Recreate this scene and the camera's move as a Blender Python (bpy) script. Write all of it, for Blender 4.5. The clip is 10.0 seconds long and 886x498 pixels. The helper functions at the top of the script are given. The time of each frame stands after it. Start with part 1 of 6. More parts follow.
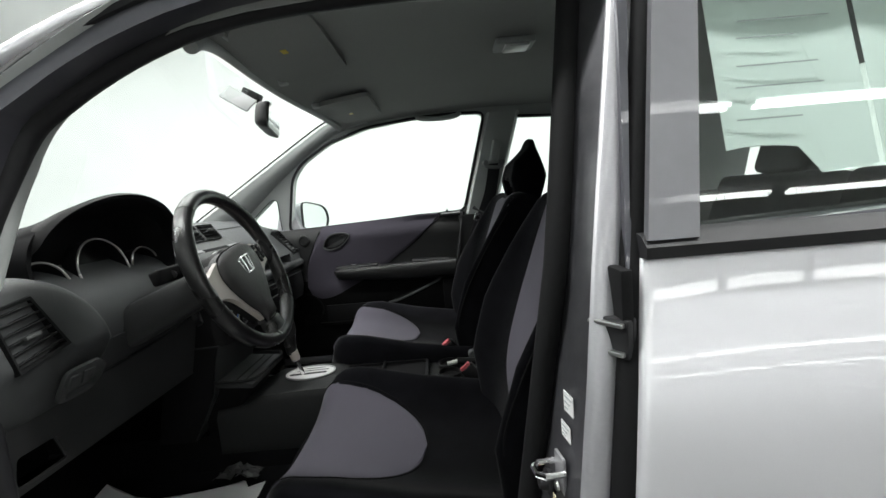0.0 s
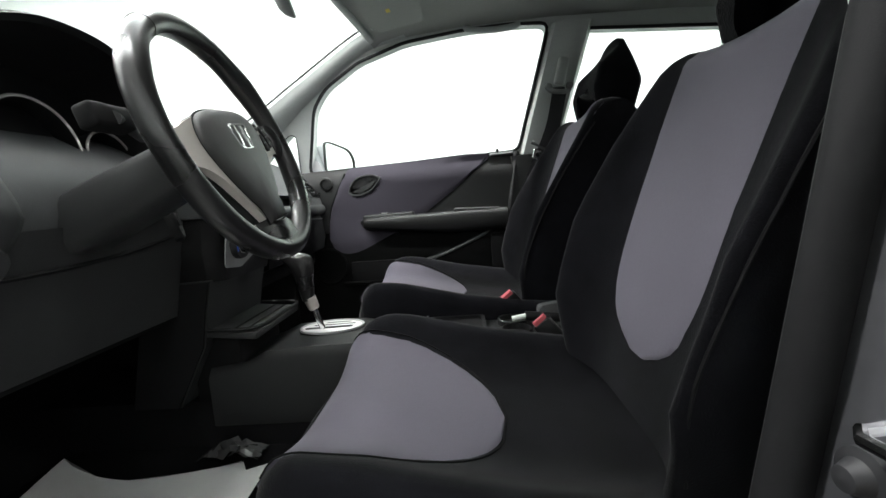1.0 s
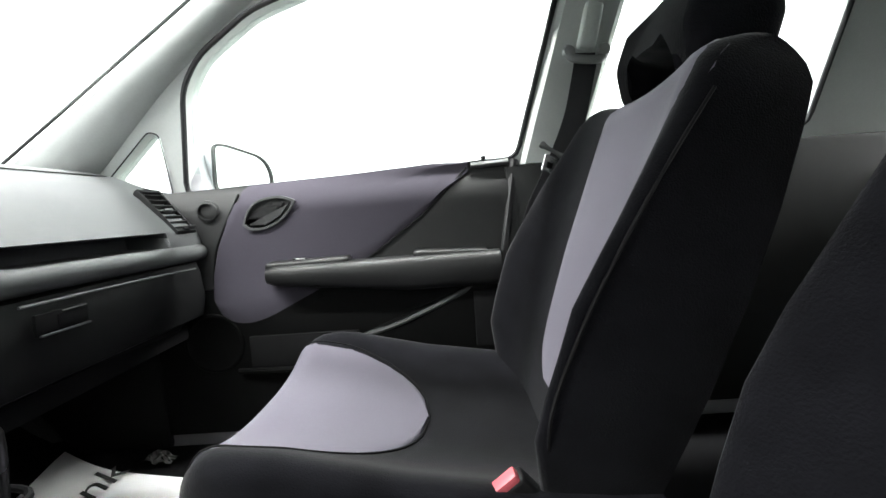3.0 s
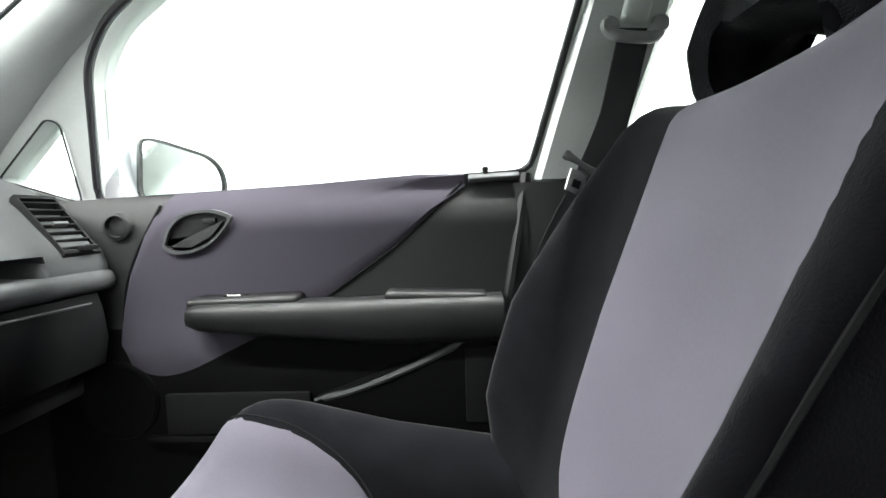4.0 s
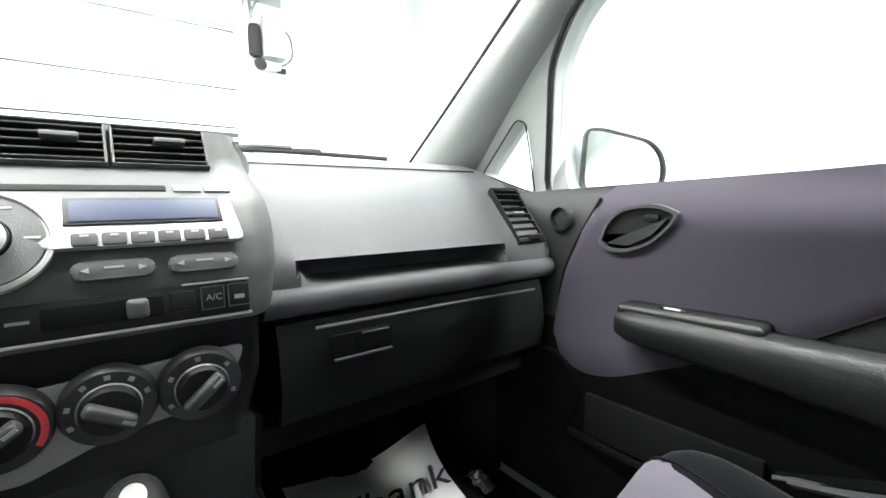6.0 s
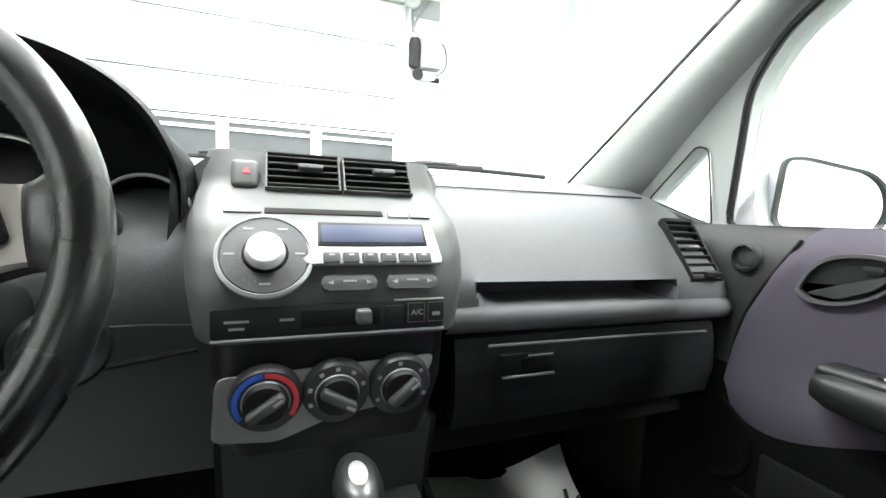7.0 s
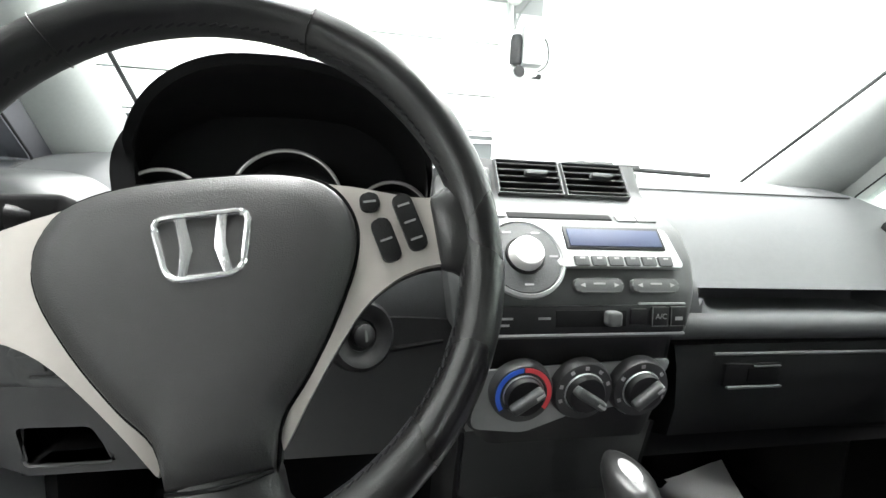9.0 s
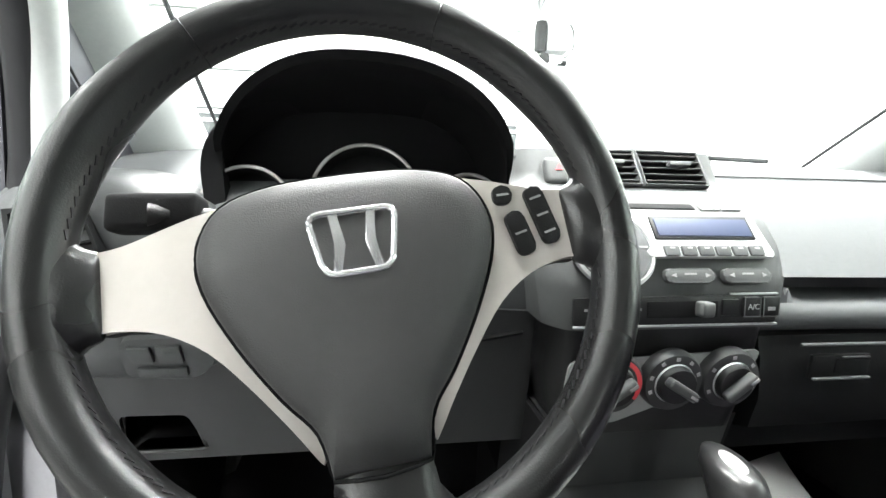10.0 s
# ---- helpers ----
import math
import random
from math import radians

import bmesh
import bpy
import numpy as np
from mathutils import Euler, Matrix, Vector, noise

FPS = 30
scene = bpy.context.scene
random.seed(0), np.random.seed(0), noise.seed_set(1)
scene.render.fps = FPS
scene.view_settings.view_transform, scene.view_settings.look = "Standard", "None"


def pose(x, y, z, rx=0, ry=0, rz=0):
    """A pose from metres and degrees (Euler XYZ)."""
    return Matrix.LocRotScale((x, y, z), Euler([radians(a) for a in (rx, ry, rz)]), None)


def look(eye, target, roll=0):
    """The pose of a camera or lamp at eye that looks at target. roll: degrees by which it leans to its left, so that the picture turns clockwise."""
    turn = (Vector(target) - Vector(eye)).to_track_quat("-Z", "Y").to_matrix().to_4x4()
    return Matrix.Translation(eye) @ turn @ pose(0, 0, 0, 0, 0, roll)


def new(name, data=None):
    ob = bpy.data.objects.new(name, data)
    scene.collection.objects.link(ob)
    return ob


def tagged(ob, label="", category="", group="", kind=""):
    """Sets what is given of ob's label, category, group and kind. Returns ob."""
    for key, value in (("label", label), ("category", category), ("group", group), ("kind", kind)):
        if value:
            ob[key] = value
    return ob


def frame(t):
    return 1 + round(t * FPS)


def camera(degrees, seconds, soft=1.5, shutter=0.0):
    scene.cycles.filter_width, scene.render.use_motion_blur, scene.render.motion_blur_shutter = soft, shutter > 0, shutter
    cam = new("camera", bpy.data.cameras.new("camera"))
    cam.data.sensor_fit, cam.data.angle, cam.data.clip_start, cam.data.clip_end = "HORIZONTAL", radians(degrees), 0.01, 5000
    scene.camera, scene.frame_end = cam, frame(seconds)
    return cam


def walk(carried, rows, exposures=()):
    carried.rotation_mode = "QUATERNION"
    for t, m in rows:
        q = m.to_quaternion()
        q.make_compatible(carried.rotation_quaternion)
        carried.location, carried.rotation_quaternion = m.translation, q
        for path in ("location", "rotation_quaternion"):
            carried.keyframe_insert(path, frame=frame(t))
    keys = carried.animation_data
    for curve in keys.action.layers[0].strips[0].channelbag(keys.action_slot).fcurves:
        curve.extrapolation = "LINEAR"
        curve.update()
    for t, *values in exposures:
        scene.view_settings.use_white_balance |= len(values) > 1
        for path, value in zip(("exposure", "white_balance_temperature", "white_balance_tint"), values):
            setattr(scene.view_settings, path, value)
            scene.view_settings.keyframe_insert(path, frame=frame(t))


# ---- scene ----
cam = camera(91.2, 10.0)
PATH = [
    (0, (-0.018, -0.026, 1.094), (-0.027, 1.959, 0.854), -4.9),
    (0.5, (-0.13, 0.136, 0.945), (-0.198, 2.119, 0.695), -3.5),
    (1, (-0.137, 0.275, 0.88), (-0.239, 2.257, 0.633), -4.1),
    (1.5, (-0.114, 0.407, 0.883), (-0.085, 2.399, 0.706), -4.6),
    (2, (-0.101, 0.598, 0.905), (-0.121, 2.577, 0.621), -4.1),
    (2.5, (-0.099, 0.756, 0.926), (-0.102, 2.745, 0.716), -5.5),
    (2.7, (-0.095, 0.812, 0.926), (-0.116, 2.802, 0.717), -4.9),
    (4, (-0.046, 1.158, 0.96), (-0.115, 3.149, 0.784), -1.8),
    (4.5, (-0.069, 1.239, 0.971), (-0.557, 3.171, 0.799), -0.6),
    (5, (-0.091, 1.278, 0.964), (-1.096, 2.994, 0.75), -2.1),
    (5.5, (-0.126, 1.279, 0.977), (-1.462, 2.75, 0.757), -0.4),
    (6, (-0.152, 1.252, 0.983), (-1.724, 2.469, 0.763), -0.7),
    (7.3, (-0.162, 1.159, 1.025), (-2.05, 1.787, 0.824), 2.9),
    (7.5, (-0.168, 1.141, 1.026), (-2.068, 1.737, 0.843), 2.6),
    (8, (-0.171, 1.092, 1.028), (-2.099, 1.583, 0.824), 3.1),
    (8.5, (-0.179, 1.046, 1.023), (-2.125, 1.447, 0.796), 2.7),
    (9, (-0.186, 1.003, 1.019), (-2.139, 1.356, 0.774), 2.3),
    (9.5, (-0.193, 0.961, 1.02), (-2.157, 1.249, 0.771), 1.6),
    (10, (-0.196, 0.929, 1.018), (-2.157, 1.198, 0.73), 1.3),
]
walk(cam, [(t, look(eye, target, roll)) for t, eye, target, roll in PATH],
     exposures=[(0.0, -1.18), (0.5, -1.12), (1.0, -0.38), (1.5, 0.0), (2.0, 0.35), (2.5, 0.5), (4.0, 0.5), (4.5, 0.4), (5.0, 0.3), (6.0, 0.35), (7.5, 0.4), (8.0, 0.45), (9.0, 0.62), (10.0, 1.02)])

# ---- world and lamps: a white garage lit by rows of fluorescent tubes ----
world = bpy.data.worlds.new("world")
scene.world = world
world.use_nodes = True
world.node_tree.nodes["Background"].inputs[0].default_value = (0.9, 1.0, 0.98, 1)
world.node_tree.nodes["Background"].inputs[1].default_value = 0.05
LAMP_WATTS = 90

CY = 1.25  # the car's middle line; the car's front looks along -x


# ---- materials ----
def mat(name, color, rough=0.5, metal=0.0, var=0.12, scale=40.0, bump=0.0, bump_scale=400.0, big=3.0, coat=0.0, spec=0.5, sheen=0.0, weave=0.0):
    """A procedural surface: base colour with variation at two scales, fine relief, and wear in its gloss."""
    m = bpy.data.materials.new(name)
    m.use_nodes = True
    nt = m.node_tree
    b = nt.nodes["Principled BSDF"]
    b.inputs["Roughness"].default_value = rough
    b.inputs["Metallic"].default_value = metal
    b.inputs["Coat Weight"].default_value = coat
    b.inputs["Coat Roughness"].default_value = 0.02
    b.inputs["Specular IOR Level"].default_value = spec
    b.inputs["Sheen Weight"].default_value = sheen
    b.inputs["Sheen Roughness"].default_value = 0.4
    co = nt.nodes.new("ShaderNodeTexCoord")
    n1 = nt.nodes.new("ShaderNodeTexNoise")
    n1.inputs["Scale"].default_value = scale
    n1.inputs["Detail"].default_value = 3
    n2 = nt.nodes.new("ShaderNodeTexNoise")
    n2.inputs["Scale"].default_value = big
    n2.inputs["Detail"].default_value = 2
    add = nt.nodes.new("ShaderNodeMath")
    add.operation = "ADD"
    ramp = nt.nodes.new("ShaderNodeMapRange")
    ramp.inputs["From Min"].default_value, ramp.inputs["From Max"].default_value = 0.6, 1.4
    ramp.inputs["To Min"].default_value, ramp.inputs["To Max"].default_value = 1 - var, 1 + var
    mix = nt.nodes.new("ShaderNodeVectorMath")
    mix.operation = "SCALE"
    mix.inputs[0].default_value = color
    for n in (n1, n2):
        nt.links.new(co.outputs["Object"], n.inputs["Vector"])
    nt.links.new(n1.outputs["Fac"], add.inputs[0])
    nt.links.new(n2.outputs["Fac"], add.inputs[1])
    nt.links.new(add.outputs[0], ramp.inputs["Value"])
    nt.links.new(ramp.outputs[0], mix.inputs["Scale"])
    nt.links.new(mix.outputs[0], b.inputs["Base Color"])
    rr = nt.nodes.new("ShaderNodeMapRange")
    rr.inputs["From Min"].default_value, rr.inputs["From Max"].default_value = 0.3, 0.7
    rr.inputs["To Min"].default_value, rr.inputs["To Max"].default_value = max(rough - 0.06, 0.01), min(rough + 0.06, 1)
    nt.links.new(n2.outputs["Fac"], rr.inputs["Value"])
    nt.links.new(rr.outputs[0], b.inputs["Roughness"])
    if bump or weave:
        bp = nt.nodes.new("ShaderNodeBump")
        bp.inputs["Strength"].default_value = max(bump, weave)
        bp.inputs["Distance"].default_value = 0.002
        if weave:
            w = nt.nodes.new("ShaderNodeTexWave")
            w.bands_direction = "DIAGONAL"
            w.inputs["Scale"].default_value = bump_scale
            w.inputs["Distortion"].default_value = 1.5
            w.inputs["Detail Scale"].default_value = 2.0
        else:
            w = nt.nodes.new("ShaderNodeTexNoise")
            w.inputs["Scale"].default_value = bump_scale
            w.inputs["Detail"].default_value = 2
        nt.links.new(co.outputs["Object"], w.inputs["Vector"])
        nt.links.new(w.outputs["Fac"], bp.inputs["Height"])
        nt.links.new(bp.outputs[0], b.inputs["Normal"])
    return m


def glass_mat(name, tint=(1, 1, 1), gloss=1.0):
    """Thin pane: clear, with the mirror image that its angle gives."""
    m = bpy.data.materials.new(name)
    m.use_nodes = True
    nt = m.node_tree
    nt.nodes.remove(nt.nodes["Principled BSDF"])
    out = nt.nodes["Material Output"]
    tr = nt.nodes.new("ShaderNodeBsdfTransparent")
    tr.inputs[0].default_value = (*tint, 1)
    gl = nt.nodes.new("ShaderNodeBsdfGlossy")
    gl.inputs["Roughness"].default_value = 0.005
    fr = nt.nodes.new("ShaderNodeLayerWeight")
    fr.inputs[0].default_value = 0.5
    pw = nt.nodes.new("ShaderNodeMath")
    pw.operation = "POWER"
    pw.inputs[1].default_value = 5.0
    ms = nt.nodes.new("ShaderNodeMath")
    ms.operation = "MULTIPLY_ADD"
    ms.inputs[1].default_value = 0.9 * gloss
    ms.inputs[2].default_value = 0.075 * gloss
    mx = nt.nodes.new("ShaderNodeMixShader")
    nt.links.new(fr.outputs["Facing"], pw.inputs[0])
    nt.links.new(pw.outputs[0], ms.inputs[0])
    nt.links.new(ms.outputs[0], mx.inputs[0])
    nt.links.new(tr.outputs[0], mx.inputs[1])
    nt.links.new(gl.outputs[0], mx.inputs[2])
    nt.links.new(mx.outputs[0], out.inputs[0])
    return m


def glow_mat(name, color, strength):
    m = bpy.data.materials.new(name)
    m.use_nodes = True
    b = m.node_tree.nodes["Principled BSDF"]
    b.inputs["Base Color"].default_value = (*color, 1)
    b.inputs["Emission Color"].default_value = (*color, 1)
    b.inputs["Emission Strength"].default_value = strength
    return m


M_PAINT = mat("silver_paint", (0.74, 0.74, 0.77), 0.36, 0.5, 0.03, 900, coat=1.0)
# Jamb silver toned down: the shade on this face is set by colour.
M_JAMBSHADE = mat("silver_jamb_paint_in_shade", (0.085, 0.085, 0.092), 0.34, 0.6, 0.25, 30, 0.2, 60, coat=0.4)
M_FILM = mat("crumpled_clear_film", (0.06, 0.06, 0.06), 0.12, 0, 0.1, 30, spec=0.8)
M_JAMB = mat("silver_jamb_paint", (0.40, 0.40, 0.42), 0.38, 0.6, 0.05, 200, coat=0.4)
M_WALL = mat("white_wall_paint", (0.80, 0.825, 0.81), 0.7, 0, 0.03, 3, 0.05, 60)
M_WALLGREY = mat("grey_wall_paint", (0.52, 0.535, 0.525), 0.7, 0, 0.05, 3, 0.05, 60)
M_DOORWHITE = mat("white_door_steel", (0.80, 0.825, 0.81), 0.45, 0, 0.03, 4, 0.05, 300)
M_FLOOR = mat("grey_concrete", (0.13, 0.13, 0.127), 0.6, 0, 0.25, 6, 0.3, 80)
M_DARKGLASS = mat("dusky_door_glazing", (0.055, 0.060, 0.062), 0.5, 0, 0.2, 5, spec=0.25)
M_HEADLINER = mat("grey_headliner_felt", (0.30, 0.31, 0.295), 0.95, 0, 0.08, 300, 0.25, 900, spec=0.2)
M_PILLAR = mat("pale_grey_pillar_plastic", (0.40, 0.42, 0.41), 0.55, 0, 0.05, 200, 0.12, 1200)
M_DASH = mat("grey_grained_dash_plastic", (0.060, 0.063, 0.0645), 0.58, 0, 0.10, 150, 0.35, 900, spec=0.38)
# Lower dash: same plastic as the pad, darkened mostly for the shade below it.
M_DASHLOW = mat("dark_shaded_lower_dash_plastic", (0.0068, 0.0071, 0.0074), 0.52, 0, 0.12, 150, 0.35, 900, spec=0.16)
M_HOOD = mat("black_grained_hood_plastic", (0.005, 0.005, 0.0053), 0.65, 0, 0.1, 150, 0.4, 900, spec=0.18)
# Knee and pod plastics: darker steps of the dash colour, for their shade.
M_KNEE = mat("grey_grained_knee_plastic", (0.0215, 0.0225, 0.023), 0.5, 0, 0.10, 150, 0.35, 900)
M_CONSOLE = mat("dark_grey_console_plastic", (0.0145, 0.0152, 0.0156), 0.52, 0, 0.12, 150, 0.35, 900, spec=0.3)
M_POD = mat("grey_grained_pod_plastic", (0.046, 0.0485, 0.0495), 0.5, 0, 0.10, 150, 0.35, 900)
M_EMBLEM = mat("bright_chromed_plastic", (0.86, 0.86, 0.87), 0.20, 0.75, 0.03, 60)
M_PALERED = mat("faded_red_plate", (0.60, 0.30, 0.28), 0.5)
M_BLACK = mat("black_plastic", (0.007, 0.007, 0.0075), 0.45, 0, 0.15, 150, 0.2, 900, spec=0.32)
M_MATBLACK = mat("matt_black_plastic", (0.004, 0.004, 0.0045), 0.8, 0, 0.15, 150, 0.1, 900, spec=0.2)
M_RUBBER = mat("black_rubber_seal", (0.012, 0.012, 0.0135), 0.6, 0, 0.1, 100, spec=0.35)
M_LEATHER = mat("black_worn_leather", (0.013, 0.013, 0.0132), 0.30, 0, 0.30, 60, 0.10, 900, big=12)
M_HUB = mat("charcoal_airbag_plastic", (0.040, 0.0396, 0.0396), 0.45, 0, 0.08, 120, 0.25, 1200)
M_SILVER = mat("champagne_silver_plastic", (0.54, 0.505, 0.47), 0.40, 0.2, 0.04, 120)
M_RADIO = mat("silver_radio_plastic", (0.46, 0.47, 0.47), 0.38, 0.5, 0.04, 100)
M_STACK = mat("mid_grey_stack_plastic", (0.080, 0.083, 0.083), 0.56, 0.0, 0.06, 150, 0.1, 1200, spec=0.3)
M_CHROME = mat("chrome", (0.90, 0.90, 0.91), 0.10, 1.0, 0.02, 50)
M_RING = mat("satin_metal_ring", (0.62, 0.60, 0.58), 0.24, 0.6, 0.03, 60)
M_CAP = mat("silver_cap_plastic", (0.55, 0.55, 0.55), 0.36, 0.6, 0.04, 60)
# Silver paint darkened in its colour for the shade along the door frame.
M_FRAMESHADE = mat("shaded_silver_frame_paint", (0.10, 0.10, 0.115), 0.32, 0.6, 0.06, 120, coat=0.5)
M_DIAL = mat("black_dial_plastic", (0.022, 0.022, 0.023), 0.42, 0, 0.12, 150, 0.1, 900)
M_KNOB = mat("white_silver_knob", (0.72, 0.72, 0.71), 0.35, 0.2, 0.03, 60)
M_VELOUR = mat("black_velour", (0.0056, 0.0056, 0.0070), 0.95, 0, 0.5, 18, 0.35, 500, big=5, sheen=0.10, spec=0.03)
M_INSERT = mat("mauve_grey_knit_fabric", (0.114, 0.106, 0.130), 0.9, 0, 0.06, 300, weave=0.07, bump_scale=330, sheen=0.15, spec=0.08)
# Same knit as the seat inserts, darkened in colour for the door's shade.
M_DOORCLOTH = mat("mauve_grey_cloth_in_shade", (0.047, 0.043, 0.055), 0.9, 0, 0.06, 300, weave=0.07, bump_scale=330, sheen=0.1, spec=0.15)
M_DOORTRIM = mat("charcoal_door_plastic", (0.0145, 0.015, 0.0152), 0.5, 0, 0.12, 150, 0.35, 900, spec=0.3)
M_ARMREST = mat("dark_charcoal_armrest_plastic", (0.0085, 0.0088, 0.0090), 0.42, 0, 0.12, 150, 0.3, 900, spec=0.30)
# Lower door plastic, set near black mostly for the shade under the armrest.
M_DOORLOW = mat("black_shaded_door_plastic", (0.0026, 0.0027, 0.0027), 0.6, 0, 0.15, 150, 0.35, 900, spec=0.08)
M_CARPET = mat("black_carpet", (0.005, 0.005, 0.0055), 1.0, 0, 0.4, 500, 0.6, 900, spec=0.1)
M_PAPER = mat("white_paper", (0.80, 0.80, 0.79), 0.8, 0, 0.04, 20, 0.1, 60)
M_INK = mat("black_ink", (0.012, 0.012, 0.012), 0.7)
M_WEB = mat("black_belt_webbing", (0.022, 0.022, 0.025), 0.8, 0, 0.1, 100, weave=0.4, bump_scale=500)
M_RED = mat("red_buckle_button", (0.50, 0.09, 0.11), 0.4)
M_LCD = mat("blue_grey_display", (0.030, 0.042, 0.085), 0.5, 0, 0.05, 20, spec=0.3)
M_MIRROR = mat("mirror_glass", (0.85, 0.87, 0.87), 0.02, 1.0, 0.01, 5)
M_GLASS = glass_mat("car_glass", (0.93, 0.97, 0.95))
M_TINT = glass_mat("rear_door_glass", (0.90, 0.94, 0.92))
M_TUBE = glow_mat("fluorescent_tube", (0.98, 1.0, 0.985), 20)
M_FIXTURE = mat("white_lamp_steel", (0.8, 0.8, 0.8), 0.4)
M_WHITEMARK = mat("white_print", (0.65, 0.65, 0.65), 0.5)
M_KEYGREY = mat("pale_grey_key_plastic", (0.22, 0.225, 0.225), 0.42, 0.2, 0.05, 120)
M_PRINT = mat("grey_white_print", (0.28, 0.28, 0.28), 0.5)
M_BLUE = mat("blue_print", (0.03, 0.12, 0.60), 0.5)
M_REDMARK = mat("red_print", (0.60, 0.05, 0.06), 0.5)
M_NOTICE = mat("notice_paper", (0.66, 0.74, 0.71), 0.8, 0, 0.03, 20)
M_FAINT = mat("faint_grey_print", (0.35, 0.38, 0.38), 0.7)
M_STEEL = mat("zinc_steel", (0.55, 0.55, 0.55), 0.35, 1.0, 0.1, 80)
M_GREYBOX = mat("grey_switchbox_steel", (0.30, 0.305, 0.31), 0.45, 0.1, 0.05, 30)
M_TYRE = mat("black_tyre_rubber", (0.018, 0.018, 0.018), 0.8, 0, 0.2, 40, 0.3, 200)
M_PALEYEL = mat("pale_sticker_paper", (0.55, 0.50, 0.36), 0.5, 0, 0.3, 60)
M_YELLOW = mat("yellow_print", (0.65, 0.5, 0.05), 0.5)

# ---- building helpers ----
V = Vector
home = {}


def thing(name, loc, label, category, group="", kind=""):
    ob = new(name)
    ob.location = loc
    ob.empty_display_size = 0.05
    home[ob] = V(loc)
    return tagged(ob, label, category, group, kind)


def finish(name, bm, material, loc=(0, 0, 0), angle=38):
    bmesh.ops.remove_doubles(bm, verts=bm.verts, dist=0.00002)
    bmesh.ops.recalc_face_normals(bm, faces=bm.faces)
    bmesh.ops.translate(bm, verts=bm.verts, vec=-V(loc))
    me = bpy.data.meshes.new(name)
    bm.to_mesh(me)
    bm.free()
    me.shade_smooth()
    me.set_sharp_from_angle(angle=radians(angle))
    me.materials.append(material)
    return me


def part(name, bm, material, parent, label="", angle=38):
    """Links a bmesh, given in the world's metres, as one mesh under a thing or a part."""
    at = home[parent]
    ob = new(name, finish(name, bm, material, at, angle))
    ob.parent = parent
    home[ob] = at
    return tagged(ob, label)


def solid(name, bm, material, label, category, loc, group="", kind="", angle=38):
    ob = new(name, finish(name, bm, material, loc, angle))
    ob.location = loc
    home[ob] = V(loc)
    return tagged(ob, label, category, group, kind)


def bevelled(bm, geom_edges, b, seg=2):
    if b > 0:
        bmesh.ops.bevel(bm, geom=geom_edges, offset=b, segments=seg, profile=0.6, affect="EDGES", clamp_overlap=True)


def obox(m, size, b=0.004, seg=2, bm=None):
    """A box with rounded edges, centred on the pose m."""
    out = bm or bmesh.new()
    one = bmesh.new()
    bmesh.ops.create_cube(one, size=1, matrix=Matrix.Diagonal((*size, 1)))
    bevelled(one, list(one.edges), b, seg)
    bmesh.ops.transform(one, matrix=m, verts=one.verts)
    return merge(out, one)


def merge(out, one):
    vs = {v: out.verts.new(v.co) for v in one.verts}
    for f in one.faces:
        out.faces.new([vs[v] for v in f.verts])
    one.free()
    return out


def rbox(x0, x1, y0, y1, z0, z1, b=0.004, seg=2, bm=None):
    return obox(pose((x0 + x1) / 2, (y0 + y1) / 2, (z0 + z1) / 2), (x1 - x0, y1 - y0, z1 - z0), b, seg, bm)


def loft(rings, bm=None, caps=True, closed=True, wrap=False):
    """Skin through rings of equal length."""
    bm = bm or bmesh.new()
    rows = [[bm.verts.new(p) for p in r] for r in rings]
    n = len(rows[0])
    pairs = list(zip(rows, rows[1:])) + ([(rows[-1], rows[0])] if wrap else [])
    for a, c in pairs:
        for i in range(n if closed else n - 1):
            j = (i + 1) % n
            bm.faces.new((a[i], a[j], c[j], c[i]))
    if caps and closed and not wrap:
        bm.faces.new(rows[0][::-1])
        bm.faces.new(rows[-1])
    return bm


def tube(points, r, n=10, bm=None, closed=False, flat=1.0, up=(0, 0, 1)):
    """A round (or flattened) bar along a line; r may be one number or one for each point."""
    pts = [V(p) for p in points]
    k = len(pts)
    rings = []
    side0 = None
    for i, p in enumerate(pts):
        a = pts[(i - 1) % k] if closed or i else p
        c = pts[(i + 1) % k] if closed or i < k - 1 else p
        d = (c - a).normalized()
        s = d.cross(V(up))
        if s.length < 1e-3:
            s = d.cross(V((1, 0, 0)))
        s.normalize()
        w = s.cross(d).normalized()
        rr = r[i] if isinstance(r, (list, tuple)) else r
        rings.append([p + s * math.cos(2 * math.pi * j / n) * rr + w * math.sin(2 * math.pi * j / n) * rr * flat for j in range(n)])
    return loft(rings, bm, wrap=closed)


def lathe(profile, m, n=28, bm=None):
    """Turns a line of (radius, height) round the pose's z."""
    rings = []
    for r, h in profile:
        rings.append([m @ V((max(r, 1e-4) * math.cos(2 * math.pi * j / n), max(r, 1e-4) * math.sin(2 * math.pi * j / n), h)) for j in range(n)])
    return loft(rings, bm)


def prism(outline, depth, m, b=0.0, seg=2, bm=None):
    """A flat outline (x, y in the pose m) pushed up by depth along the pose's z, its rims rounded."""
    out = bm or bmesh.new()
    one = bmesh.new()
    lo = [one.verts.new((x, y, 0)) for x, y in outline]
    hi = [one.verts.new((x, y, depth)) for x, y in outline]
    n = len(lo)
    one.faces.new(lo[::-1])
    top = one.faces.new(hi)
    for i in range(n):
        one.faces.new((lo[i], lo[(i + 1) % n], hi[(i + 1) % n], hi[i]))
    if b > 0:
        bevelled(one, list(top.edges), b, seg)
    bmesh.ops.transform(one, matrix=m, verts=one.verts)
    return merge(out, one)


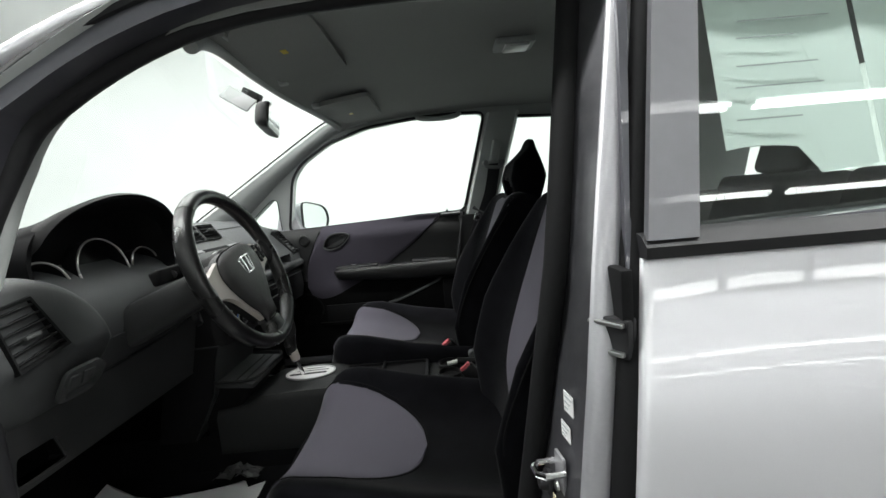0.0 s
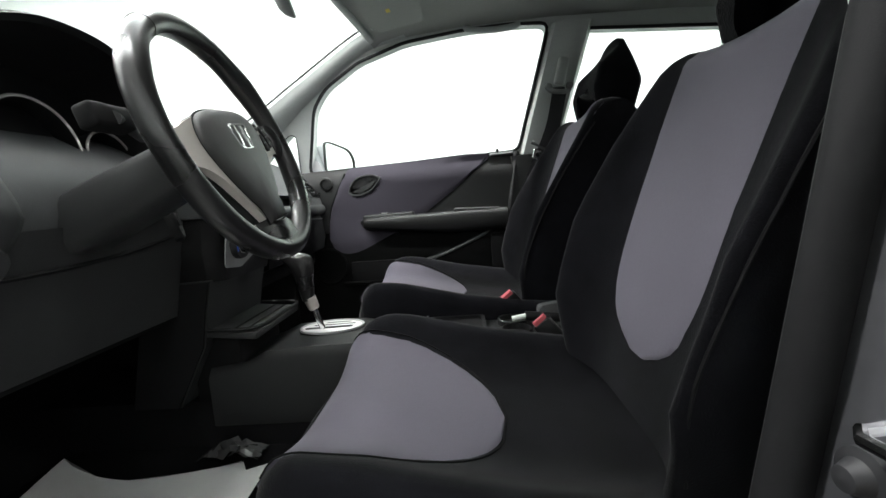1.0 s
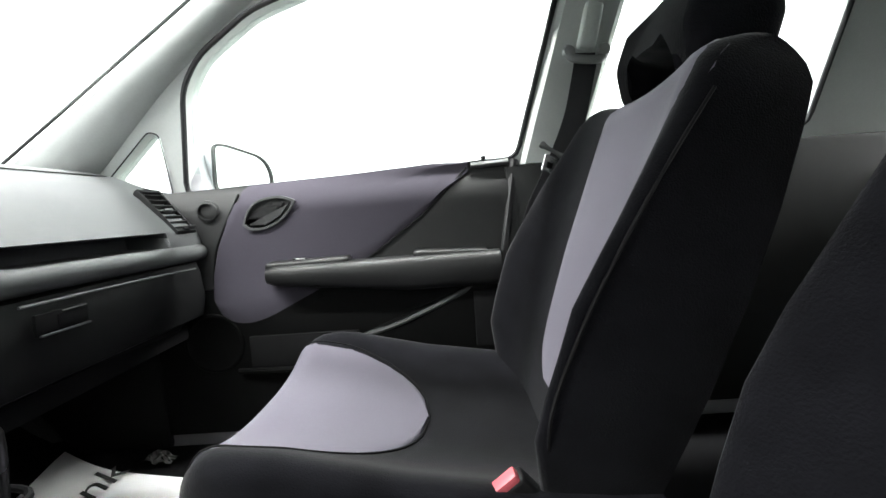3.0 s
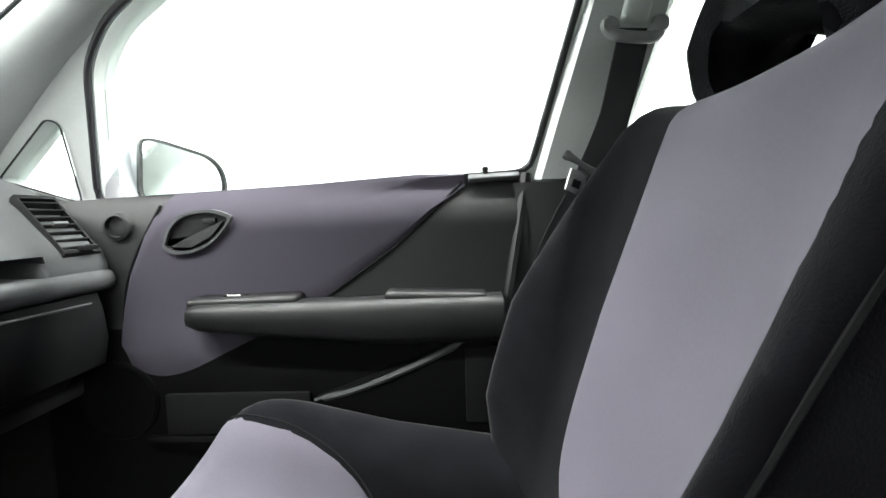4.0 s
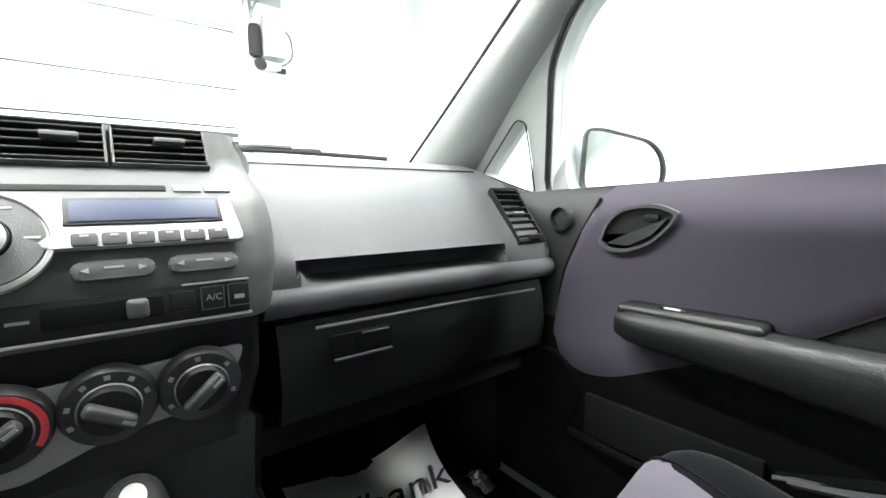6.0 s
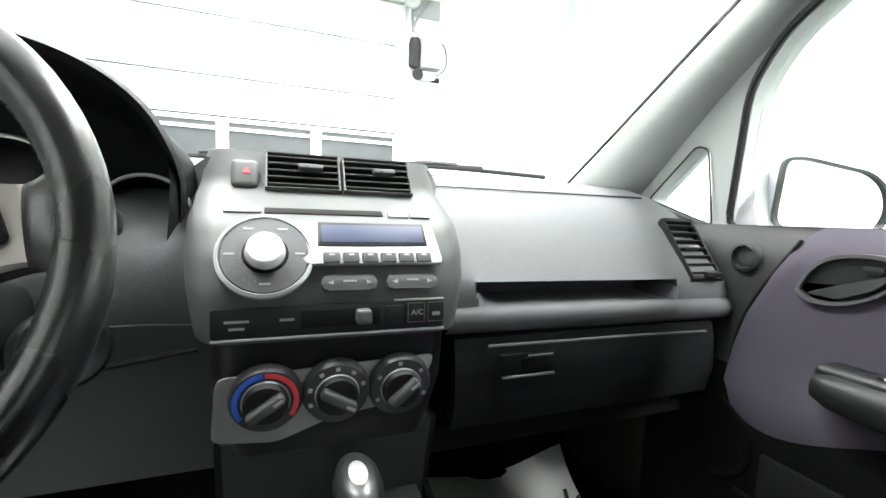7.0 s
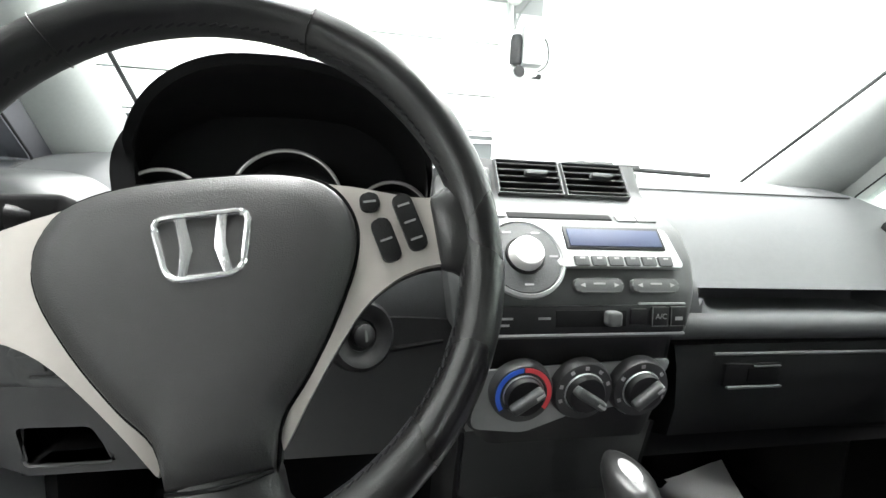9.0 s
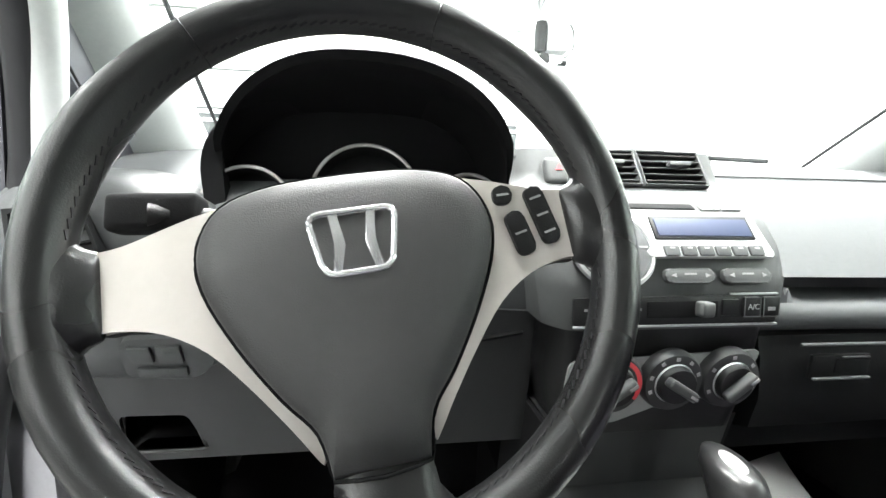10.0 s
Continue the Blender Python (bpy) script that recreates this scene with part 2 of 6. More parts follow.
def ring_prism(outer, inner, depth, m, bm=None):
    """A frame between two outlines with the same number of points."""
    o0 = [m @ V((x, y, 0)) for x, y in outer]
    o1 = [m @ V((x, y, depth)) for x, y in outer]
    i0 = [m @ V((x, y, 0)) for x, y in inner]
    i1 = [m @ V((x, y, depth)) for x, y in inner]
    return loft([list(q) for q in zip(*[o0, o1, i1, i0])], bm, wrap=True)


def plate(outer, holes, where, push, bm=None):
    """A panel with openings: outlines in two numbers, where(a, b) gives the place, push its thickness."""
    bm = bm or bmesh.new()
    edges = []
    for lp in [outer, *holes]:
        vs = [bm.verts.new((a, c, 0)) for a, c in lp]
        edges += [bm.edges.new((vs[i], vs[(i + 1) % len(vs)])) for i in range(len(vs))]
    res = bmesh.ops.triangle_fill(bm, use_beauty=True, use_dissolve=False, edges=edges)
    faces = [g for g in res["geom"] if isinstance(g, bmesh.types.BMFace)]
    ext = bmesh.ops.extrude_face_region(bm, geom=faces)
    new_vs = [g for g in ext["geom"] if isinstance(g, bmesh.types.BMVert)]
    moved = set(new_vs)
    for v in bm.verts:
        p = V(where(v.co.x, v.co.y))
        v.co = p + V(push) if v in moved else p
    return bm


def smooth_line(pts, n=6):
    """Catmull-Rom through points of any size."""
    pts = [V(p) for p in pts]
    out = []
    for i in range(len(pts) - 1):
        a, b, c, d = pts[max(i - 1, 0)], pts[i], pts[i + 1], pts[min(i + 2, len(pts) - 1)]
        for k in range(n):
            t = k / n
            out.append(0.5 * ((2 * b) + (c - a) * t + (2 * a - 5 * b + 4 * c - d) * t * t + (3 * b - a - 3 * c + d) * t ** 3))
    out.append(pts[-1])
    return out


def round_poly(pts, r, n=4):
    """An outline with its corners rounded."""
    out = []
    k = len(pts)
    for i in range(k):
        p, a, c = V(pts[i]), V(pts[i - 1]), V(pts[(i + 1) % k])
        ra = min(r, (a - p).length * 0.45, (c - p).length * 0.45)
        s, e = p + (a - p).normalized() * ra, p + (c - p).normalized() * ra
        for j in range(n + 1):
            t = j / n
            q = s * (1 - t) ** 2 + p * 2 * t * (1 - t) + e * t * t
            out.append((q.x, q.y))
    return out


def ellipse(cx, cy, rx, ry, n=32):
    return [(cx + rx * math.cos(2 * math.pi * i / n), cy + ry * math.sin(2 * math.pi * i / n)) for i in range(n)]


def pill(cx, cy, w, h, n=6):
    r = min(w, h) / 2
    return round_poly([(cx - w / 2, cy - h / 2), (cx + w / 2, cy - h / 2), (cx + w / 2, cy + h / 2), (cx - w / 2, cy + h / 2)], r, n)


def frame_of(x_axis, z_axis, at):
    """A pose whose x and z look along the two given ways."""
    z = V(z_axis).normalized()
    x = (V(x_axis) - z * V(x_axis).dot(z)).normalized()
    y = z.cross(x)
    return Matrix(((x.x, y.x, z.x, at[0]), (x.y, y.y, z.y, at[1]), (x.z, y.z, z.z, at[2]), (0, 0, 0, 1)))


def mirrored(pts):
    return [V((p[0], 2 * CY - p[1], p[2])) for p in pts]


def lerp(x, xs, ys):
    return float(np.interp(x, xs, ys))


# ---- the garage ----
GX0, GX1, GY0, GY1, GZ = -5.0, 13.5, -10.5, 4.6, 3.7
solid("floor", rbox(GX0 - 0.3, GX1 + 0.3, GY0 - 0.3, GY1 + 0.3, -0.2, 0.0, 0), M_FLOOR, "grey smooth concrete garage floor", "floor", (0, 0, 0), kind="structure")
solid("ceiling", rbox(GX0 - 0.3, GX1 + 0.3, GY0 - 0.3, GY1 + 0.3, GZ, GZ + 0.2, 0), M_WALL, "white painted garage ceiling", "ceiling", (0, 0, GZ), kind="structure")
solid("wall_right", rbox(GX0 - 0.2, GX1 + 0.2, GY1, GY1 + 0.2, 0, GZ, 0), M_WALL, "plain white painted garage wall", "wall", (0, GY1, 0), kind="structure")
solid("wall_left", rbox(GX0 - 0.2, GX1 + 0.2, GY0 - 0.2, GY0, 0, GZ, 0), M_WALLGREY, "plain pale grey painted garage wall", "wall", (0, GY0, 0), kind="structure")
solid("wall_rear", rbox(GX1, GX1 + 0.2, GY0, GY1, 0, GZ, 0), M_WALL, "plain white painted garage wall", "wall", (GX1, 0, 0), kind="structure")
D0, D1, DH = -2.05, 2.48, 3.15
solid("wall_front", plate([(GY0, 0), (D0, 0), (D0, DH), (D1, DH), (D1, 0), (GY1, 0), (GY1, GZ), (GY0, GZ)], [], lambda a, b: (GX0, a, b), (-0.2, 0, 0)), M_WALL, "white painted garage wall round the door", "wall", (GX0, 0, 0), kind="structure", angle=20)

gdoor = thing("garage_door", (GX0 - 0.06, (D0 + D1) / 2, 0), "white sectional garage door with a row of dark windows", "garage door", kind="structure")
rows_z = [0.0, 0.56, 1.12, 1.76, 2.14, 2.70, 3.15]
for i, (za, zb) in enumerate(zip(rows_z, rows_z[1:])):
    if i == 2:
        panes = [(1.618 - 0.89 * k, 2.398 - 0.89 * k) for k in range(5)]
        holes = [[(a, 1.30), (b, 1.30), (b, 1.70), (a, 1.70)] for a, b in panes]
        section = part("section", plate([(D0, za), (D1, za), (D1, zb - 0.020), (D0, zb - 0.020)], holes, lambda a, b: (GX0 - 0.03, a, b), (-0.05, 0, 0)), M_DOORWHITE, gdoor, "white door section with window openings", 20)
        for a, b in panes:
            part("pane", rbox(GX0 - 0.062, GX0 - 0.055, a - 0.01, b + 0.01, 1.29, 1.71, 0), M_DARKGLASS, section, "dark window pane")
            part("muntin", rbox(GX0 - 0.055, GX0 - 0.028, a, b, 1.618, 1.650, 0.003), M_DOORWHITE, section)
    else:
        part("section", rbox(GX0 - 0.08, GX0 - 0.03, D0, D1, za, zb - 0.020, 0.006), M_DOORWHITE, gdoor)

hb_z = 2.728
part("stiffener", rbox(GX0 - 0.029, GX0 + 0.004, 1.78, D1 - 0.03, hb_z, hb_z + 0.022, 0.004), M_STEEL, gdoor, "steel door stiffener")
for zj in (1.12, 1.76, 2.14, 2.70):
    hg = part("door_hinge", rbox(GX0 - 0.029, GX0 - 0.012, D1 - 0.075, D1 - 0.02, zj - 0.045, zj + 0.035, 0.004), M_STEEL, gdoor, "steel roller hinge")

track = thing("door_track", (GX0 + 0.03, D1 + 0.06, 0), "galvanised upright garage door track with a cable pulley", "door track")
part("rail", rbox(GX0 + 0.002, GX0 + 0.05, D1 + 0.008, D1 + 0.030, 0.0, 3.2, 0.003), M_STEEL, track, "galvanised rail")
part("rail_lip", rbox(GX0 + 0.044, GX0 + 0.058, D1 + 0.030, D1 + 0.052, 0.0, 3.2, 0.003), M_DOORWHITE, track)
part("pulley", lathe([(0.0, 0), (0.085, 0), (0.092, 0.012), (0.078, 0.024), (0.092, 0.036), (0.085, 0.048), (0.03, 0.052), (0, 0.052)], pose(GX0 + 0.06, D1 + 0.05, 3.16, 0, 90, 0), 32), M_STEEL, track, "grey steel cable drum")
part("torsion_bar", tube([(GX0 + 0.09, D0 - 0.2, 3.20), (GX0 + 0.09, D1 + 0.45, 3.20)], 0.016), M_STEEL, track, "steel torsion bar")
part("bracket", rbox(GX0 + 0.002, GX0 + 0.012, D1 + 0.02, D1 + 0.40, 3.02, 3.30, 0.003), M_GREYBOX, track, "grey wall bracket")
for z in (0.5, 1.3, 2.1, 2.9):
    part("rail_clip", rbox(GX0 + 0.001, GX0 + 0.030, D1 + 0.030, D1 + 0.085, z, z + 0.05, 0.003), M_STEEL, track)

opener = thing("door_opener", (GX0 + 0.002, 2.72, 2.3), "grey wall-mounted door operator box with motor and cables", "door opener")
part("back_plate", rbox(GX0 + 0.002, GX0 + 0.014, 2.53, 2.93, 2.26, 3.00, 0.003), M_DOORWHITE, opener, "white back plate")
box_ = part("housing", rbox(GX0 + 0.016, GX0 + 0.17, 2.645, 2.865, 2.46, 2.87, 0.016, 3), M_GREYBOX, opener, "grey steel housing")
part("warning_plate", rbox(GX0 + 0.171, GX0 + 0.174, 2.665, 2.845, 2.775, 2.85, 0.001), M_PALERED, box_, "faded red warning plate")
for k in range(3):
    part("print_bar", rbox(GX0 + 0.171, GX0 + 0.173, 2.68, 2.82 - 0.03 * k, 2.72 - 0.03 * k, 2.731 - 0.03 * k, 0), M_FAINT, box_)
part("cover_screw", lathe([(0.012, 0), (0.012, 0.006), (0, 0.008)], pose(GX0 + 0.10, 2.755, 2.895), 12), M_STEEL, opener)
part("motor", lathe([(0, 0), (0.055, 0), (0.066, 0.02), (0.066, 0.25), (0.052, 0.30), (0.03, 0.31), (0, 0.31)], pose(GX0 + 0.085, 2.575, 2.46), 28), M_MATBLACK, opener, "black motor")
part("motor_cap", lathe([(0, 0), (0.04, 0), (0.045, 0.02), (0.03, 0.05), (0, 0.055)], pose(GX0 + 0.085, 2.575, 2.77), 24), M_STEEL, opener, "steel motor cap")
part("gearbox", obox(pose(GX0 + 0.085, 2.70, 2.385), (0.13, 0.22, 0.085), 0.022, 3), M_STEEL, opener, "steel gearbox")
part("chain_wheel", lathe([(0, 0), (0.055, 0), (0.062, 0.008), (0.055, 0.018), (0, 0.02)], pose(GX0 + 0.15, 2.60, 2.375, 0, 90, 0), 24), M_MATBLACK, opener, "dark chain wheel")
part("shaft", tube([(GX0 + 0.085, 2.78, 2.36), (GX0 + 0.085, 2.87, 2.355)], 0.028, 14), M_MATBLACK, opener, "dark output shaft")
part("cable", tube(smooth_line([(GX0 + 0.05, 2.99, 3.9), (GX0 + 0.05, 2.80, 3.30), (GX0 + 0.06, 2.60, 2.98), (GX0 + 0.06, 2.535, 2.74), (GX0 + 0.07, 2.530, 2.50), (GX0 + 0.08, 2.58, 2.36)]), 0.012), M_KEYGREY, opener, "pale cable")
part("cable", tube(smooth_line([(GX0 + 0.07, 2.86, 2.80), (GX0 + 0.08, 2.935, 2.70), (GX0 + 0.08, 2.945, 2.52), (GX0 + 0.08, 2.86, 2.42), (GX0 + 0.08, 2.76, 2.40)]), 0.009), M_STACK, opener, "looped cable")
solid("conduit", tube([(GX0 + 0.03, 2.545, 3.6), (GX0 + 0.03, 2.545, 3.05), (GX0 + 0.03, 2.56, 2.95), (GX0 + 0.03, 2.57, 2.80)], 0.016), M_KEYGREY, "grey upright electrical conduit on the wall", "conduit", (GX0 + 0.03, 2.55, 2.80))


def tube_lamp(x, y, z, near):
    lamp = thing("tube_lamp", (x, y, z), "white fluorescent batten lamp on the ceiling, lit", "ceiling lamp", "rows of tube lamps")
    part("batten", rbox(x - 0.62, x + 0.62, y - 0.06, y + 0.06, z, z + 0.07, 0.006), M_FIXTURE, lamp)
    for dy in (-0.032, 0.032):
        part("tube", tube([(x - 0.60, y + dy, z - 0.022), (x + 0.60, y + dy, z - 0.022)], 0.019), M_TUBE, lamp, "lit fluorescent tube")
    part("hanger", tube([(x, y, z + 0.06), (x, y, GZ)], 0.006), M_STEEL, lamp)
    if not near:
        return lamp
    data = bpy.data.lights.new("tube_light", "AREA")
    data.shape, data.size, data.size_y = "RECTANGLE", 1.2, 0.10
    data.energy = LAMP_WATTS
    data.color = (0.99, 1.0, 0.985)
    lo = new("tube_light", data)
    lo.location = (x, y, z - 0.055)
    return lamp


for ly in (-8.4, -6.75, -5.1, -3.5, -1.85, 0.55, 2.15, 3.75):
    for k in range(12 if ly < -4 else 10):
        tube_lamp(-3.92 + k * 1.42, ly, 3.05, 0 < ly < 3)


# ---- the car's shell ----
def side_y(z, out=0.0):
    """Half width of the cabin's side at height z (glass line), plus out."""
    if z >= 1.0:
        return 0.695 - 0.26 * (z - 1.0) + out
    return 0.695 + 0.30 * (1.0 - z) * (1 - 1.1 * max(0, 0.78 - z)) + out


def right(a, b, out=0.0):
    return (a, CY + side_y(b, out) + 0.018 - 0.05 * max(0.0, b - 1.0), b)


def left(a, b, out=0.0):
    return (a, CY - side_y(b, out), b)


FRONT_WIN = round_poly([(-0.716, 0.992), (-0.653, 1.221), (-0.60, 1.282), (-0.47, 1.356), (-0.30, 1.404), (-0.10, 1.424), (0.06, 1.430), (0.190, 1.424), (0.085, 1.024)], 0.03, 3)
QUARTER_L = round_poly([(-0.855, 1.043), (-0.725, 1.142), (-0.702, 1.135), (-0.712, 0.995)], 0.012, 3)
QUARTER = round_poly([(-0.895, 1.043), (-0.765, 1.142), (-0.742, 1.135), (-0.752, 0.995)], 0.012, 3)
REAR_WIN = round_poly([(0.215, 1.02), (0.262, 1.378), (0.75, 1.36), (0.72, 1.04)], 0.03, 3)
REAR_WIN_R = round_poly([(0.235, 1.03), (0.292, 1.402), (0.80, 1.375), (0.76, 1.05)], 0.03, 3)
SIDE_OUT = [(-1.10, 0.985), (-1.10, 1.075), (-0.93, 1.165), (-0.70, 1.285), (-0.45, 1.405), (-0.2, 1.462), (0.2, 1.476), (0.9, 1.446), (1.35, 1.38), (1.35, 0.985)]

car = thing("car_body", (0.2, CY, 0.0), "silver painted hatchback body shell with pale grey pillar trim", "car body")
upper = part("side_frame", plate(SIDE_OUT, [FRONT_WIN, QUARTER, REAR_WIN_R], lambda a, b: right(a, b, 0.0), (0, 0.045, 0)), M_PILLAR, car, "pale grey window surround", 25)
AP_EDGE = smooth_line([(-0.690, 0.985), (-0.624, 1.215), (-0.56, 1.283), (-0.44, 1.352), (-0.30, 1.394), (-0.10, 1.410), (0.05, 1.414), (0.25, 1.40)], 4)
SIDE_TOP = smooth_line([(-1.10, 1.075), (-0.93, 1.165), (-0.70, 1.285), (-0.45, 1.405), (-0.2, 1.455), (0.2, 1.47), (0.9, 1.44), (1.35, 1.38)], 4)
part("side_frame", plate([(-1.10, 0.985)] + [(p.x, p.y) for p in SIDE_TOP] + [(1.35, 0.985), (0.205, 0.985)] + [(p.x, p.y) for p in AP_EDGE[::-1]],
                         [QUARTER_L, REAR_WIN], lambda a, b: left(a, b, 0.0), (0, -0.045, 0)), M_FRAMESHADE, car, "silver door aperture with trimmed pillars", 25)

# front pillars: broad rounded trims from the windscreen's edge to the window frames
W_LINE = smooth_line([(-1.070, 1.868, 1.068), (-0.88, 1.852, 1.182), (-0.65, 1.828, 1.318), (-0.444, 1.802, 1.432), (-0.34, 1.782, 1.450)], 5)
D_LINE = smooth_line([(-0.93, 1.945, 1.045), (-0.780, 1.922, 1.160), (-0.668, 1.896, 1.246), (-0.46, 1.866, 1.376), (-0.29, 1.846, 1.420)], 5)


def pillar_rings(side):
    rings = []
    for a, b in zip(W_LINE, D_LINE):
        mid = (a + b) / 2 + V((0.022, -0.030, -0.012))
        arc = []
        for k in range(11):
            t = k / 10
            arc.append(a * (1 - t) ** 2 + mid * 2 * t * (1 - t) + b * t * t)
        back = [b + V((-0.01, 0.035, 0.02)), a + V((-0.03, 0.03, 0.02))]
        rings.append([p + V((0.035, 0, 0)) for p in mirrored(arc + back)] if side < 0 else arc + back)
    return rings


for side in (1, -1):
    part("front_pillar", loft(pillar_rings(side)), M_PILLAR, car, "pale grey grained pillar trim")
    edge = [p + V((-0.012, -0.004, 0.006)) for p in W_LINE]
    part("windscreen_seal", tube(edge if side > 0 else mirrored(edge), 0.0035, 8), M_RUBBER, car, "black seal")
    f = [V(right(a, b, -0.012)) for a, b in FRONT_WIN]
    if side > 0:
        part("window_seal", tube(f, 0.006, 8, closed=True), M_RUBBER, car, "black window seal")
        q = [V(right(a, b, -0.004)) for a, b in QUARTER]
        part("window_seal", tube(q, 0.0016, 8, closed=True), M_RUBBER, car, "thin black window seal")
    else:
        q = [V(left(a, b, -0.004)) for a, b in QUARTER_L]
        part("window_seal", tube(q, 0.0016, 8, closed=True), M_RUBBER, car, "thin black window seal")
for fn, lp in ((right, REAR_WIN_R), (left, REAR_WIN)):
    r = [V(fn(a, b, -0.006)) for a, b in lp]
    part("window_seal", tube(r, 0.006, 8, closed=True), M_RUBBER, car, "black window seal")

# left door aperture: rubber weather strip all round
AP = smooth_line([(-0.70, 0.60), (-0.695, 0.985), (-0.628, 1.21), (-0.56, 1.283), (-0.44, 1.352), (-0.30, 1.394), (-0.10, 1.410), (0.08, 1.413), (0.16, 1.41)], 5)
part("weather_strip", tube([V(left(p.x, p.y, -0.016)) for p in AP], 0.017, 10), M_RUBBER, car, "black rubber door seal")
part("aperture_trim", tube([V(left(p.x - 0.004, p.y + 0.012, 0.022)) for p in AP], 0.010, 8), M_JAMB, car, "silver painted flange")
part("outer_seal", tube([V(left(p.x - 0.022, p.y + 0.030, 0.046)) for p in AP[10:]], 0.009, 8), M_RUBBER, car, "black rubber roof seal")
part("roof_rail", tube([V(left(p.x, p.y - 0.006, 0.040)) for p in SIDE_TOP], 0.016, 10), M_PAINT, car, "silver roof edge")

IP = smooth_line([(-0.690, 0.975), (-0.672, 1.06), (-0.645, 1.16), (-0.600, 1.245), (-0.53, 1.302)], 4)
part("inner_post", tube([V(left(p.x - 0.004, p.y + 0.004, -0.036)) for p in IP], [0.014 * (1 - 0.8 * max(0, k - 9) / 7) for k in range(len(IP))], 12, flat=1.2), M_PILLAR, car, "pale grey window post trim")

# roof and headliner
HX = [-0.405, -0.37, -0.28, -0.1, 0.2, 0.6, 1.0, 1.35]
HZ = [1.428, 1.438, 1.452, 1.466, 1.472, 1.466, 1.445, 1.40]


def roof_grid(lift, wide):
    rows = []
    for x, z in zip(HX, HZ):
        row = []
        for k in range(25):
            s = -1 + k / 12
            bow = -0.06 * max(0, 1 + x / 0.44 * 0) * (1 - s * s) if x < -0.32 else -0.0
            row.append((x + (bow if x < -0.39 else bow * 0.8), CY + s * wide, z + lift - (0.022 if s > 0 else 0.055) * abs(s) ** 5 - 0.010 * s * s))
        rows.append(row)
    return rows


part("headliner", loft([a + b[::-1] for a, b in zip(roof_grid(0, 0.60), roof_grid(0.012, 0.60))]), M_HEADLINER, car, "grey felt headliner")
part("roof", loft([a + b[::-1] for a, b in zip(roof_grid(0.03, 0.635), roof_grid(0.05, 0.635))]), M_PAINT, car, "silver roof panel")
part("header_trim", tube([(r[0], r[1], r[2] + 0.008) for r in roof_grid(0, 0.53)[0]], 0.012, 10), M_PILLAR, car)

# glazing
W_TOP = [(-0.44 - 0.055 * (1 - (k / 6 - 1) ** 2), CY + (k / 6 - 1) * 0.55, 1.435 - 0.012 * (k / 6 - 1) ** 2) for k in range(13)]
W_BOT = [(-1.10 - 0.20 * (1 - (k / 6 - 1) ** 2), CY + (k / 6 - 1) * 0.66, 1.065) for k in range(13)]
ws = [[V(a) * (1 - t) + V(b) * t for a, b in zip(W_TOP, W_BOT)] for t in (0, 0.25, 0.5, 0.75, 1)]
wsc = part("windscreen", loft(ws, closed=False), M_GLASS, car, "clear windscreen")
wsc.visible_shadow = False
for fn, name, lp in ((right, "door_glass", FRONT_WIN), (right, "quarter_glass", QUARTER), (left, "quarter_glass", QUARTER_L), (right, "rear_glass", REAR_WIN_R)):
    g = part(name, plate(lp, [], lambda a, b, fn=fn: fn(a, b, 0.022), (0, 0.003, 0)), M_GLASS, car, "clear window glass", 25)
    g.visible_shadow = False
g = part("rear_door_glass", plate(REAR_WIN, [], lambda a, b: left(a, b, 0.030), (0, -0.003, 0)), M_TINT, car, "shiny side window glass", 25)
g.visible_shadow = False

# lower body: floor pan, sills, bulkhead, outer skins
part("floor_pan", rbox(-1.30, 1.35, CY - 0.70, CY + 0.70, 0.30, 0.38, 0.01), M_CARPET, car, "black carpeted floor")
part("toe_board", loft([[(-1.02, y, 0.38), (-1.28, y, 0.62), (-1.34, y, 0.95), (-1.40, y, 0.95), (-1.40, y, 0.34)] for y in (CY - 0.70, CY + 0.70)]), M_CARPET, car, "black carpeted bulkhead")
part("cowl", rbox(-1.50, -1.06, CY - 0.74, CY + 0.74, 0.93, 1.045, 0.02), M_MATBLACK, car, "black plastic cowl")
part("tunnel", loft([[(x, CY - 0.13, 0.37), (x, CY - 0.10, 0.47), (x, CY + 0.10, 0.47), (x, CY + 0.13, 0.37)] for x in (-1.2, 1.2)]), M_CARPET, car, "black carpeted tunnel")
for side in (1, -1):
    s0, s1 = (CY + 0.66, CY + 0.79) if side > 0 else (CY - 0.79, CY - 0.66)
    part("sill", rbox(-1.2, 1.35, s0, s1, 0.22, 0.43, 0.02), M_JAMB, car, "silver painted door sill")
    part("kick_panel", rbox(-1.30, -0.80, CY + side * 0.665 - 0.02, CY + side * 0.665 + 0.02, 0.38, 0.95, 0.01), M_DASHLOW, car, "dark kick panel")


def panel_y(z):
    """Half width of the outer panels: fullest slope just below the shoulder, nearly upright low down."""
    y, q = 0.750, 1.0
    while q > z + 1e-6:
        step = min(0.01, q - z)
        y += step * lerp(q - step / 2, [0.40, 0.55, 0.66, 0.74, 0.80, 0.84, 0.88, 0.94, 1.0], [-0.03, 0.05, 0.12, 0.18, 0.265, 0.335, 0.366, 0.328, 0.285])
        q -= step
    return y


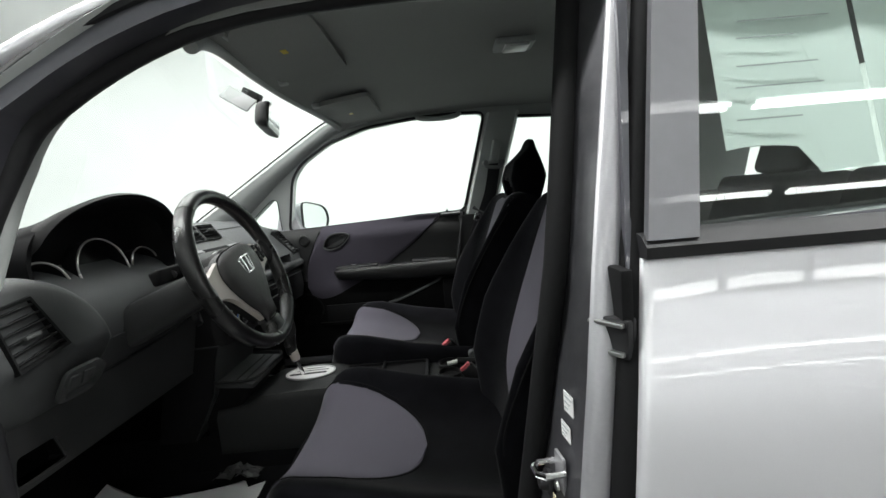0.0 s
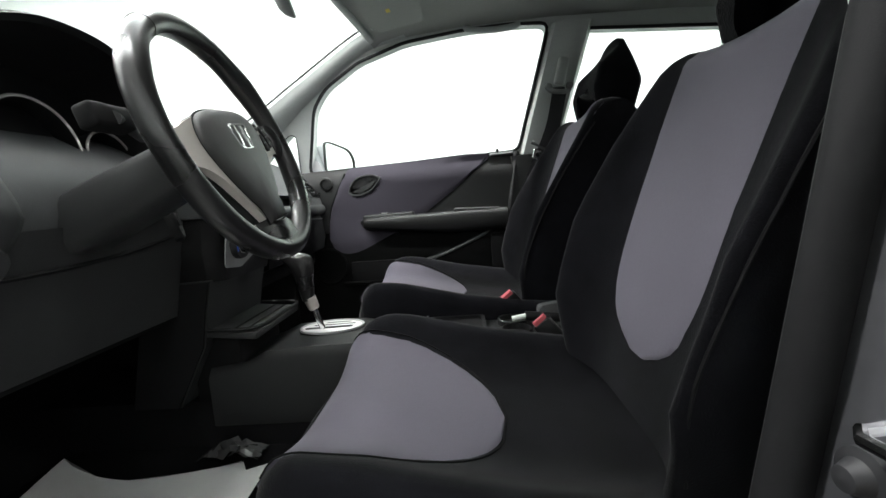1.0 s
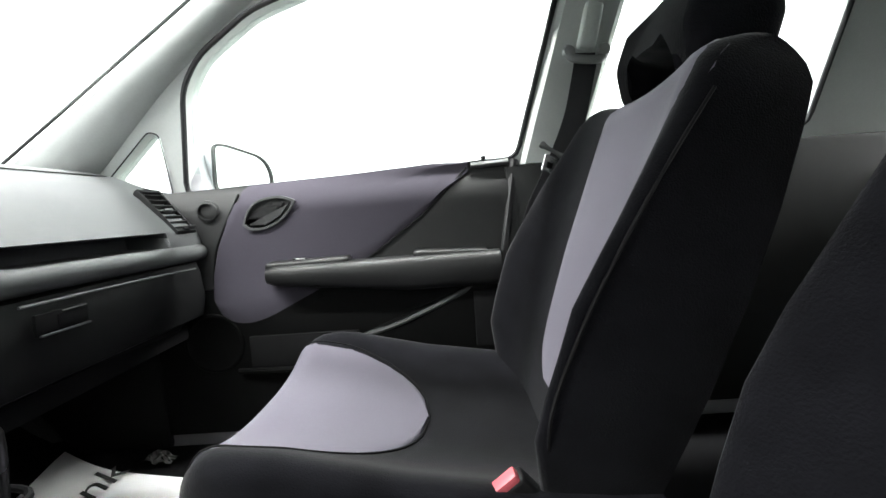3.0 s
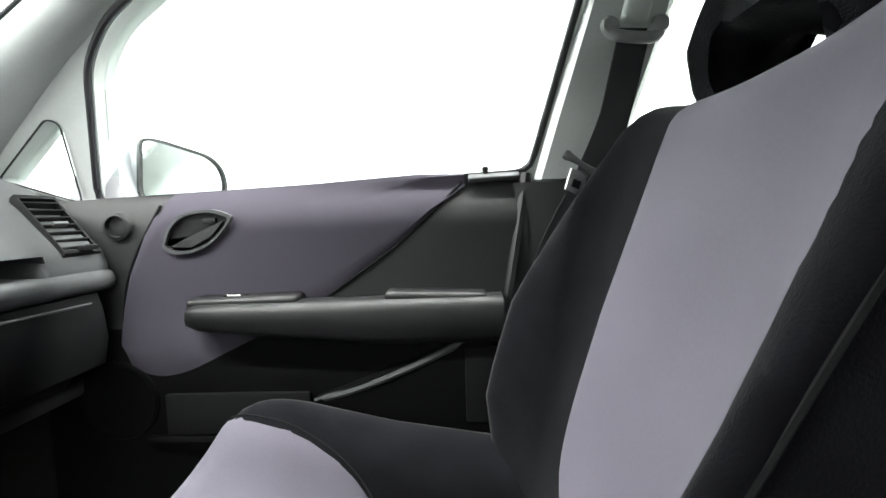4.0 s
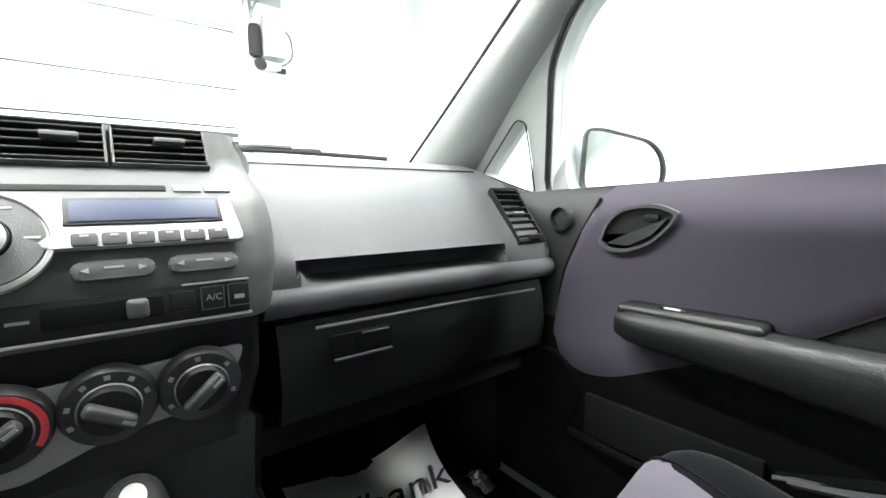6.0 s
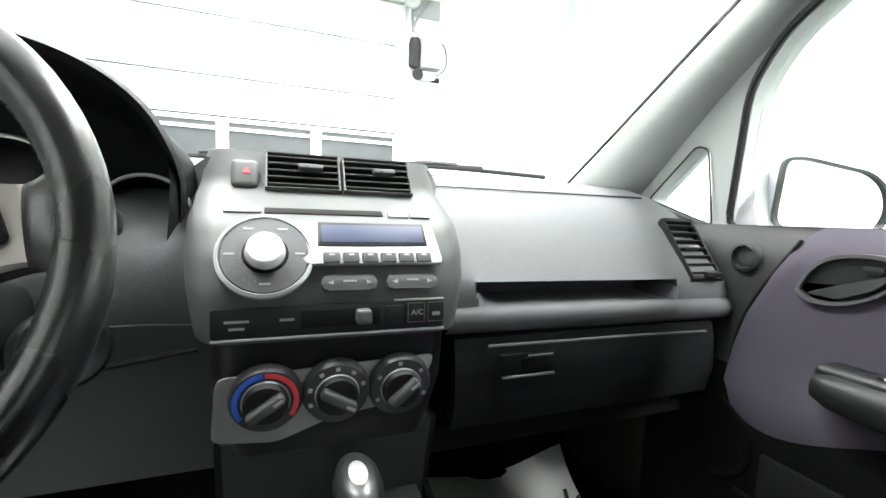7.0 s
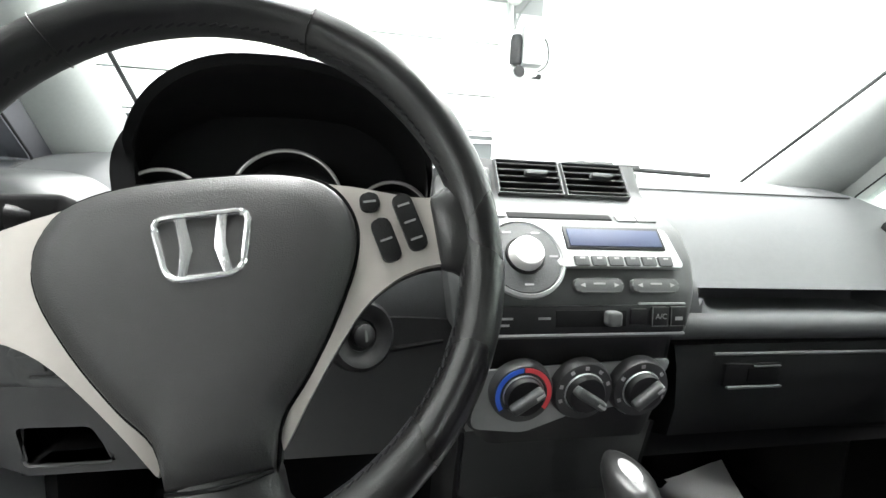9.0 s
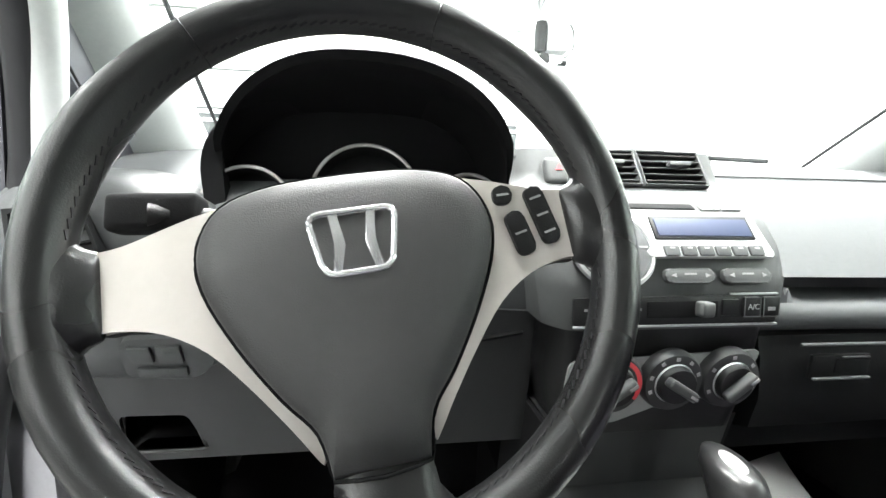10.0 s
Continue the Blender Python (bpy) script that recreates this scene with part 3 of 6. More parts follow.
def skin(x0, x1, zs, side, th=0.03, nx=8, shear=0.0):
    """Outer door skin that bulges below the window line, its front edge rolled in."""
    rows = []
    for i, t in enumerate([0, 0.002, 0.005, 0.009, 0.014] + [(k + 1) / nx for k in range(nx)]):
        roll = (0.008, 0.0035, 0.0012, 0.0003, 0)[i] if i < 5 else 0
        o, inn = [], []
        for z in zs:
            a = x0 + shear * (z - 0.875)
            x = a + (x1 - a) * t
            o.append(V((x, CY + side * (panel_y(z) - roll), z)))
            inn.append(V((x, CY + side * (panel_y(z) - th), z)))
        rows.append(o + inn[::-1])
    bm = loft(rows)
    return bm


ZS = [0.40 + 0.03 * k for k in range(12)] + [0.74 + 0.015 * k for k in range(17)] + [0.992, 1.0]
rear_door = thing("rear_door", (0.2, CY - 0.74, 0.40), "closed silver rear car door with a black belt moulding", "car door")
part("outer_skin", skin(0.2005, 1.30, ZS, -1, shear=0.17), M_PAINT, rear_door, "glossy silver metallic panel")
part("belt_moulding", loft([[V(left(x, 0.998, 0.035)), V(left(x, 0.998, 0.068)), V(left(x, 1.012, 0.072)), V(left(x, 1.026, 0.060)), V(left(x, 1.03, 0.035))] for x in (0.222, 0.5, 0.9, 1.3)]), M_RUBBER, rear_door, "black rubber belt moulding")
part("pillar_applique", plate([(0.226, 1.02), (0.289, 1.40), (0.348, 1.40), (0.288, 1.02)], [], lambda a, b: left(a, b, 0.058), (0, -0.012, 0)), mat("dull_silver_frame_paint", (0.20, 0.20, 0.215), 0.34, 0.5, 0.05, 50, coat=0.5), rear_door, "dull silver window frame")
# Shut face coloured black to stand for the shade in the door gap.
part("door_shut_face", rbox(0.185, 0.20, CY - 0.775, CY - 0.62, 0.42, 0.99, 0.004), M_MATBLACK, rear_door, "door edge coloured black for the gap's shade")
rh = part("hinge", obox(pose(0.182, 0.498, 0.905, 0, 0, 35), (0.02, 0.055, 0.05), 0.004), M_RUBBER, rear_door, "dark door hinge")
for dz in (-0.018, 0.018):
    part("hinge_edge", obox(pose(0.172, 0.492, 0.905 + dz, 0, 6, 35), (0.010, 0.048, 0.006), 0.002), M_STEEL, rh)
part("inner_trim", rbox(0.22, 1.3, CY - 0.68, CY - 0.64, 0.42, 1.0, 0.01), M_DOORTRIM, rear_door, "charcoal inner trim")
for k, (x0, x1, z0, z1) in enumerate(((0.372, 0.572, 1.122, 1.37), (0.580, 0.76, 1.085, 1.36))):
    wp = thing("window_notice", left((x0 + x1) / 2, z0, 0.024), "white printed notice taped inside the rear side window", "paper notice", "window notices")
    rows = []
    for i in range(9):
        t = i / 8
        z = z0 + (z1 - z0) * t
        rows.append([V(left(x0 + (x1 - x0) * s + 0.004 * (t - 0.5), z + (-0.035 * (1 - t) if k == 0 and s > 0.6 else 0.0) + 0.004 * math.sin(7 * s + k) * (1 - t), 0.020 - 0.004 * math.sin(3 * s))) for s in [j / 8 for j in range(9)]])
    part("sheet", loft([r + [q + V((0, 0.0008, 0)) for q in r[::-1]] for r in rows]), M_NOTICE, wp, "white paper sheet")
    for j, (f, w) in enumerate(((0.16, 0.55), (0.34, 0.75), (0.46, 0.7), (0.62, 0.5), (0.72, 0.8), (0.86, 0.6))):
        z = z0 + (z1 - z0) * f
        xa = x0 + 0.018 + 0.006 * j
        a, b = V(left(xa, z, 0.0235)), V(left(xa + (x1 - x0 - 0.04) * w, z, 0.0235))
        part("print_bar", obox(frame_of(b - a, (0, -1, 0.25), (a + b) / 2), ((b - a).length, 0.0022, 0.0006), 0), M_FAINT, wp)
rdr = thing("rear_door", (0.2, CY + 0.74, 0.40), "closed rear car door with charcoal inner trim", "car door")
part("outer_skin", skin(0.14, 1.30, ZS, 1), M_PAINT, rdr)
part("inner_trim", rbox(0.20, 1.3, CY + 0.64, CY + 0.685, 0.42, 1.022, 0.012), M_DOORTRIM, rdr, "charcoal inner trim")

# left centre pillar: painted jamb, seal, inner trim, striker, stickers
bp = thing("centre_pillar", (0.15, CY - 0.70, 0.42), "silver centre door pillar with striker, seal and stickers", "door pillar")
inn = lambda z: 0.139 + 0.165 * (z - 1.0)
jam = lambda z: 0.171 + 0.19 * (z - 0.95)
ps = lambda z: CY - side_y(z)
pin = lambda z: CY - min(side_y(z), 0.695)
PZ = (0.42, 0.55, 0.7, 0.85, 0.985, 1.1, 1.25, 1.40)
part("jamb", loft([[(inn(z) + 0.012, pin(z) + 0.05, z), (inn(z) + 0.010, pin(z) + 0.022, z), (jam(z) - 0.010, ps(z) - 0.026, z), (jam(z) + 0.0, ps(z) - 0.020, z), (jam(z) + 0.024, ps(z) - 0.01, z), (jam(z) + 0.03, ps(z) + 0.05, z)] for z in PZ]), M_JAMBSHADE, bp, "silver painted jamb", 30)
part("jamb_flange", loft([[(inn(z) + 0.010 + o, pin(z) + 0.020 - o * 1.2, z) for o in (0.004, 0.010, 0.014, 0.012, 0.008)] for z in PZ[:5]]), M_PAINT, bp, "silver inner flange")
part("jamb_edge", loft([[(jam(z) - 0.010 + 0.019 + 0.019 * math.cos(a), ps(z) - 0.026 + 0.010 * math.sin(a), z) for a in [math.pi * 2 * k / 14 for k in range(14)]] for z in PZ]), M_JAMB, bp, "bright silver rounded edge")
part("door_gap_seal", tube([(jam(z) + 0.042, ps(z) - 0.028, z) for z in PZ], 0.020, 10), M_MATBLACK, bp, "black rubber seal")
part("edge_seal", tube([(inn(z) - 0.001, pin(z) + 0.020, z) for z in PZ], 0.018, 10), M_MATBLACK, bp, "black rubber seal")
part("pillar_trim", loft([[(inn(z) - 0.006, pin(z) + 0.032, z), (inn(z) - 0.002, pin(z) + 0.048, z), (inn(z) + 0.03, pin(z) + 0.058, z), (inn(z) + 0.13, pin(z) + 0.060, z), (inn(z) + 0.16, pin(z) + 0.03, z)] for z in PZ if z < 1.05]), M_DOORTRIM, bp, "charcoal lower pillar trim")
part("pillar_trim", loft([[(inn(z) - 0.006, pin(z) + 0.032, z), (inn(z) - 0.002, pin(z) + 0.048, z), (inn(z) + 0.03, pin(z) + 0.058, z), (inn(z) + 0.13, pin(z) + 0.060, z), (inn(z) + 0.16, pin(z) + 0.03, z)] for z in (0.99, 1.1, 1.25, 1.40)]), M_PILLAR, bp, "pale grey upper pillar trim")


def on_jamb(z, out=0.0, along=0.0):
    """A pose on the jamb's slanting face: x along it, y up, z outward."""
    a, b = V((inn(z) + 0.010, pin(z) + 0.022, z)), V((jam(z) - 0.010, ps(z) - 0.026, z))
    d = (b - a).normalized()
    n = d.cross(V((0, 0, 1)))
    n = n if n.x < 0 else -n
    return frame_of(d, n, (a + b) / 2 + d * (along + 0.010)) @ pose(0, 0, out)


st = part("striker_plate", obox(on_jamb(0.723, 0.003), (0.030, 0.050, 0.005), 0.002), M_JAMB, bp, "zinc striker plate")
part("striker_loop", tube([on_jamb(0.730) @ V(q) for q in ((-0.016, 0, 0.004), (-0.016, 0, 0.030), (-0.008, 0, 0.038), (0.008, 0, 0.038), (0.016, 0, 0.030), (0.016, 0, 0.004))], 0.0042, 8), M_CHROME, st, "bright steel loop")
for dz in (-0.018, 0.018):
    part("striker_screw", lathe([(0, 0.009), (0.006, 0.008), (0.007, 0.005)], on_jamb(0.723 + dz), 12), M_STEEL, st)
for k, (z0, z1, m) in enumerate(((0.796, 0.824, M_WHITEMARK), (0.764, 0.786, M_WHITEMARK), (0.648, 0.688, M_PALEYEL))):
    zc, h = (z0 + z1) / 2, z1 - z0
    s = part("sticker", obox(on_jamb(zc, 0.001), (0.028, h, 0.001), 0), m, bp, "printed sticker")
    for j in range(3):
        part("print_bar", obox(on_jamb(zc, 0.0018) @ pose(-0.003 * j, h * (0.28 - 0.28 * j), 0), (0.020 - 0.005 * j, h * 0.09, 0.0006), 0), M_REDMARK if k == 2 and j == 1 else M_FAINT, s)
part("bump_stop", lathe([(0, 0.020), (0.008, 0.018), (0.012, 0.008), (0.018, 0.006), (0.018, 0)], on_jamb(0.690, 0, -0.032)), M_RUBBER, bp, "black rubber stop")

# right centre pillar trim and belt
cpr = thing("centre_pillar", (0.12, CY + 0.66, 0.42), "pale grey and charcoal centre pillar trim beside the seat", "door pillar")
jr = lambda z: 0.078 + 0.270 * max(0, z - 1.012)
part("upper_trim", loft([[(jr(z) + 0.012, CY + side_y(z) - 0.010, z), (jr(z) + 0.022, CY + side_y(z) - 0.030, z), (jr(z) + 0.075, CY + side_y(z) - 0.042, z), (jr(z) + 0.135, CY + side_y(z) - 0.032, z), (jr(z) + 0.15, CY + side_y(z) - 0.005, z), (jr(z) + 0.08, CY + side_y(z) + 0.02, z)] for z in (1.008, 1.1, 1.2, 1.3, 1.42)]), M_PILLAR, cpr, "pale grey upper trim")
part("lower_trim", loft([[(0.050, CY + 0.70, z), (0.056, CY + 0.665, z), (0.12, CY + 0.645, z), (0.20, CY + 0.65, z), (0.23, CY + 0.70, z)] for z in (0.40, 0.7, 1.004)]), M_DOORTRIM, cpr, "charcoal lower trim")

for x, z in ((-0.012, 0.702), (-0.020, 0.655)):
    part("bolt", lathe([(0.009, 0), (0.009, 0.008), (0.006, 0.012), (0, 0.013)], frame_of((1, 0, 0), (0, -1, 0), (x, CY + 0.628, z)), 12), M_STEEL, cpr, "bright steel bolt")
part("seat_bracket", rbox(-0.04, 0.06, CY + 0.615, CY + 0.629, 0.60, 0.73, 0.005), M_MATBLACK, cpr)
hp = thing("hinge_pillar", (-0.78, CY - 0.73, 0.42), "silver front door pillar with hinges and rubber seal", "door pillar")
part("jamb", loft([[(-0.820, CY - 0.78, z), (-0.735, CY - 0.765, z), (-0.715, CY - 0.70, z), (-0.710, CY - 0.66, z), (-0.820, CY - 0.66, z)] for z in (0.42, 0.6, 0.8, 0.985)]), M_JAMB, hp, "silver painted jamb")
part("seal", tube([(-0.705, CY - 0.675, z) for z in (0.43, 0.6, 0.8, 0.985)], 0.016, 10), M_RUBBER, hp, "black rubber seal")
for z in (0.56, 0.86):
    h = part("hinge", obox(pose(-0.725, CY - 0.75, z, 0, 0, 40), (0.03, 0.05, 0.07), 0.004), M_JAMB, hp, "painted door hinge")
    part("hinge_pin", tube([(-0.705, CY - 0.785, z - 0.04), (-0.705, CY - 0.785, z + 0.04)], 0.008, 10), M_STEEL, h)
    for dz in (-0.02, 0.02):
        part("bolt", lathe([(0.010, 0), (0.010, 0.006), (0, 0.007)], frame_of((0, 0, 1), (0.8, -0.4, 0), (-0.708, CY - 0.735, z + dz)), 6), M_STEEL, h)
part("check_strap", obox(pose(-0.680, CY - 0.76, 0.70, 0, 0, 25), (0.13, 0.008, 0.022), 0.002), M_STEEL, hp, "steel check strap")

# right front door
DY = CY + 0.655
door = thing("front_door", (-0.35, CY + 0.70, 0.40), "closed front car door with mauve cloth panel and charcoal armrest", "car door")
part("outer_skin", skin(-0.80, 0.135, ZS, 1), M_PAINT, door, "silver outer panel")


def door_y(x, z):
    """Inner face of the door trim: proud at the armrest's foot and the pocket."""
    y = DY + 0.028 * max(0, min(1, (z - 0.93) / 0.07)) ** 2
    y -= 0.018 * max(0, min(1, (0.80 - z) / 0.08))
    return y


def trim_rows(zs, low):
    """Strips of door trim at the heights zs, with their back; the topmost height follows the window line."""
    rows = []
    for i in range(25):
        x = -0.79 + 0.865 * i / 24
        top = 1.000 + 0.036 * (x + 0.715)
        face = [V((x, door_y(x, min(z, top)), min(z, top))) for z in zs]
        rows.append(face + [V((x, DY + 0.055, face[-1].z)), V((x, DY + 0.055, low))])
    return rows


part("trim_panel", loft(trim_rows([0.768, 0.80, 0.86, 0.92, 0.94, 0.955, 0.97, 0.98, 0.99, 1.0, 1.1], 0.768)), M_DOORTRIM, door, "charcoal grained vinyl trim")
part("lower_panel", loft(trim_rows([0.42, 0.50, 0.58, 0.66, 0.72, 0.766], 0.42)), M_DOORLOW, door, "hard plastic lower panel darkened for shade")
CLOTH = smooth_line([(-0.560, 1.0045), (-0.35, 1.0120), (-0.030, 1.0235), (-0.095, 0.955), (-0.148, 0.908), (-0.21, 0.865), (-0.285, 0.812), (-0.37, 0.765), (-0.455, 0.725), (-0.52, 0.695), (-0.575, 0.684), (-0.622, 0.70), (-0.645, 0.745), (-0.641, 0.82), (-0.627, 0.872), (-0.600, 0.93), (-0.560, 1.0045)], 3)[:-1]
NXC = 40
rowsc = []
for i in range(NXC + 1):
    x = -0.643 + 0.611 * i / NXC
    zs = []
    for p, q in zip(CLOTH, CLOTH[1:] + CLOTH[:1]):
        if (p.x - x) * (q.x - x) <= 0 and p.x != q.x:
            zs.append(p.y + (q.y - p.y) * (x - p.x) / (q.x - p.x))
    lo, hi = min(zs), max(zs)
    ring = []
    for k in range(13):
        t = k / 12
        z = lo + (hi - lo) * t
        ring.append(V((x, door_y(x, z) - 0.006 * min(1, 12 * t * (1 - t) + 0.15), z)))
    ring += [V((x, door_y(x, hi) + 0.004, hi)), V((x, door_y(x, lo) + 0.004, lo))]
    rowsc.append(ring)
part("cloth_panel", loft(rowsc), M_DOORCLOTH, door, "mauve-grey knitted cloth")
part("tweeter", lathe([(0, 0.004), (0.012, 0.006), (0.017, 0.004), (0.019, 0.012), (0.024, 0.010), (0.026, 0)], frame_of((1, 0, 0), (0, -1, 0), (-0.643, DY + 0.004, 0.950))), M_DOORTRIM, door, "round tweeter grille")
part("seam_groove", tube(smooth_line([(-0.572, DY + 0.012, 0.985), (-0.608, DY - 0.003, 0.91), (-0.637, DY - 0.003, 0.84), (-0.648, DY - 0.003, 0.76)]), 0.0028, 6), M_MATBLACK, door)
part("seam_groove", tube(smooth_line([(-0.036, DY + 0.024, 1.010), (-0.092, DY + 0.003, 0.955), (-0.146, DY - 0.001, 0.907), (-0.21, DY - 0.002, 0.862), (-0.285, DY - 0.002, 0.810)]), 0.0026, 6), M_MATBLACK, door)

# armrest: a rounded bar, blunt at its front
arm = []
for k in range(25):
    t = k / 24
    x = -0.525 + 0.550 * t
    e = min(1.0, math.sqrt(max(0.0, 1 - (1 - min(t / 0.13, 1)) ** 2)) + 0.12)
    h = (0.021 + 0.018 * min(1, t * 1.6)) * e
    zc, d = 0.817 + 0.004 * t - h - 0.020 * (1 - e), 0.072 * e
    ring = []
    for j in range(16):
        a = 2 * math.pi * j / 16
        c, s = math.cos(a), math.sin(a)
        c = math.copysign(abs(c) ** 0.6, c)
        s = math.copysign(abs(s) ** 0.6, s)
        ring.append(V((x, DY - 0.005 - d * 0.5 - c * d * 0.5 * 1.0 + 0.01, zc + s * h)))
    arm.append(ring)
part("armrest", loft(arm), M_ARMREST, door, "charcoal moulded armrest")
sw = part("switch_pod", obox(pose(-0.41, DY - 0.024, 0.8155, 0, -1, 0), (0.19, 0.05, 0.022), 0.0105, 4), M_BLACK, door, "window switch housing")
part("window_switch", obox(pose(-0.425, DY - 0.030, 0.827, 0, 5, 0), (0.038, 0.018, 0.006), 0.003), M_BLACK, sw, "black rocker switch")
part("switch_mark", obox(pose(-0.425, DY - 0.0385, 0.829), (0.022, 0.0015, 0.0025), 0), M_WHITEMARK, sw)
part("pull_cup", obox(pose(-0.085, DY - 0.024, 0.8165, 0, 2, 0), (0.17, 0.05, 0.022), 0.0105, 4), M_BLACK, door, "grab cup rim")
# door pocket
part("pocket_lip", tube(smooth_line([(-0.300, DY - 0.030, 0.640), (-0.22, DY - 0.034, 0.662), (-0.12, DY - 0.034, 0.702), (-0.032, DY - 0.030, 0.742)]), [0.004] * 2 + [0.0065] * 15 + [0.005, 0.004], 8), M_POD, door, "grey pocket lip")
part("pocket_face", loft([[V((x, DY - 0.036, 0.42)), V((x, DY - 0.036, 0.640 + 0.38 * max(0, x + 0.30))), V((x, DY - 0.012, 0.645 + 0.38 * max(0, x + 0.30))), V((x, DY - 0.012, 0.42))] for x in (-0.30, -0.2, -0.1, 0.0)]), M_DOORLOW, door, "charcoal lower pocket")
# Black block proud of the trim, coloured for the shade inside the recess.
part("pocket_recess", obox(pose(-0.44, DY - 0.020, 0.615), (0.26, 0.012, 0.075), 0.005), M_MATBLACK, door, "bottle recess drawn as a black block")
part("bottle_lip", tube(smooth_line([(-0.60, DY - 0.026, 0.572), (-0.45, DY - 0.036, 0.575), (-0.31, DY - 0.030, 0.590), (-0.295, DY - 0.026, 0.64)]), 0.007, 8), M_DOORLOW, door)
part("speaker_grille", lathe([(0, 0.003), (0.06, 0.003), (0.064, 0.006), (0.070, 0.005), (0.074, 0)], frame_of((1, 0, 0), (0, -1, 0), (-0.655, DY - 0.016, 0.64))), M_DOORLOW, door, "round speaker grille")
# inner handle: teardrop bezel, cup and lever
HM = frame_of((1, 0, 0.10), (0, -1, 0), (-0.500, DY - 0.004, 0.938))
tear = [(-0.062, -0.020), (-0.045, -0.034), (-0.01, -0.036), (0.030, -0.022), (0.066, 0.012), (0.058, 0.024), (0.03, 0.034), (-0.015, 0.032), (-0.045, 0.012)]
tear_o = [(p.x, p.y) for p in smooth_line([(*p, 0) for p in tear + tear[:1]], 4)[:-1]]
tear_i = [(x * 0.90, y * 0.85) for x, y in tear_o]
hd = part("handle_bezel", ring_prism(tear_o, tear_i, 0.009, HM), M_POD, door, "teardrop handle bezel")
part("handle_cup", prism(tear_i, 0.002, HM), M_BLACK, hd, "dark hollow")
part("lever", prism(round_poly([(-0.048, -0.022), (-0.01, -0.027), (0.028, -0.012), (0.054, 0.012), (0.03, 0.004), (-0.01, -0.008)], 0.006), 0.009, HM, 0.003), M_KNEE, hd, "charcoal door lever")
part("lock_tab", prism(round_poly([(0.018, 0.010), (0.040, 0.008), (0.040, 0.018), (0.018, 0.020)], 0.003), 0.010, HM, 0.002), M_BLACK, hd)
part("lock_pin", lathe([(0, 0), (0.0045, 0), (0.0045, 0.016), (0.006, 0.018), (0.006, 0.024), (0, 0.026)], pose(0.006, DY + 0.030, 1.010)), M_BLACK, door, "black lock pin")
part("pin_plate", obox(pose(0.020, DY + 0.026, 1.0165, 35, -2, 0), (0.090, 0.018, 0.010), 0.004, 3), M_POD, door)
part("door_edge_seal", tube([(0.076, DY + 0.02, 1.020), (0.046, DY - 0.004, 0.85), (0.02, DY - 0.012, 0.70), (0.015, DY - 0.01, 0.45)], 0.010, 8), M_RUBBER, door, "black door edge seal")

# door mirror outside
mir = thing("door_mirror", (-0.68, 2.04, 0.99), "silver door mirror on the passenger side", "wing mirror")
ml = round_poly([(-0.100, -0.072), (0.080, -0.070), (0.106, -0.018), (0.094, 0.026), (0.060, 0.050), (-0.060, 0.060), (-0.098, 0.054)], 0.026, 4)
MM = frame_of((0.35, 0.93, -0.10), (0.93, -0.36, 0.06), (-0.635, 2.092, 1.058))
sh = []
for k in range(9):
    t = k / 8
    f = math.sqrt(max(0.02, 1 - t * t))
    sh.append([MM @ V((x * f, y * f, -0.09 * t)) for x, y in ml])
# Housing and foot take the darker jamb silver: shade on body-coloured paint.
part("housing", loft(sh), M_JAMB, mir, "silver mirror housing")
part("mirror_rim", ring_prism(ml, [(x * 0.93, y * 0.93) for x, y in ml], 0.008, MM), M_BLACK, mir, "black rim")
part("mirror_glass", prism([(x * 0.93, y * 0.93) for x, y in ml], 0.003, MM), M_MIRROR, mir, "mirror glass")
part("foot", loft([[V((x, y, 0.985)) for x, y in ((-0.78, 1.96), (-0.66, 1.96), (-0.66, 2.06), (-0.74, 2.06))], [V((x, y, 1.03)) for x, y in ((-0.77, 1.96), (-0.68, 1.965), (-0.67, 2.08), (-0.74, 2.09))], [V((x, y, 1.075)) for x, y in ((-0.765, 1.985), (-0.70, 1.99), (-0.68, 2.07), (-0.74, 2.08))], [V((x, y, 1.10)) for x, y in ((-0.755, 2.01), (-0.71, 2.015), (-0.69, 2.06), (-0.735, 2.07))]]), M_JAMB, mir, "silver mirror foot")

# ---- the driver's door, swung wide open ----
od = thing("front_door", (-0.72, CY - 0.73, 0.40), "silver front car door swung wide open at the driver's side", "car door")
OM = Matrix.Translation((-0.735, CY - 0.755, 0)) @ pose(0, 0, 0, 0, 0, -72)


def on_open(x, y, z):
    return OM @ V((x, y, z))


zsd = [0.40, 0.48, 0.56, 0.64, 0.72, 0.80, 0.88, 0.94, 0.99]
part("outer_skin", loft([[on_open(x, -0.035 - 0.05 * math.sin(math.pi * (z - 0.40) / 0.7), z) for z in zsd] + [on_open(x, -0.010 - 0.05 * math.sin(math.pi * (z - 0.40) / 0.7), z) for z in zsd[::-1]] for x in (0.02, 0.2, 0.4, 0.6, 0.8, 0.87)]), M_PAINT, od, "silver outer panel")
part("trim_panel", loft([[on_open(x, -0.012, 0.42), on_open(x, 0.055, 0.44), on_open(x, 0.060, 0.70), on_open(x, 0.040, 0.80), on_open(x, 0.035, 0.95), on_open(x, 0.01, 0.985), on_open(x, -0.012, 0.985)] for x in (0.03, 0.3, 0.6, 0.86)]), M_DOORTRIM, od, "charcoal inner trim")
part("armrest", tube([on_open(0.22, 0.072, 0.785), on_open(0.26, 0.078, 0.788), on_open(0.80, 0.078, 0.79), on_open(0.83, 0.07, 0.79)], [0.018, 0.030, 0.032, 0.02], 12), M_DOORTRIM, od, "charcoal armrest")
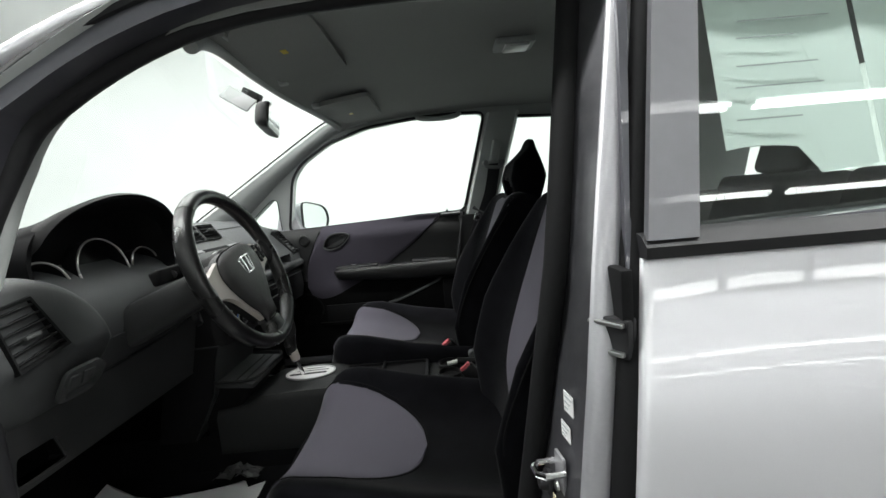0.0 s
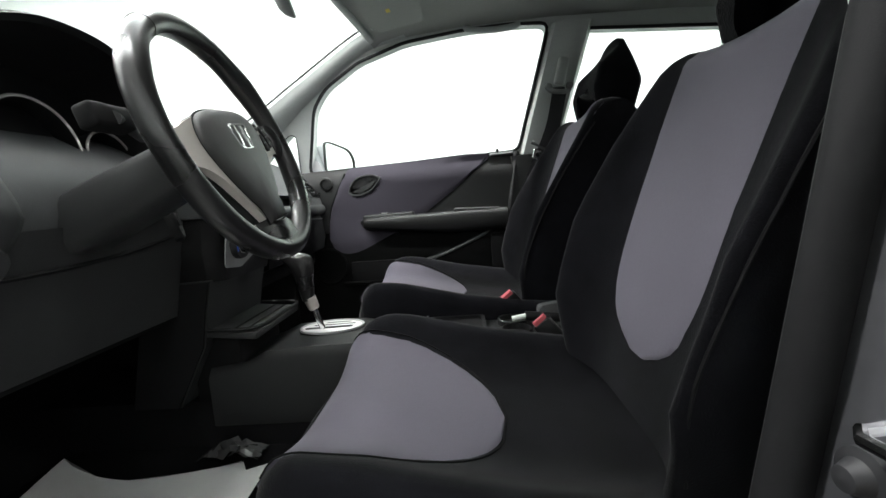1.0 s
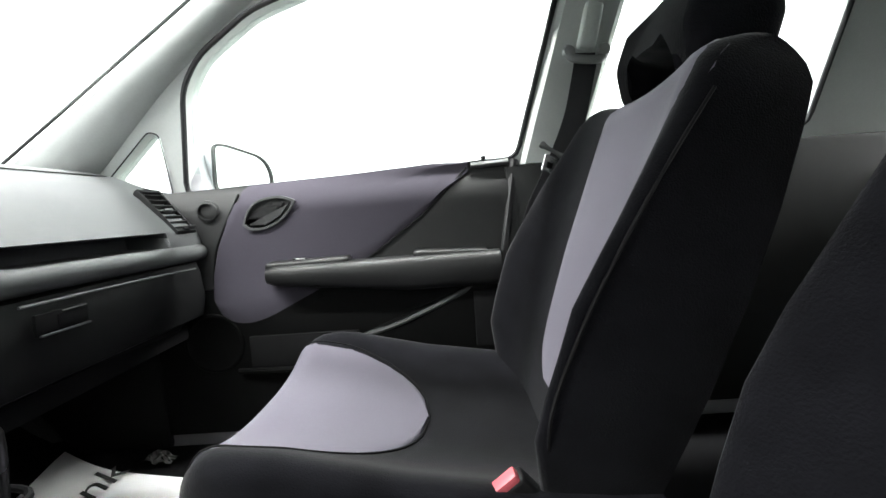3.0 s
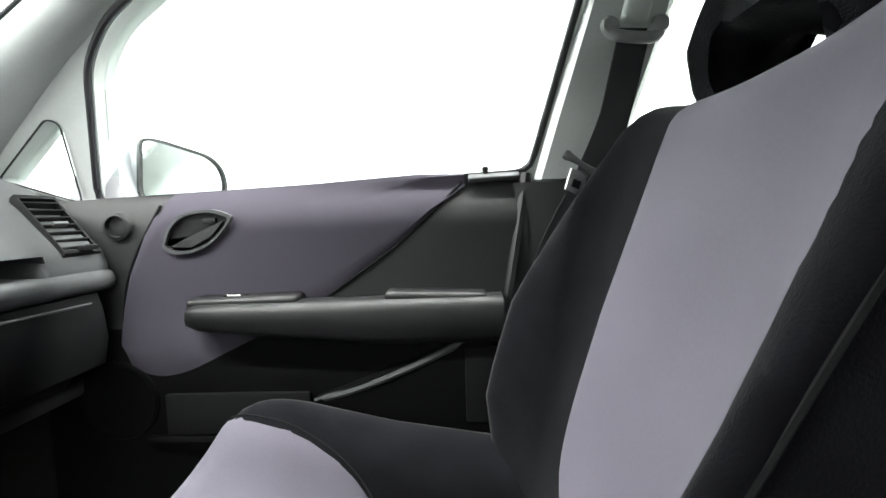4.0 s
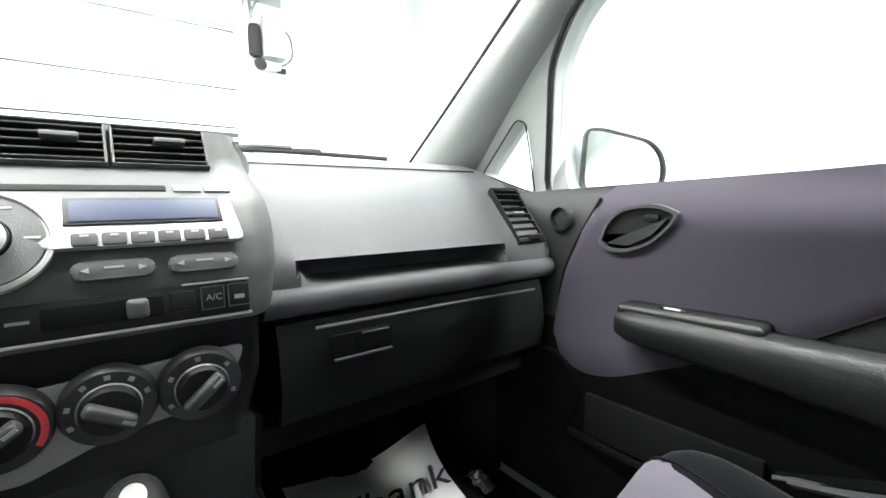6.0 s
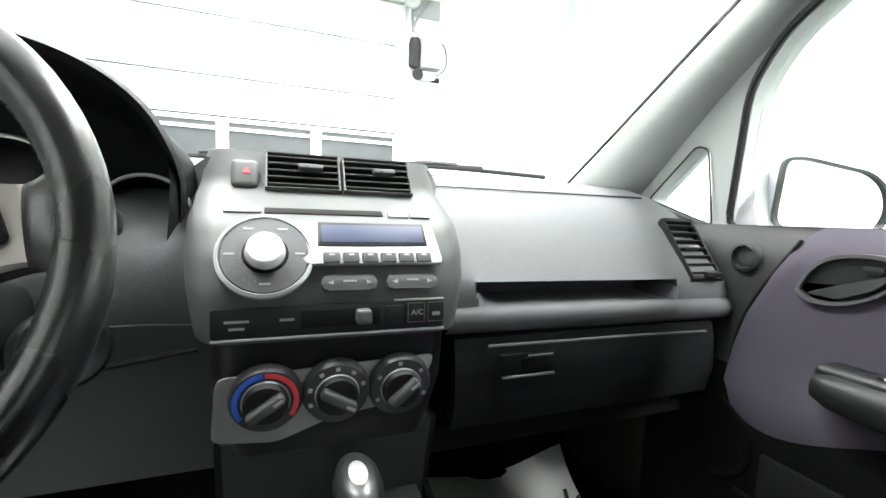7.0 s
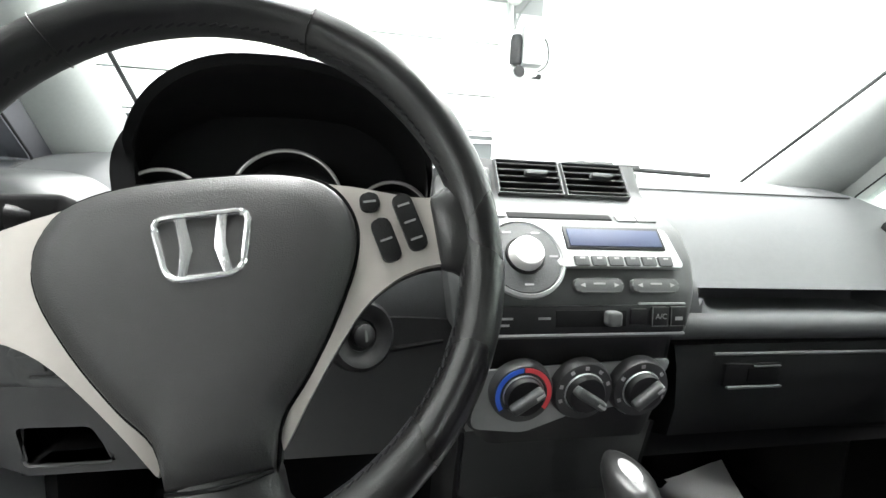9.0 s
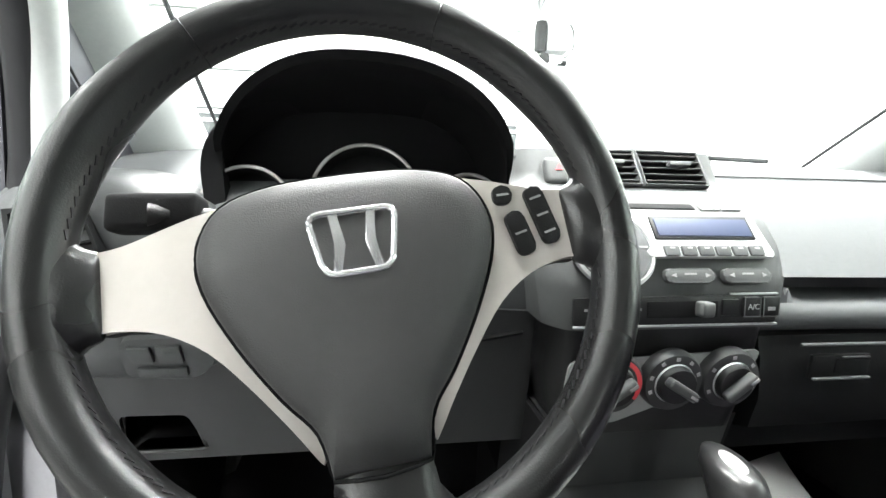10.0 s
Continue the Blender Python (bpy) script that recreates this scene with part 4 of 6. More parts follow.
fl = smooth_line([(0.02, 0.985), (0.10, 1.20), (0.18, 1.28), (0.42, 1.375), (0.70, 1.405), (0.86, 1.395), (0.83, 1.2), (0.79, 0.985)], 5)
part("window_frame", tube([on_open(p.x, 0.26 * (p.y - 1.0), p.y) for p in fl], 0.020, 8), M_RUBBER, od, "black window frame")
gl = part("glass", plate([(p.x, p.y) for p in fl], [], lambda a, b: on_open(a, 0.26 * (b - 1.0) - 0.002, b), (0, 0.004, 0)), M_GLASS, od, "clear door glass", 25)
gl.visible_shadow = False


# ---- the rest of the car: wings, bonnet, tailgate and wheels ----
for side in (1, -1):
    part("front_wing", skin(-1.52, -0.825, ZS, side), M_PAINT, car, "silver front wing")
    part("rear_quarter", skin(1.305, 1.70, ZS, side), M_PAINT, car, "silver rear quarter panel")
BON = ((-1.44, 1.030, 0.745), (-1.60, 1.005, 0.750), (-1.80, 0.945, 0.740), (-1.98, 0.850, 0.700), (-2.08, 0.720, 0.640), (-2.11, 0.560, 0.620), (-2.10, 0.320, 0.610))
part("bonnet", loft([[V((x, CY - w, 0.30)), V((x, CY - w, (z + 0.30) / 2)), V((x, CY - w * 0.97, z - 0.06)), V((x, CY - w * 0.80, z - 0.012)), V((x, CY, z)), V((x, CY + w * 0.80, z - 0.012)), V((x, CY + w * 0.97, z - 0.06)), V((x, CY + w, (z + 0.30) / 2)), V((x, CY + w, 0.30))] for x, z, w in BON]), M_PAINT, car, "silver bonnet and nose", 50)
TG = ((1.36, 1.415, 0.585), (1.62, 1.06, 0.68), (1.70, 0.97, 0.74), (1.73, 0.70, 0.74), (1.73, 0.34, 0.72))
part("tailgate", loft([[V((x, CY - w, z)), V((x, CY - w * 0.86, z)), V((x - 0.03, CY - w * 0.86, z)), V((x - 0.03, CY - w, z))] for x, z, w in TG[:2]]), M_PAINT, car)
part("tailgate", loft([[V((x, CY + w, z)), V((x, CY + w * 0.86, z)), V((x - 0.03, CY + w * 0.86, z)), V((x - 0.03, CY + w, z))] for x, z, w in TG[:2]]), M_PAINT, car)
part("tailgate", loft([[V((x, CY - w, z)), V((x, CY + w, z)), V((x - 0.04, CY + w, z)), V((x - 0.04, CY - w, z))] for x, z, w in TG[1:]]), M_PAINT, car, "silver tailgate")
rg = part("rear_screen", loft([[V((x - 0.01, CY - w * 0.86, z)), V((x - 0.01, CY + w * 0.86, z)), V((x - 0.014, CY + w * 0.86, z)), V((x - 0.014, CY - w * 0.86, z))] for x, z, w in TG[:2]]), M_GLASS, car, "clear rear screen")
rg.visible_shadow = False
for x in (-1.32, 1.13):
    for side in (1, -1):
        m = frame_of((1, 0, 0), (0, side, 0), (x, CY + side * 0.60, 0.29))
        wh = part("road_wheel", lathe([(0.10, 0.0), (0.19, 0.0), (0.265, 0.005), (0.286, 0.025), (0.290, 0.06), (0.290, 0.12), (0.286, 0.155), (0.265, 0.175), (0.19, 0.165), (0.185, 0.15)], m, 40), M_TYRE, car, "black road tyre")
        part("rim", lathe([(0, 0.13), (0.05, 0.14), (0.06, 0.125), (0.15, 0.115), (0.185, 0.155), (0.190, 0.150), (0.190, 0.02)], m, 36), M_RADIO, wh, "silver wheel rim")


# ---- the dashboard ----
dash = thing("dashboard", (-0.85, CY, 0.70), "grey plastic dashboard with round dials and vents", "dashboard")


def upper_profile(y):
    """Upper dash from the windscreen down to its lower seam: list of (x, z)."""
    s = abs(y - CY) / 0.66
    far = -1.10 - 0.18 * (1 - s * s)
    droop = -0.005 * max(0.0, (y - 1.40) / 0.46)
    slot = 1.432 < y < 1.785
    a = (-0.672, 0.914 + droop)
    d = (-0.665, 0.882 + droop)
    k = min(1.0, (y - 1.432) / 0.035, (1.786 - y) / 0.010)
    b, c = ((-0.745, 0.908 + droop), (-0.665 - 0.080 * max(0.0, k), 0.884 + 0.016 * (1 - max(0.0, k)) + droop)) if slot else ((-0.669, 0.903 + droop), (-0.665, 0.891 + droop))
    return [(far, 1.045), (far, 1.072), (-1.0, 1.072), (-0.92, 1.062), (-0.85, 1.044), (-0.79, 1.018), (-0.745, 0.985), (-0.71, 0.950), (-0.688, 0.928), a, b, c, d,
            (-0.6580, 0.8785 + droop), (-0.6535, 0.872 + droop), (-0.6520, 0.864 + droop), (-0.6545, 0.855 + droop), (-0.664, 0.847 + droop), (-0.684, 0.842 + droop), (-0.80, 0.83 + droop)]


YS = [1.385, 1.41, 1.428, 1.4321, 1.442, 1.452, 1.467, 1.50, 1.56, 1.62, 1.68, 1.74, 1.757, 1.773, 1.7849, 1.789, 1.81, 1.84, 1.87, 1.90]
part("upper_pad", loft([[V((x, y, z)) for x, z in upper_profile(y)] for y in YS]), M_DASH, dash, "grey grained passenger pad with a shelf slot")
def driver_profile(y):
    """Upper dash on the driver's side: one smooth roll from the windscreen to its lower seam."""
    far = -1.10 - 0.18 * (1 - ((y - CY) / 0.72) ** 2)
    return [(far, 1.045), (far, 1.072), (-1.0, 1.072), (-0.92, 1.062), (-0.85, 1.044), (-0.79, 1.018), (-0.738, 0.985), (-0.704, 0.960), (-0.694, 0.925), (-0.694, 0.890), (-0.700, 0.865), (-0.72, 0.850), (-0.80, 0.845)]


YD = [0.560, 0.60, 0.70, 0.80, 0.92, 1.02, 1.115]
part("upper_pad", loft([[V((x, y, z)) for x, z in driver_profile(y)] for y in YD]), M_DASH, dash, "grey grained driver side pad")
POD = [(p.x, p.y) for p in smooth_line([(*p, 0) for p in ((0.528, 0.90), (0.535, 0.985), (0.575, 1.022), (0.640, 1.026), (0.705, 1.004), (0.760, 0.955), (0.786, 0.885), (0.768, 0.828), (0.725, 0.792), (0.640, 0.782), (0.560, 0.795), (0.532, 0.835), (0.528, 0.90))], 4)[:-1]]
pod = part("vent_pod", loft([[V((x - (0.10 * max(0, b - 0.90) + 0.5 * max(0, 0.885 - b) * f) * (1 if x > -0.75 else 0), 0.66 + (a - 0.66) * f, 0.90 + (b - 0.90) * f)) for a, b in POD] for x, f in ((-0.86, 1.02), (-0.72, 1.02), (-0.690, 1.0), (-0.672, 0.965), (-0.662, 0.91), (-0.656, 0.82), (-0.654, 0.55), (-0.653, 0.2))]), M_POD, dash, "grey rounded end of the dashboard", 60)
SWM = frame_of((0, 1, 0), (1, 0, -0.45), (-0.672, 0.700, 0.834))
swp = part("switch_panel", prism(round_poly([(-0.045, -0.028), (0.030, -0.032), (0.056, 0.004), (0.034, 0.030), (-0.038, 0.028)], 0.014, 4), 0.007, SWM, 0.003), M_POD, pod, "switch panel")
for a, b, w, h in ((-0.020, 0.008, 0.022, 0.022), (0.008, 0.008, 0.024, 0.024), (-0.004, -0.017, 0.05, 0.012)):
    part("switch", obox(SWM @ pose(a, b, 0.008), (w, h, 0.006), 0.0025), M_POD, swp, "")
part("switch_mark", obox(SWM @ pose(0.008, 0.012, 0.0115), (0.007, 0.002, 0.0006), 0), M_DASH, swp)
part("top_pad", loft([[V((x - (d * 1.7 if x > -0.81 else 0), y, z - d * (1 if x > -1.2 else 0))) for x, z in ((-1.29, 1.0), (-1.285, 1.062), (-1.1, 1.070), (-0.95, 1.070), (-0.80, 1.070), (-0.765, 1.066), (-0.76, 0.94))] for y, d in ((1.05, 0.05), (1.075, 0.022), (1.10, 0.006), (1.15, 0.0), (1.25, 0.0), (1.35, 0.0), (1.392, 0.004), (1.412, 0.020), (1.435, 0.055))]), M_DASH, dash, "grey grained centre top")
part("pad_seam", tube([(-0.842, y, 1.043) for y in (1.42, 1.5, 1.6, 1.7, 1.8, 1.87)], 0.0016, 6), M_BLACK, dash)
part("airbag_mark", obox(pose(-0.93, 1.475, 1.066, 0, 8, 0), (0.012, 0.06, 0.001), 0), M_DASHLOW, dash)
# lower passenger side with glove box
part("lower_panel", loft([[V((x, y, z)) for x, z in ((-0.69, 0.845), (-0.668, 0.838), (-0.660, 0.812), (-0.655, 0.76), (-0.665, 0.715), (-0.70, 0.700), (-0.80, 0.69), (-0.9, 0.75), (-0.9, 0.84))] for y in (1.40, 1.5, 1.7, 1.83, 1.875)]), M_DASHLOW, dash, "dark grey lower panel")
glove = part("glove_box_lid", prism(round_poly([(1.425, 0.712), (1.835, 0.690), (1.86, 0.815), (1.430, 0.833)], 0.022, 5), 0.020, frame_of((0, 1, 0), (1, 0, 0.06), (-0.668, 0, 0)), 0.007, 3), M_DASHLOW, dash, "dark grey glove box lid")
# Flush black block stands for the shade in the handle's hollow.
part("handle_hollow", obox(pose(-0.6495, 1.503, 0.803, 0, 4, 0), (0.006, 0.086, 0.032), 0.0028), M_MATBLACK, glove, "handle hollow")
part("handle", obox(pose(-0.6485, 1.518, 0.804, 0, 4, 0), (0.008, 0.050, 0.020), 0.0035), M_MATBLACK, glove, "dark latch handle")
# Lighter bars stand for light caught on the handle's edges.
part("handle_glint", obox(pose(-0.6440, 1.503, 0.7885, 0, 4, 0), (0.005, 0.082, 0.003), 0.0012), M_STACK, glove)
part("handle_glint", obox(pose(-0.6435, 1.520, 0.8165, 0, 4, 0), (0.003, 0.040, 0.002), 0.0008), M_STACK, glove)
# Paler bar drawn as the highlight along the lid's top edge.
part("lid_highlight", tube([(-0.6455, 1.440, 0.8335), (-0.6455, 1.55, 0.8325), (-0.648, 1.70, 0.830), (-0.650, 1.84, 0.826)], 0.0022, 6), M_POD, glove, "paler bar for the highlight on the top edge")
part("under_cover", rbox(-1.22, -0.70, CY + 0.13, CY + 0.62, 0.66, 0.70, 0.01), M_MATBLACK, dash, "black under-dash cover")

# side vents
def vent(name, quad, slats, parent_label, depth=0.03, tab=True, rim=0.14):
    """A louvre in a frame: quad is its four corners, clockwise from the top left."""
    a, b, c, d = [V(p) for p in quad]
    n = (b - a).cross(d - a).normalized()
    if n.x < 0:
        n = -n
    cen = (a + b + c + d) / 4
    grow = lambda k, o: [cen + (p - cen) * k + n * o for p in (a, b, c, d)]
    o1, o2, i2, i1 = grow(1.0 + rim, -0.006), grow(1.0 + rim * 0.8, 0.003), grow(1.0, 0.002), grow(0.97, -depth)
    v = part(name, loft([list(q) for q in zip(o1, o2, i2, i1)], wrap=True), M_DASHLOW if parent_label else M_STACK, dash, parent_label)
    bm = bmesh.new()
    bm.faces.new([bm.verts.new(p) for p in grow(1.0, -depth + 0.002)])
    part("duct", bm, M_MATBLACK, v, "dark duct")
    for k in range(slats):
        t = (k + 0.5) / slats
        p, q = a + (d - a) * t, b + (c - b) * t
        u = (q - p).normalized()
        part("slat", obox(frame_of(u, n, (p + q) / 2 - n * 0.006), ((q - p).length, 0.0035, 0.016), 0.001, 1), M_DASHLOW, v)
    if tab:
        t = 0.5 / slats + (slats // 2) / slats
        p = (a + b) / 2 * (1 - t) + (c + d) / 2 * t
        part("tab", obox(frame_of(b - a, n, p + n * 0.002), (0.026, 0.006, 0.010), 0.002), M_STACK, v, "grey louvre tab")
    return v


vr = vent("side_vent", [(-0.745, 1.832, 1.000), (-0.740, 1.889, 0.999), (-0.673, 1.889, 0.912), (-0.671, 1.824, 0.914)], 7, "dark side vent", tab=True)
part("vent_wheel", obox(pose(-0.664, 1.862, 0.918), (0.012, 0.03, 0.008), 0.002), M_BLACK, vr)
vent("side_vent", [(-0.664, 0.572, 0.982), (-0.664, 0.632, 0.990), (-0.650, 0.666, 0.910), (-0.650, 0.584, 0.894)], 6, "dark side vent")

# centre stack
SZ = [0.70, 0.74, 0.86, 0.88, 0.92, 0.955, 0.985, 1.01, 1.03, 1.085, 1.2]
SX = [-0.64, -0.628, -0.615, -0.612, -0.615, -0.63, -0.655, -0.70, -0.735, -0.76, -0.8]


def sx(z):
    return lerp(z, SZ, SX)


def on_stack(y, z, lift=0.0):
    """A pose on the centre stack's face: x to the passenger, y up the face, z outward."""
    up = V((sx(z + 0.008) - sx(z - 0.008), 0, 0.016)).normalized()
    n = V((0, 1, 0)).cross(up).normalized()
    p = V((sx(z), y - 0.004, z - 0.004)) + n * lift
    return Matrix(((0, up.x, n.x, p.x), (1, up.y, n.y, p.y), (0, up.z, n.z, p.z), (0, 0, 0, 1)))


def stack_rows(z0, z1, half, n, back=0.10, lift=0.0):
    rows = []
    for i in range(n + 1):
        z = z0 + (z1 - z0) * i / n
        h = half(z)
        ring = []
        for k in range(25):
            s = math.sin(math.pi / 2 * (-1 + k / 12))
            drop = 0.034 * max(0, abs(s) - 0.80) ** 2 / 0.20 ** 2
            ring.append(V((sx(z) - 0.004 - drop + lift, 1.2475 + s * h, z)))
        ring += [V((sx(z) - back, 1.2475 + h, z)), V((sx(z) - back, 1.2475 - h, z))]
        rows.append(ring)
    return rows


stack = part("centre_panel", loft(stack_rows(0.868, 1.070, lambda z: 0.142 + 0.014 * math.sin((z - 0.86) / 0.24 * math.pi) , 26)), M_STACK, dash, "mid-grey centre stack panel")
low = part("heater_panel", loft(stack_rows(0.735, 0.866, lambda z: 0.132 - 0.25 * max(0, 0.80 - z), 8, lift=-0.006)), M_BLACK, dash, "black heater control panel")
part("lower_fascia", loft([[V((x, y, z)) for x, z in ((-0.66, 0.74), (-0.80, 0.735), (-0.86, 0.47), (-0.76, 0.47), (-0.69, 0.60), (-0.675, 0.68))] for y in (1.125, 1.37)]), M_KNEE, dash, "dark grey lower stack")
# Added black plates put the shade of the lower stack's sides into colour.
for y in (1.1205, 1.3745):
    part("fascia_shade", prism([(-0.662, 0.738), (-0.80, 0.733), (-0.86, 0.472), (-0.762, 0.472), (-0.692, 0.600), (-0.677, 0.68)], 0.006, frame_of((1, 0, 0), (0, -1, 0), (0, y + 0.003, 0))), M_MATBLACK, dash, "black plate for shade on the lower stack's side")

# vents in the stack, hazard switch
for y0, y1 in ((1.171, 1.256), (1.264, 1.350)):
    v = vent("centre_vent", [(-0.752, y0, 1.068), (-0.752, y1, 1.068), (-0.722, y1, 1.026), (-0.722, y0, 1.026)], 5, "", depth=0.03, tab=False, rim=0.06)
    part("tab", obox(on_stack((y0 + y1) / 2 + 0.012, 1.052, 0.012), (0.030, 0.006, 0.010), 0.002), M_STACK, v, "grey louvre tab")
hz = part("hazard_switch", obox(on_stack(1.150, 1.042, 0.004), (0.030, 0.036, 0.014), 0.007, 3), M_STACK, stack, "grey hazard switch")
part("triangle_mark", prism([(-0.0045, -0.0038), (0.0045, -0.0038), (0, 0.0045)], 0.001, on_stack(1.152, 1.044, 0.0115)), M_REDMARK, hz, "red triangle")
# disc slot and keys
part("disc_slot", obox(on_stack(1.240, 1.0015, 0.001), (0.134, 0.0115, 0.004), 0.001), M_MATBLACK, stack, "black disc slot")
part("key", obox(on_stack(1.151, 1.0015, 0.002), (0.038, 0.0125, 0.005), 0.0022), M_KEYGREY, stack, "grey key")
part("key", obox(on_stack(1.326, 1.0005, 0.002), (0.026, 0.0125, 0.005), 0.0022), M_KEYGREY, stack, "grey key")
part("key", obox(on_stack(1.354, 1.0005, 0.002), (0.026, 0.0125, 0.005), 0.0022), M_KEYGREY, stack, "grey key")
# big volume ring and knob
RM = on_stack(1.1755, 0.957, 0.002)
ring_bm = lathe([(0.047, 0), (0.047, 0.005), (0.044, 0.007), (0.0425, 0.005), (0.0425, 0)], RM, 48)
ring = part("volume_ring", ring_bm, M_RADIO, stack, "silver ring")
dial = part("volume_dial", lathe([(0, 0.003), (0.0425, 0.003), (0.0415, 0.006), (0.022, 0.008), (0.021, 0.004), (0, 0.004)], RM, 48), M_POD, ring, "grey key ring")
part("volume_knob", lathe([(0.019, 0.004), (0.019, 0.012), (0.0175, 0.020), (0.016, 0.022), (0.008, 0.0235), (0, 0.024)], RM, 40), M_KNOB, ring, "pale silver volume knob")
part("knob_skirt", lathe([(0.021, 0.004), (0.0205, 0.010), (0.019, 0.010)], RM, 40), M_BLACK, ring)
for a in (60, 120, 180, 270, 0):
    part("key_mark", obox(RM @ pose(0.033 * math.cos(radians(a)), 0.033 * math.sin(radians(a)), 0.0072), (0.010, 0.0022, 0.0006), 0), M_PRINT, dial)
# radio face: silver bezel, display, presets
bez = part("radio_bezel", prism(round_poly([(-0.074, -0.026), (0.078, -0.026), (0.072, 0.026), (-0.086, 0.027)], 0.006), 0.005, on_stack(1.287, 0.9675, 0.003), 0.002), M_RADIO, stack, "silver radio bezel")
part("display_frame", obox(on_stack(1.288, 0.9760, 0.0085), (0.122, 0.030, 0.003), 0.001), M_BLACK, bez)
part("display", obox(on_stack(1.288, 0.9755, 0.0100), (0.114, 0.023, 0.002), 0.0005), M_LCD, bez, "unlit blue-grey display")
for k in range(6):
    p = part("preset_key", obox(on_stack(1.2405 + 0.0203 * k, 0.9535, 0.009), (0.0175, 0.012, 0.005), 0.002), M_STACK, bez, "grey preset key")
    part("key_mark", obox(on_stack(1.2405 + 0.0203 * k, 0.9555, 0.0117), (0.006, 0.002, 0.0004), 0), M_PRINT, p)
for y in (1.2585, 1.327):
    p = part("rocker_key", prism(pill(0, 0, 0.058, 0.016), 0.006, on_stack(y, 0.930, 0.002), 0.003), M_STACK, stack, "grey rocker key")
    for dy in (-0.020, 0.020):
        part("key_mark", prism([(-0.003, -0.0025), (0.003, 0), (-0.003, 0.0025)] if dy > 0 else [(0.003, -0.0025), (0.003, 0.0025), (-0.003, 0)], 0.0005, on_stack(y + dy, 0.930, 0.0083)), M_PRINT, p)
    part("key_mark", obox(on_stack(y, 0.9315, 0.0083), (0.014, 0.002, 0.0004), 0), M_PRINT, p)
# climate strip
hv = part("climate_strip", prism(round_poly([(-0.119, -0.015), (0.117, -0.015), (0.117, 0.016), (-0.119, 0.014)], 0.003), 0.003, on_stack(1.246, 0.8955, 0.002), 0.001), M_BLACK, stack, "black climate strip")
part("strip_trim", obox(on_stack(1.246, 0.8795, 0.0045), (0.238, 0.0025, 0.003), 0.0008), M_RADIO, hv, "silver trim line")
part("strip_trim", obox(on_stack(1.335, 0.9125, 0.0045), (0.058, 0.002, 0.003), 0.0008), M_RADIO, hv, "silver trim line")
part("slider_slot", obox(on_stack(1.250, 0.8965, 0.0050), (0.082, 0.018, 0.002), 0.0005), M_MATBLACK, hv, "slider slot")
part("slider_knob", obox(on_stack(1.272, 0.8975, 0.010), (0.016, 0.016, 0.016), 0.004, 3), M_STACK, hv, "grey slider knob")
for y in (1.3305, 1.3535):
    p = part("climate_key", obox(on_stack(y, 0.8985, 0.006), (0.020, 0.022, 0.006), 0.0025), M_BLACK, hv, "black climate key")
    part("key_frame", ring_prism([(-0.010, -0.011), (0.010, -0.011), (0.010, 0.011), (-0.010, 0.011)], [(-0.009, -0.010), (0.009, -0.010), (0.009, 0.010), (-0.009, 0.010)], 0.0006, on_stack(y, 0.8985, 0.0086)), M_STACK, p)
    if y > 1.34:
        part("key_mark", obox(on_stack(y, 0.8965, 0.0092), (0.009, 0.004, 0.0004), 0), M_PRINT, p)
part("climate_key", obox(on_stack(1.306, 0.898, 0.005), (0.020, 0.018, 0.004), 0.002), M_BLACK, hv, "black climate key")
for y, w in ((1.150, 0.022), (1.196, 0.014)):
    part("key_mark", obox(on_stack(y, 0.897, 0.0052), (w, 0.0025, 0.0004), 0), M_PRINT, hv)
part("key_mark", obox(on_stack(1.150, 0.890, 0.0052), (0.014, 0.0025, 0.0004), 0), M_PRINT, hv)
# three round heater dials
part("dial_surround", prism(round_poly([(-0.122, -0.046), (-0.060, -0.054), (0.0, -0.032), (0.092, -0.022), (0.112, 0.032), (-0.116, 0.024)], 0.010), 0.003, on_stack(1.246, 0.815, 0.000), 0.001), M_KEYGREY, low, "grey dial surround")
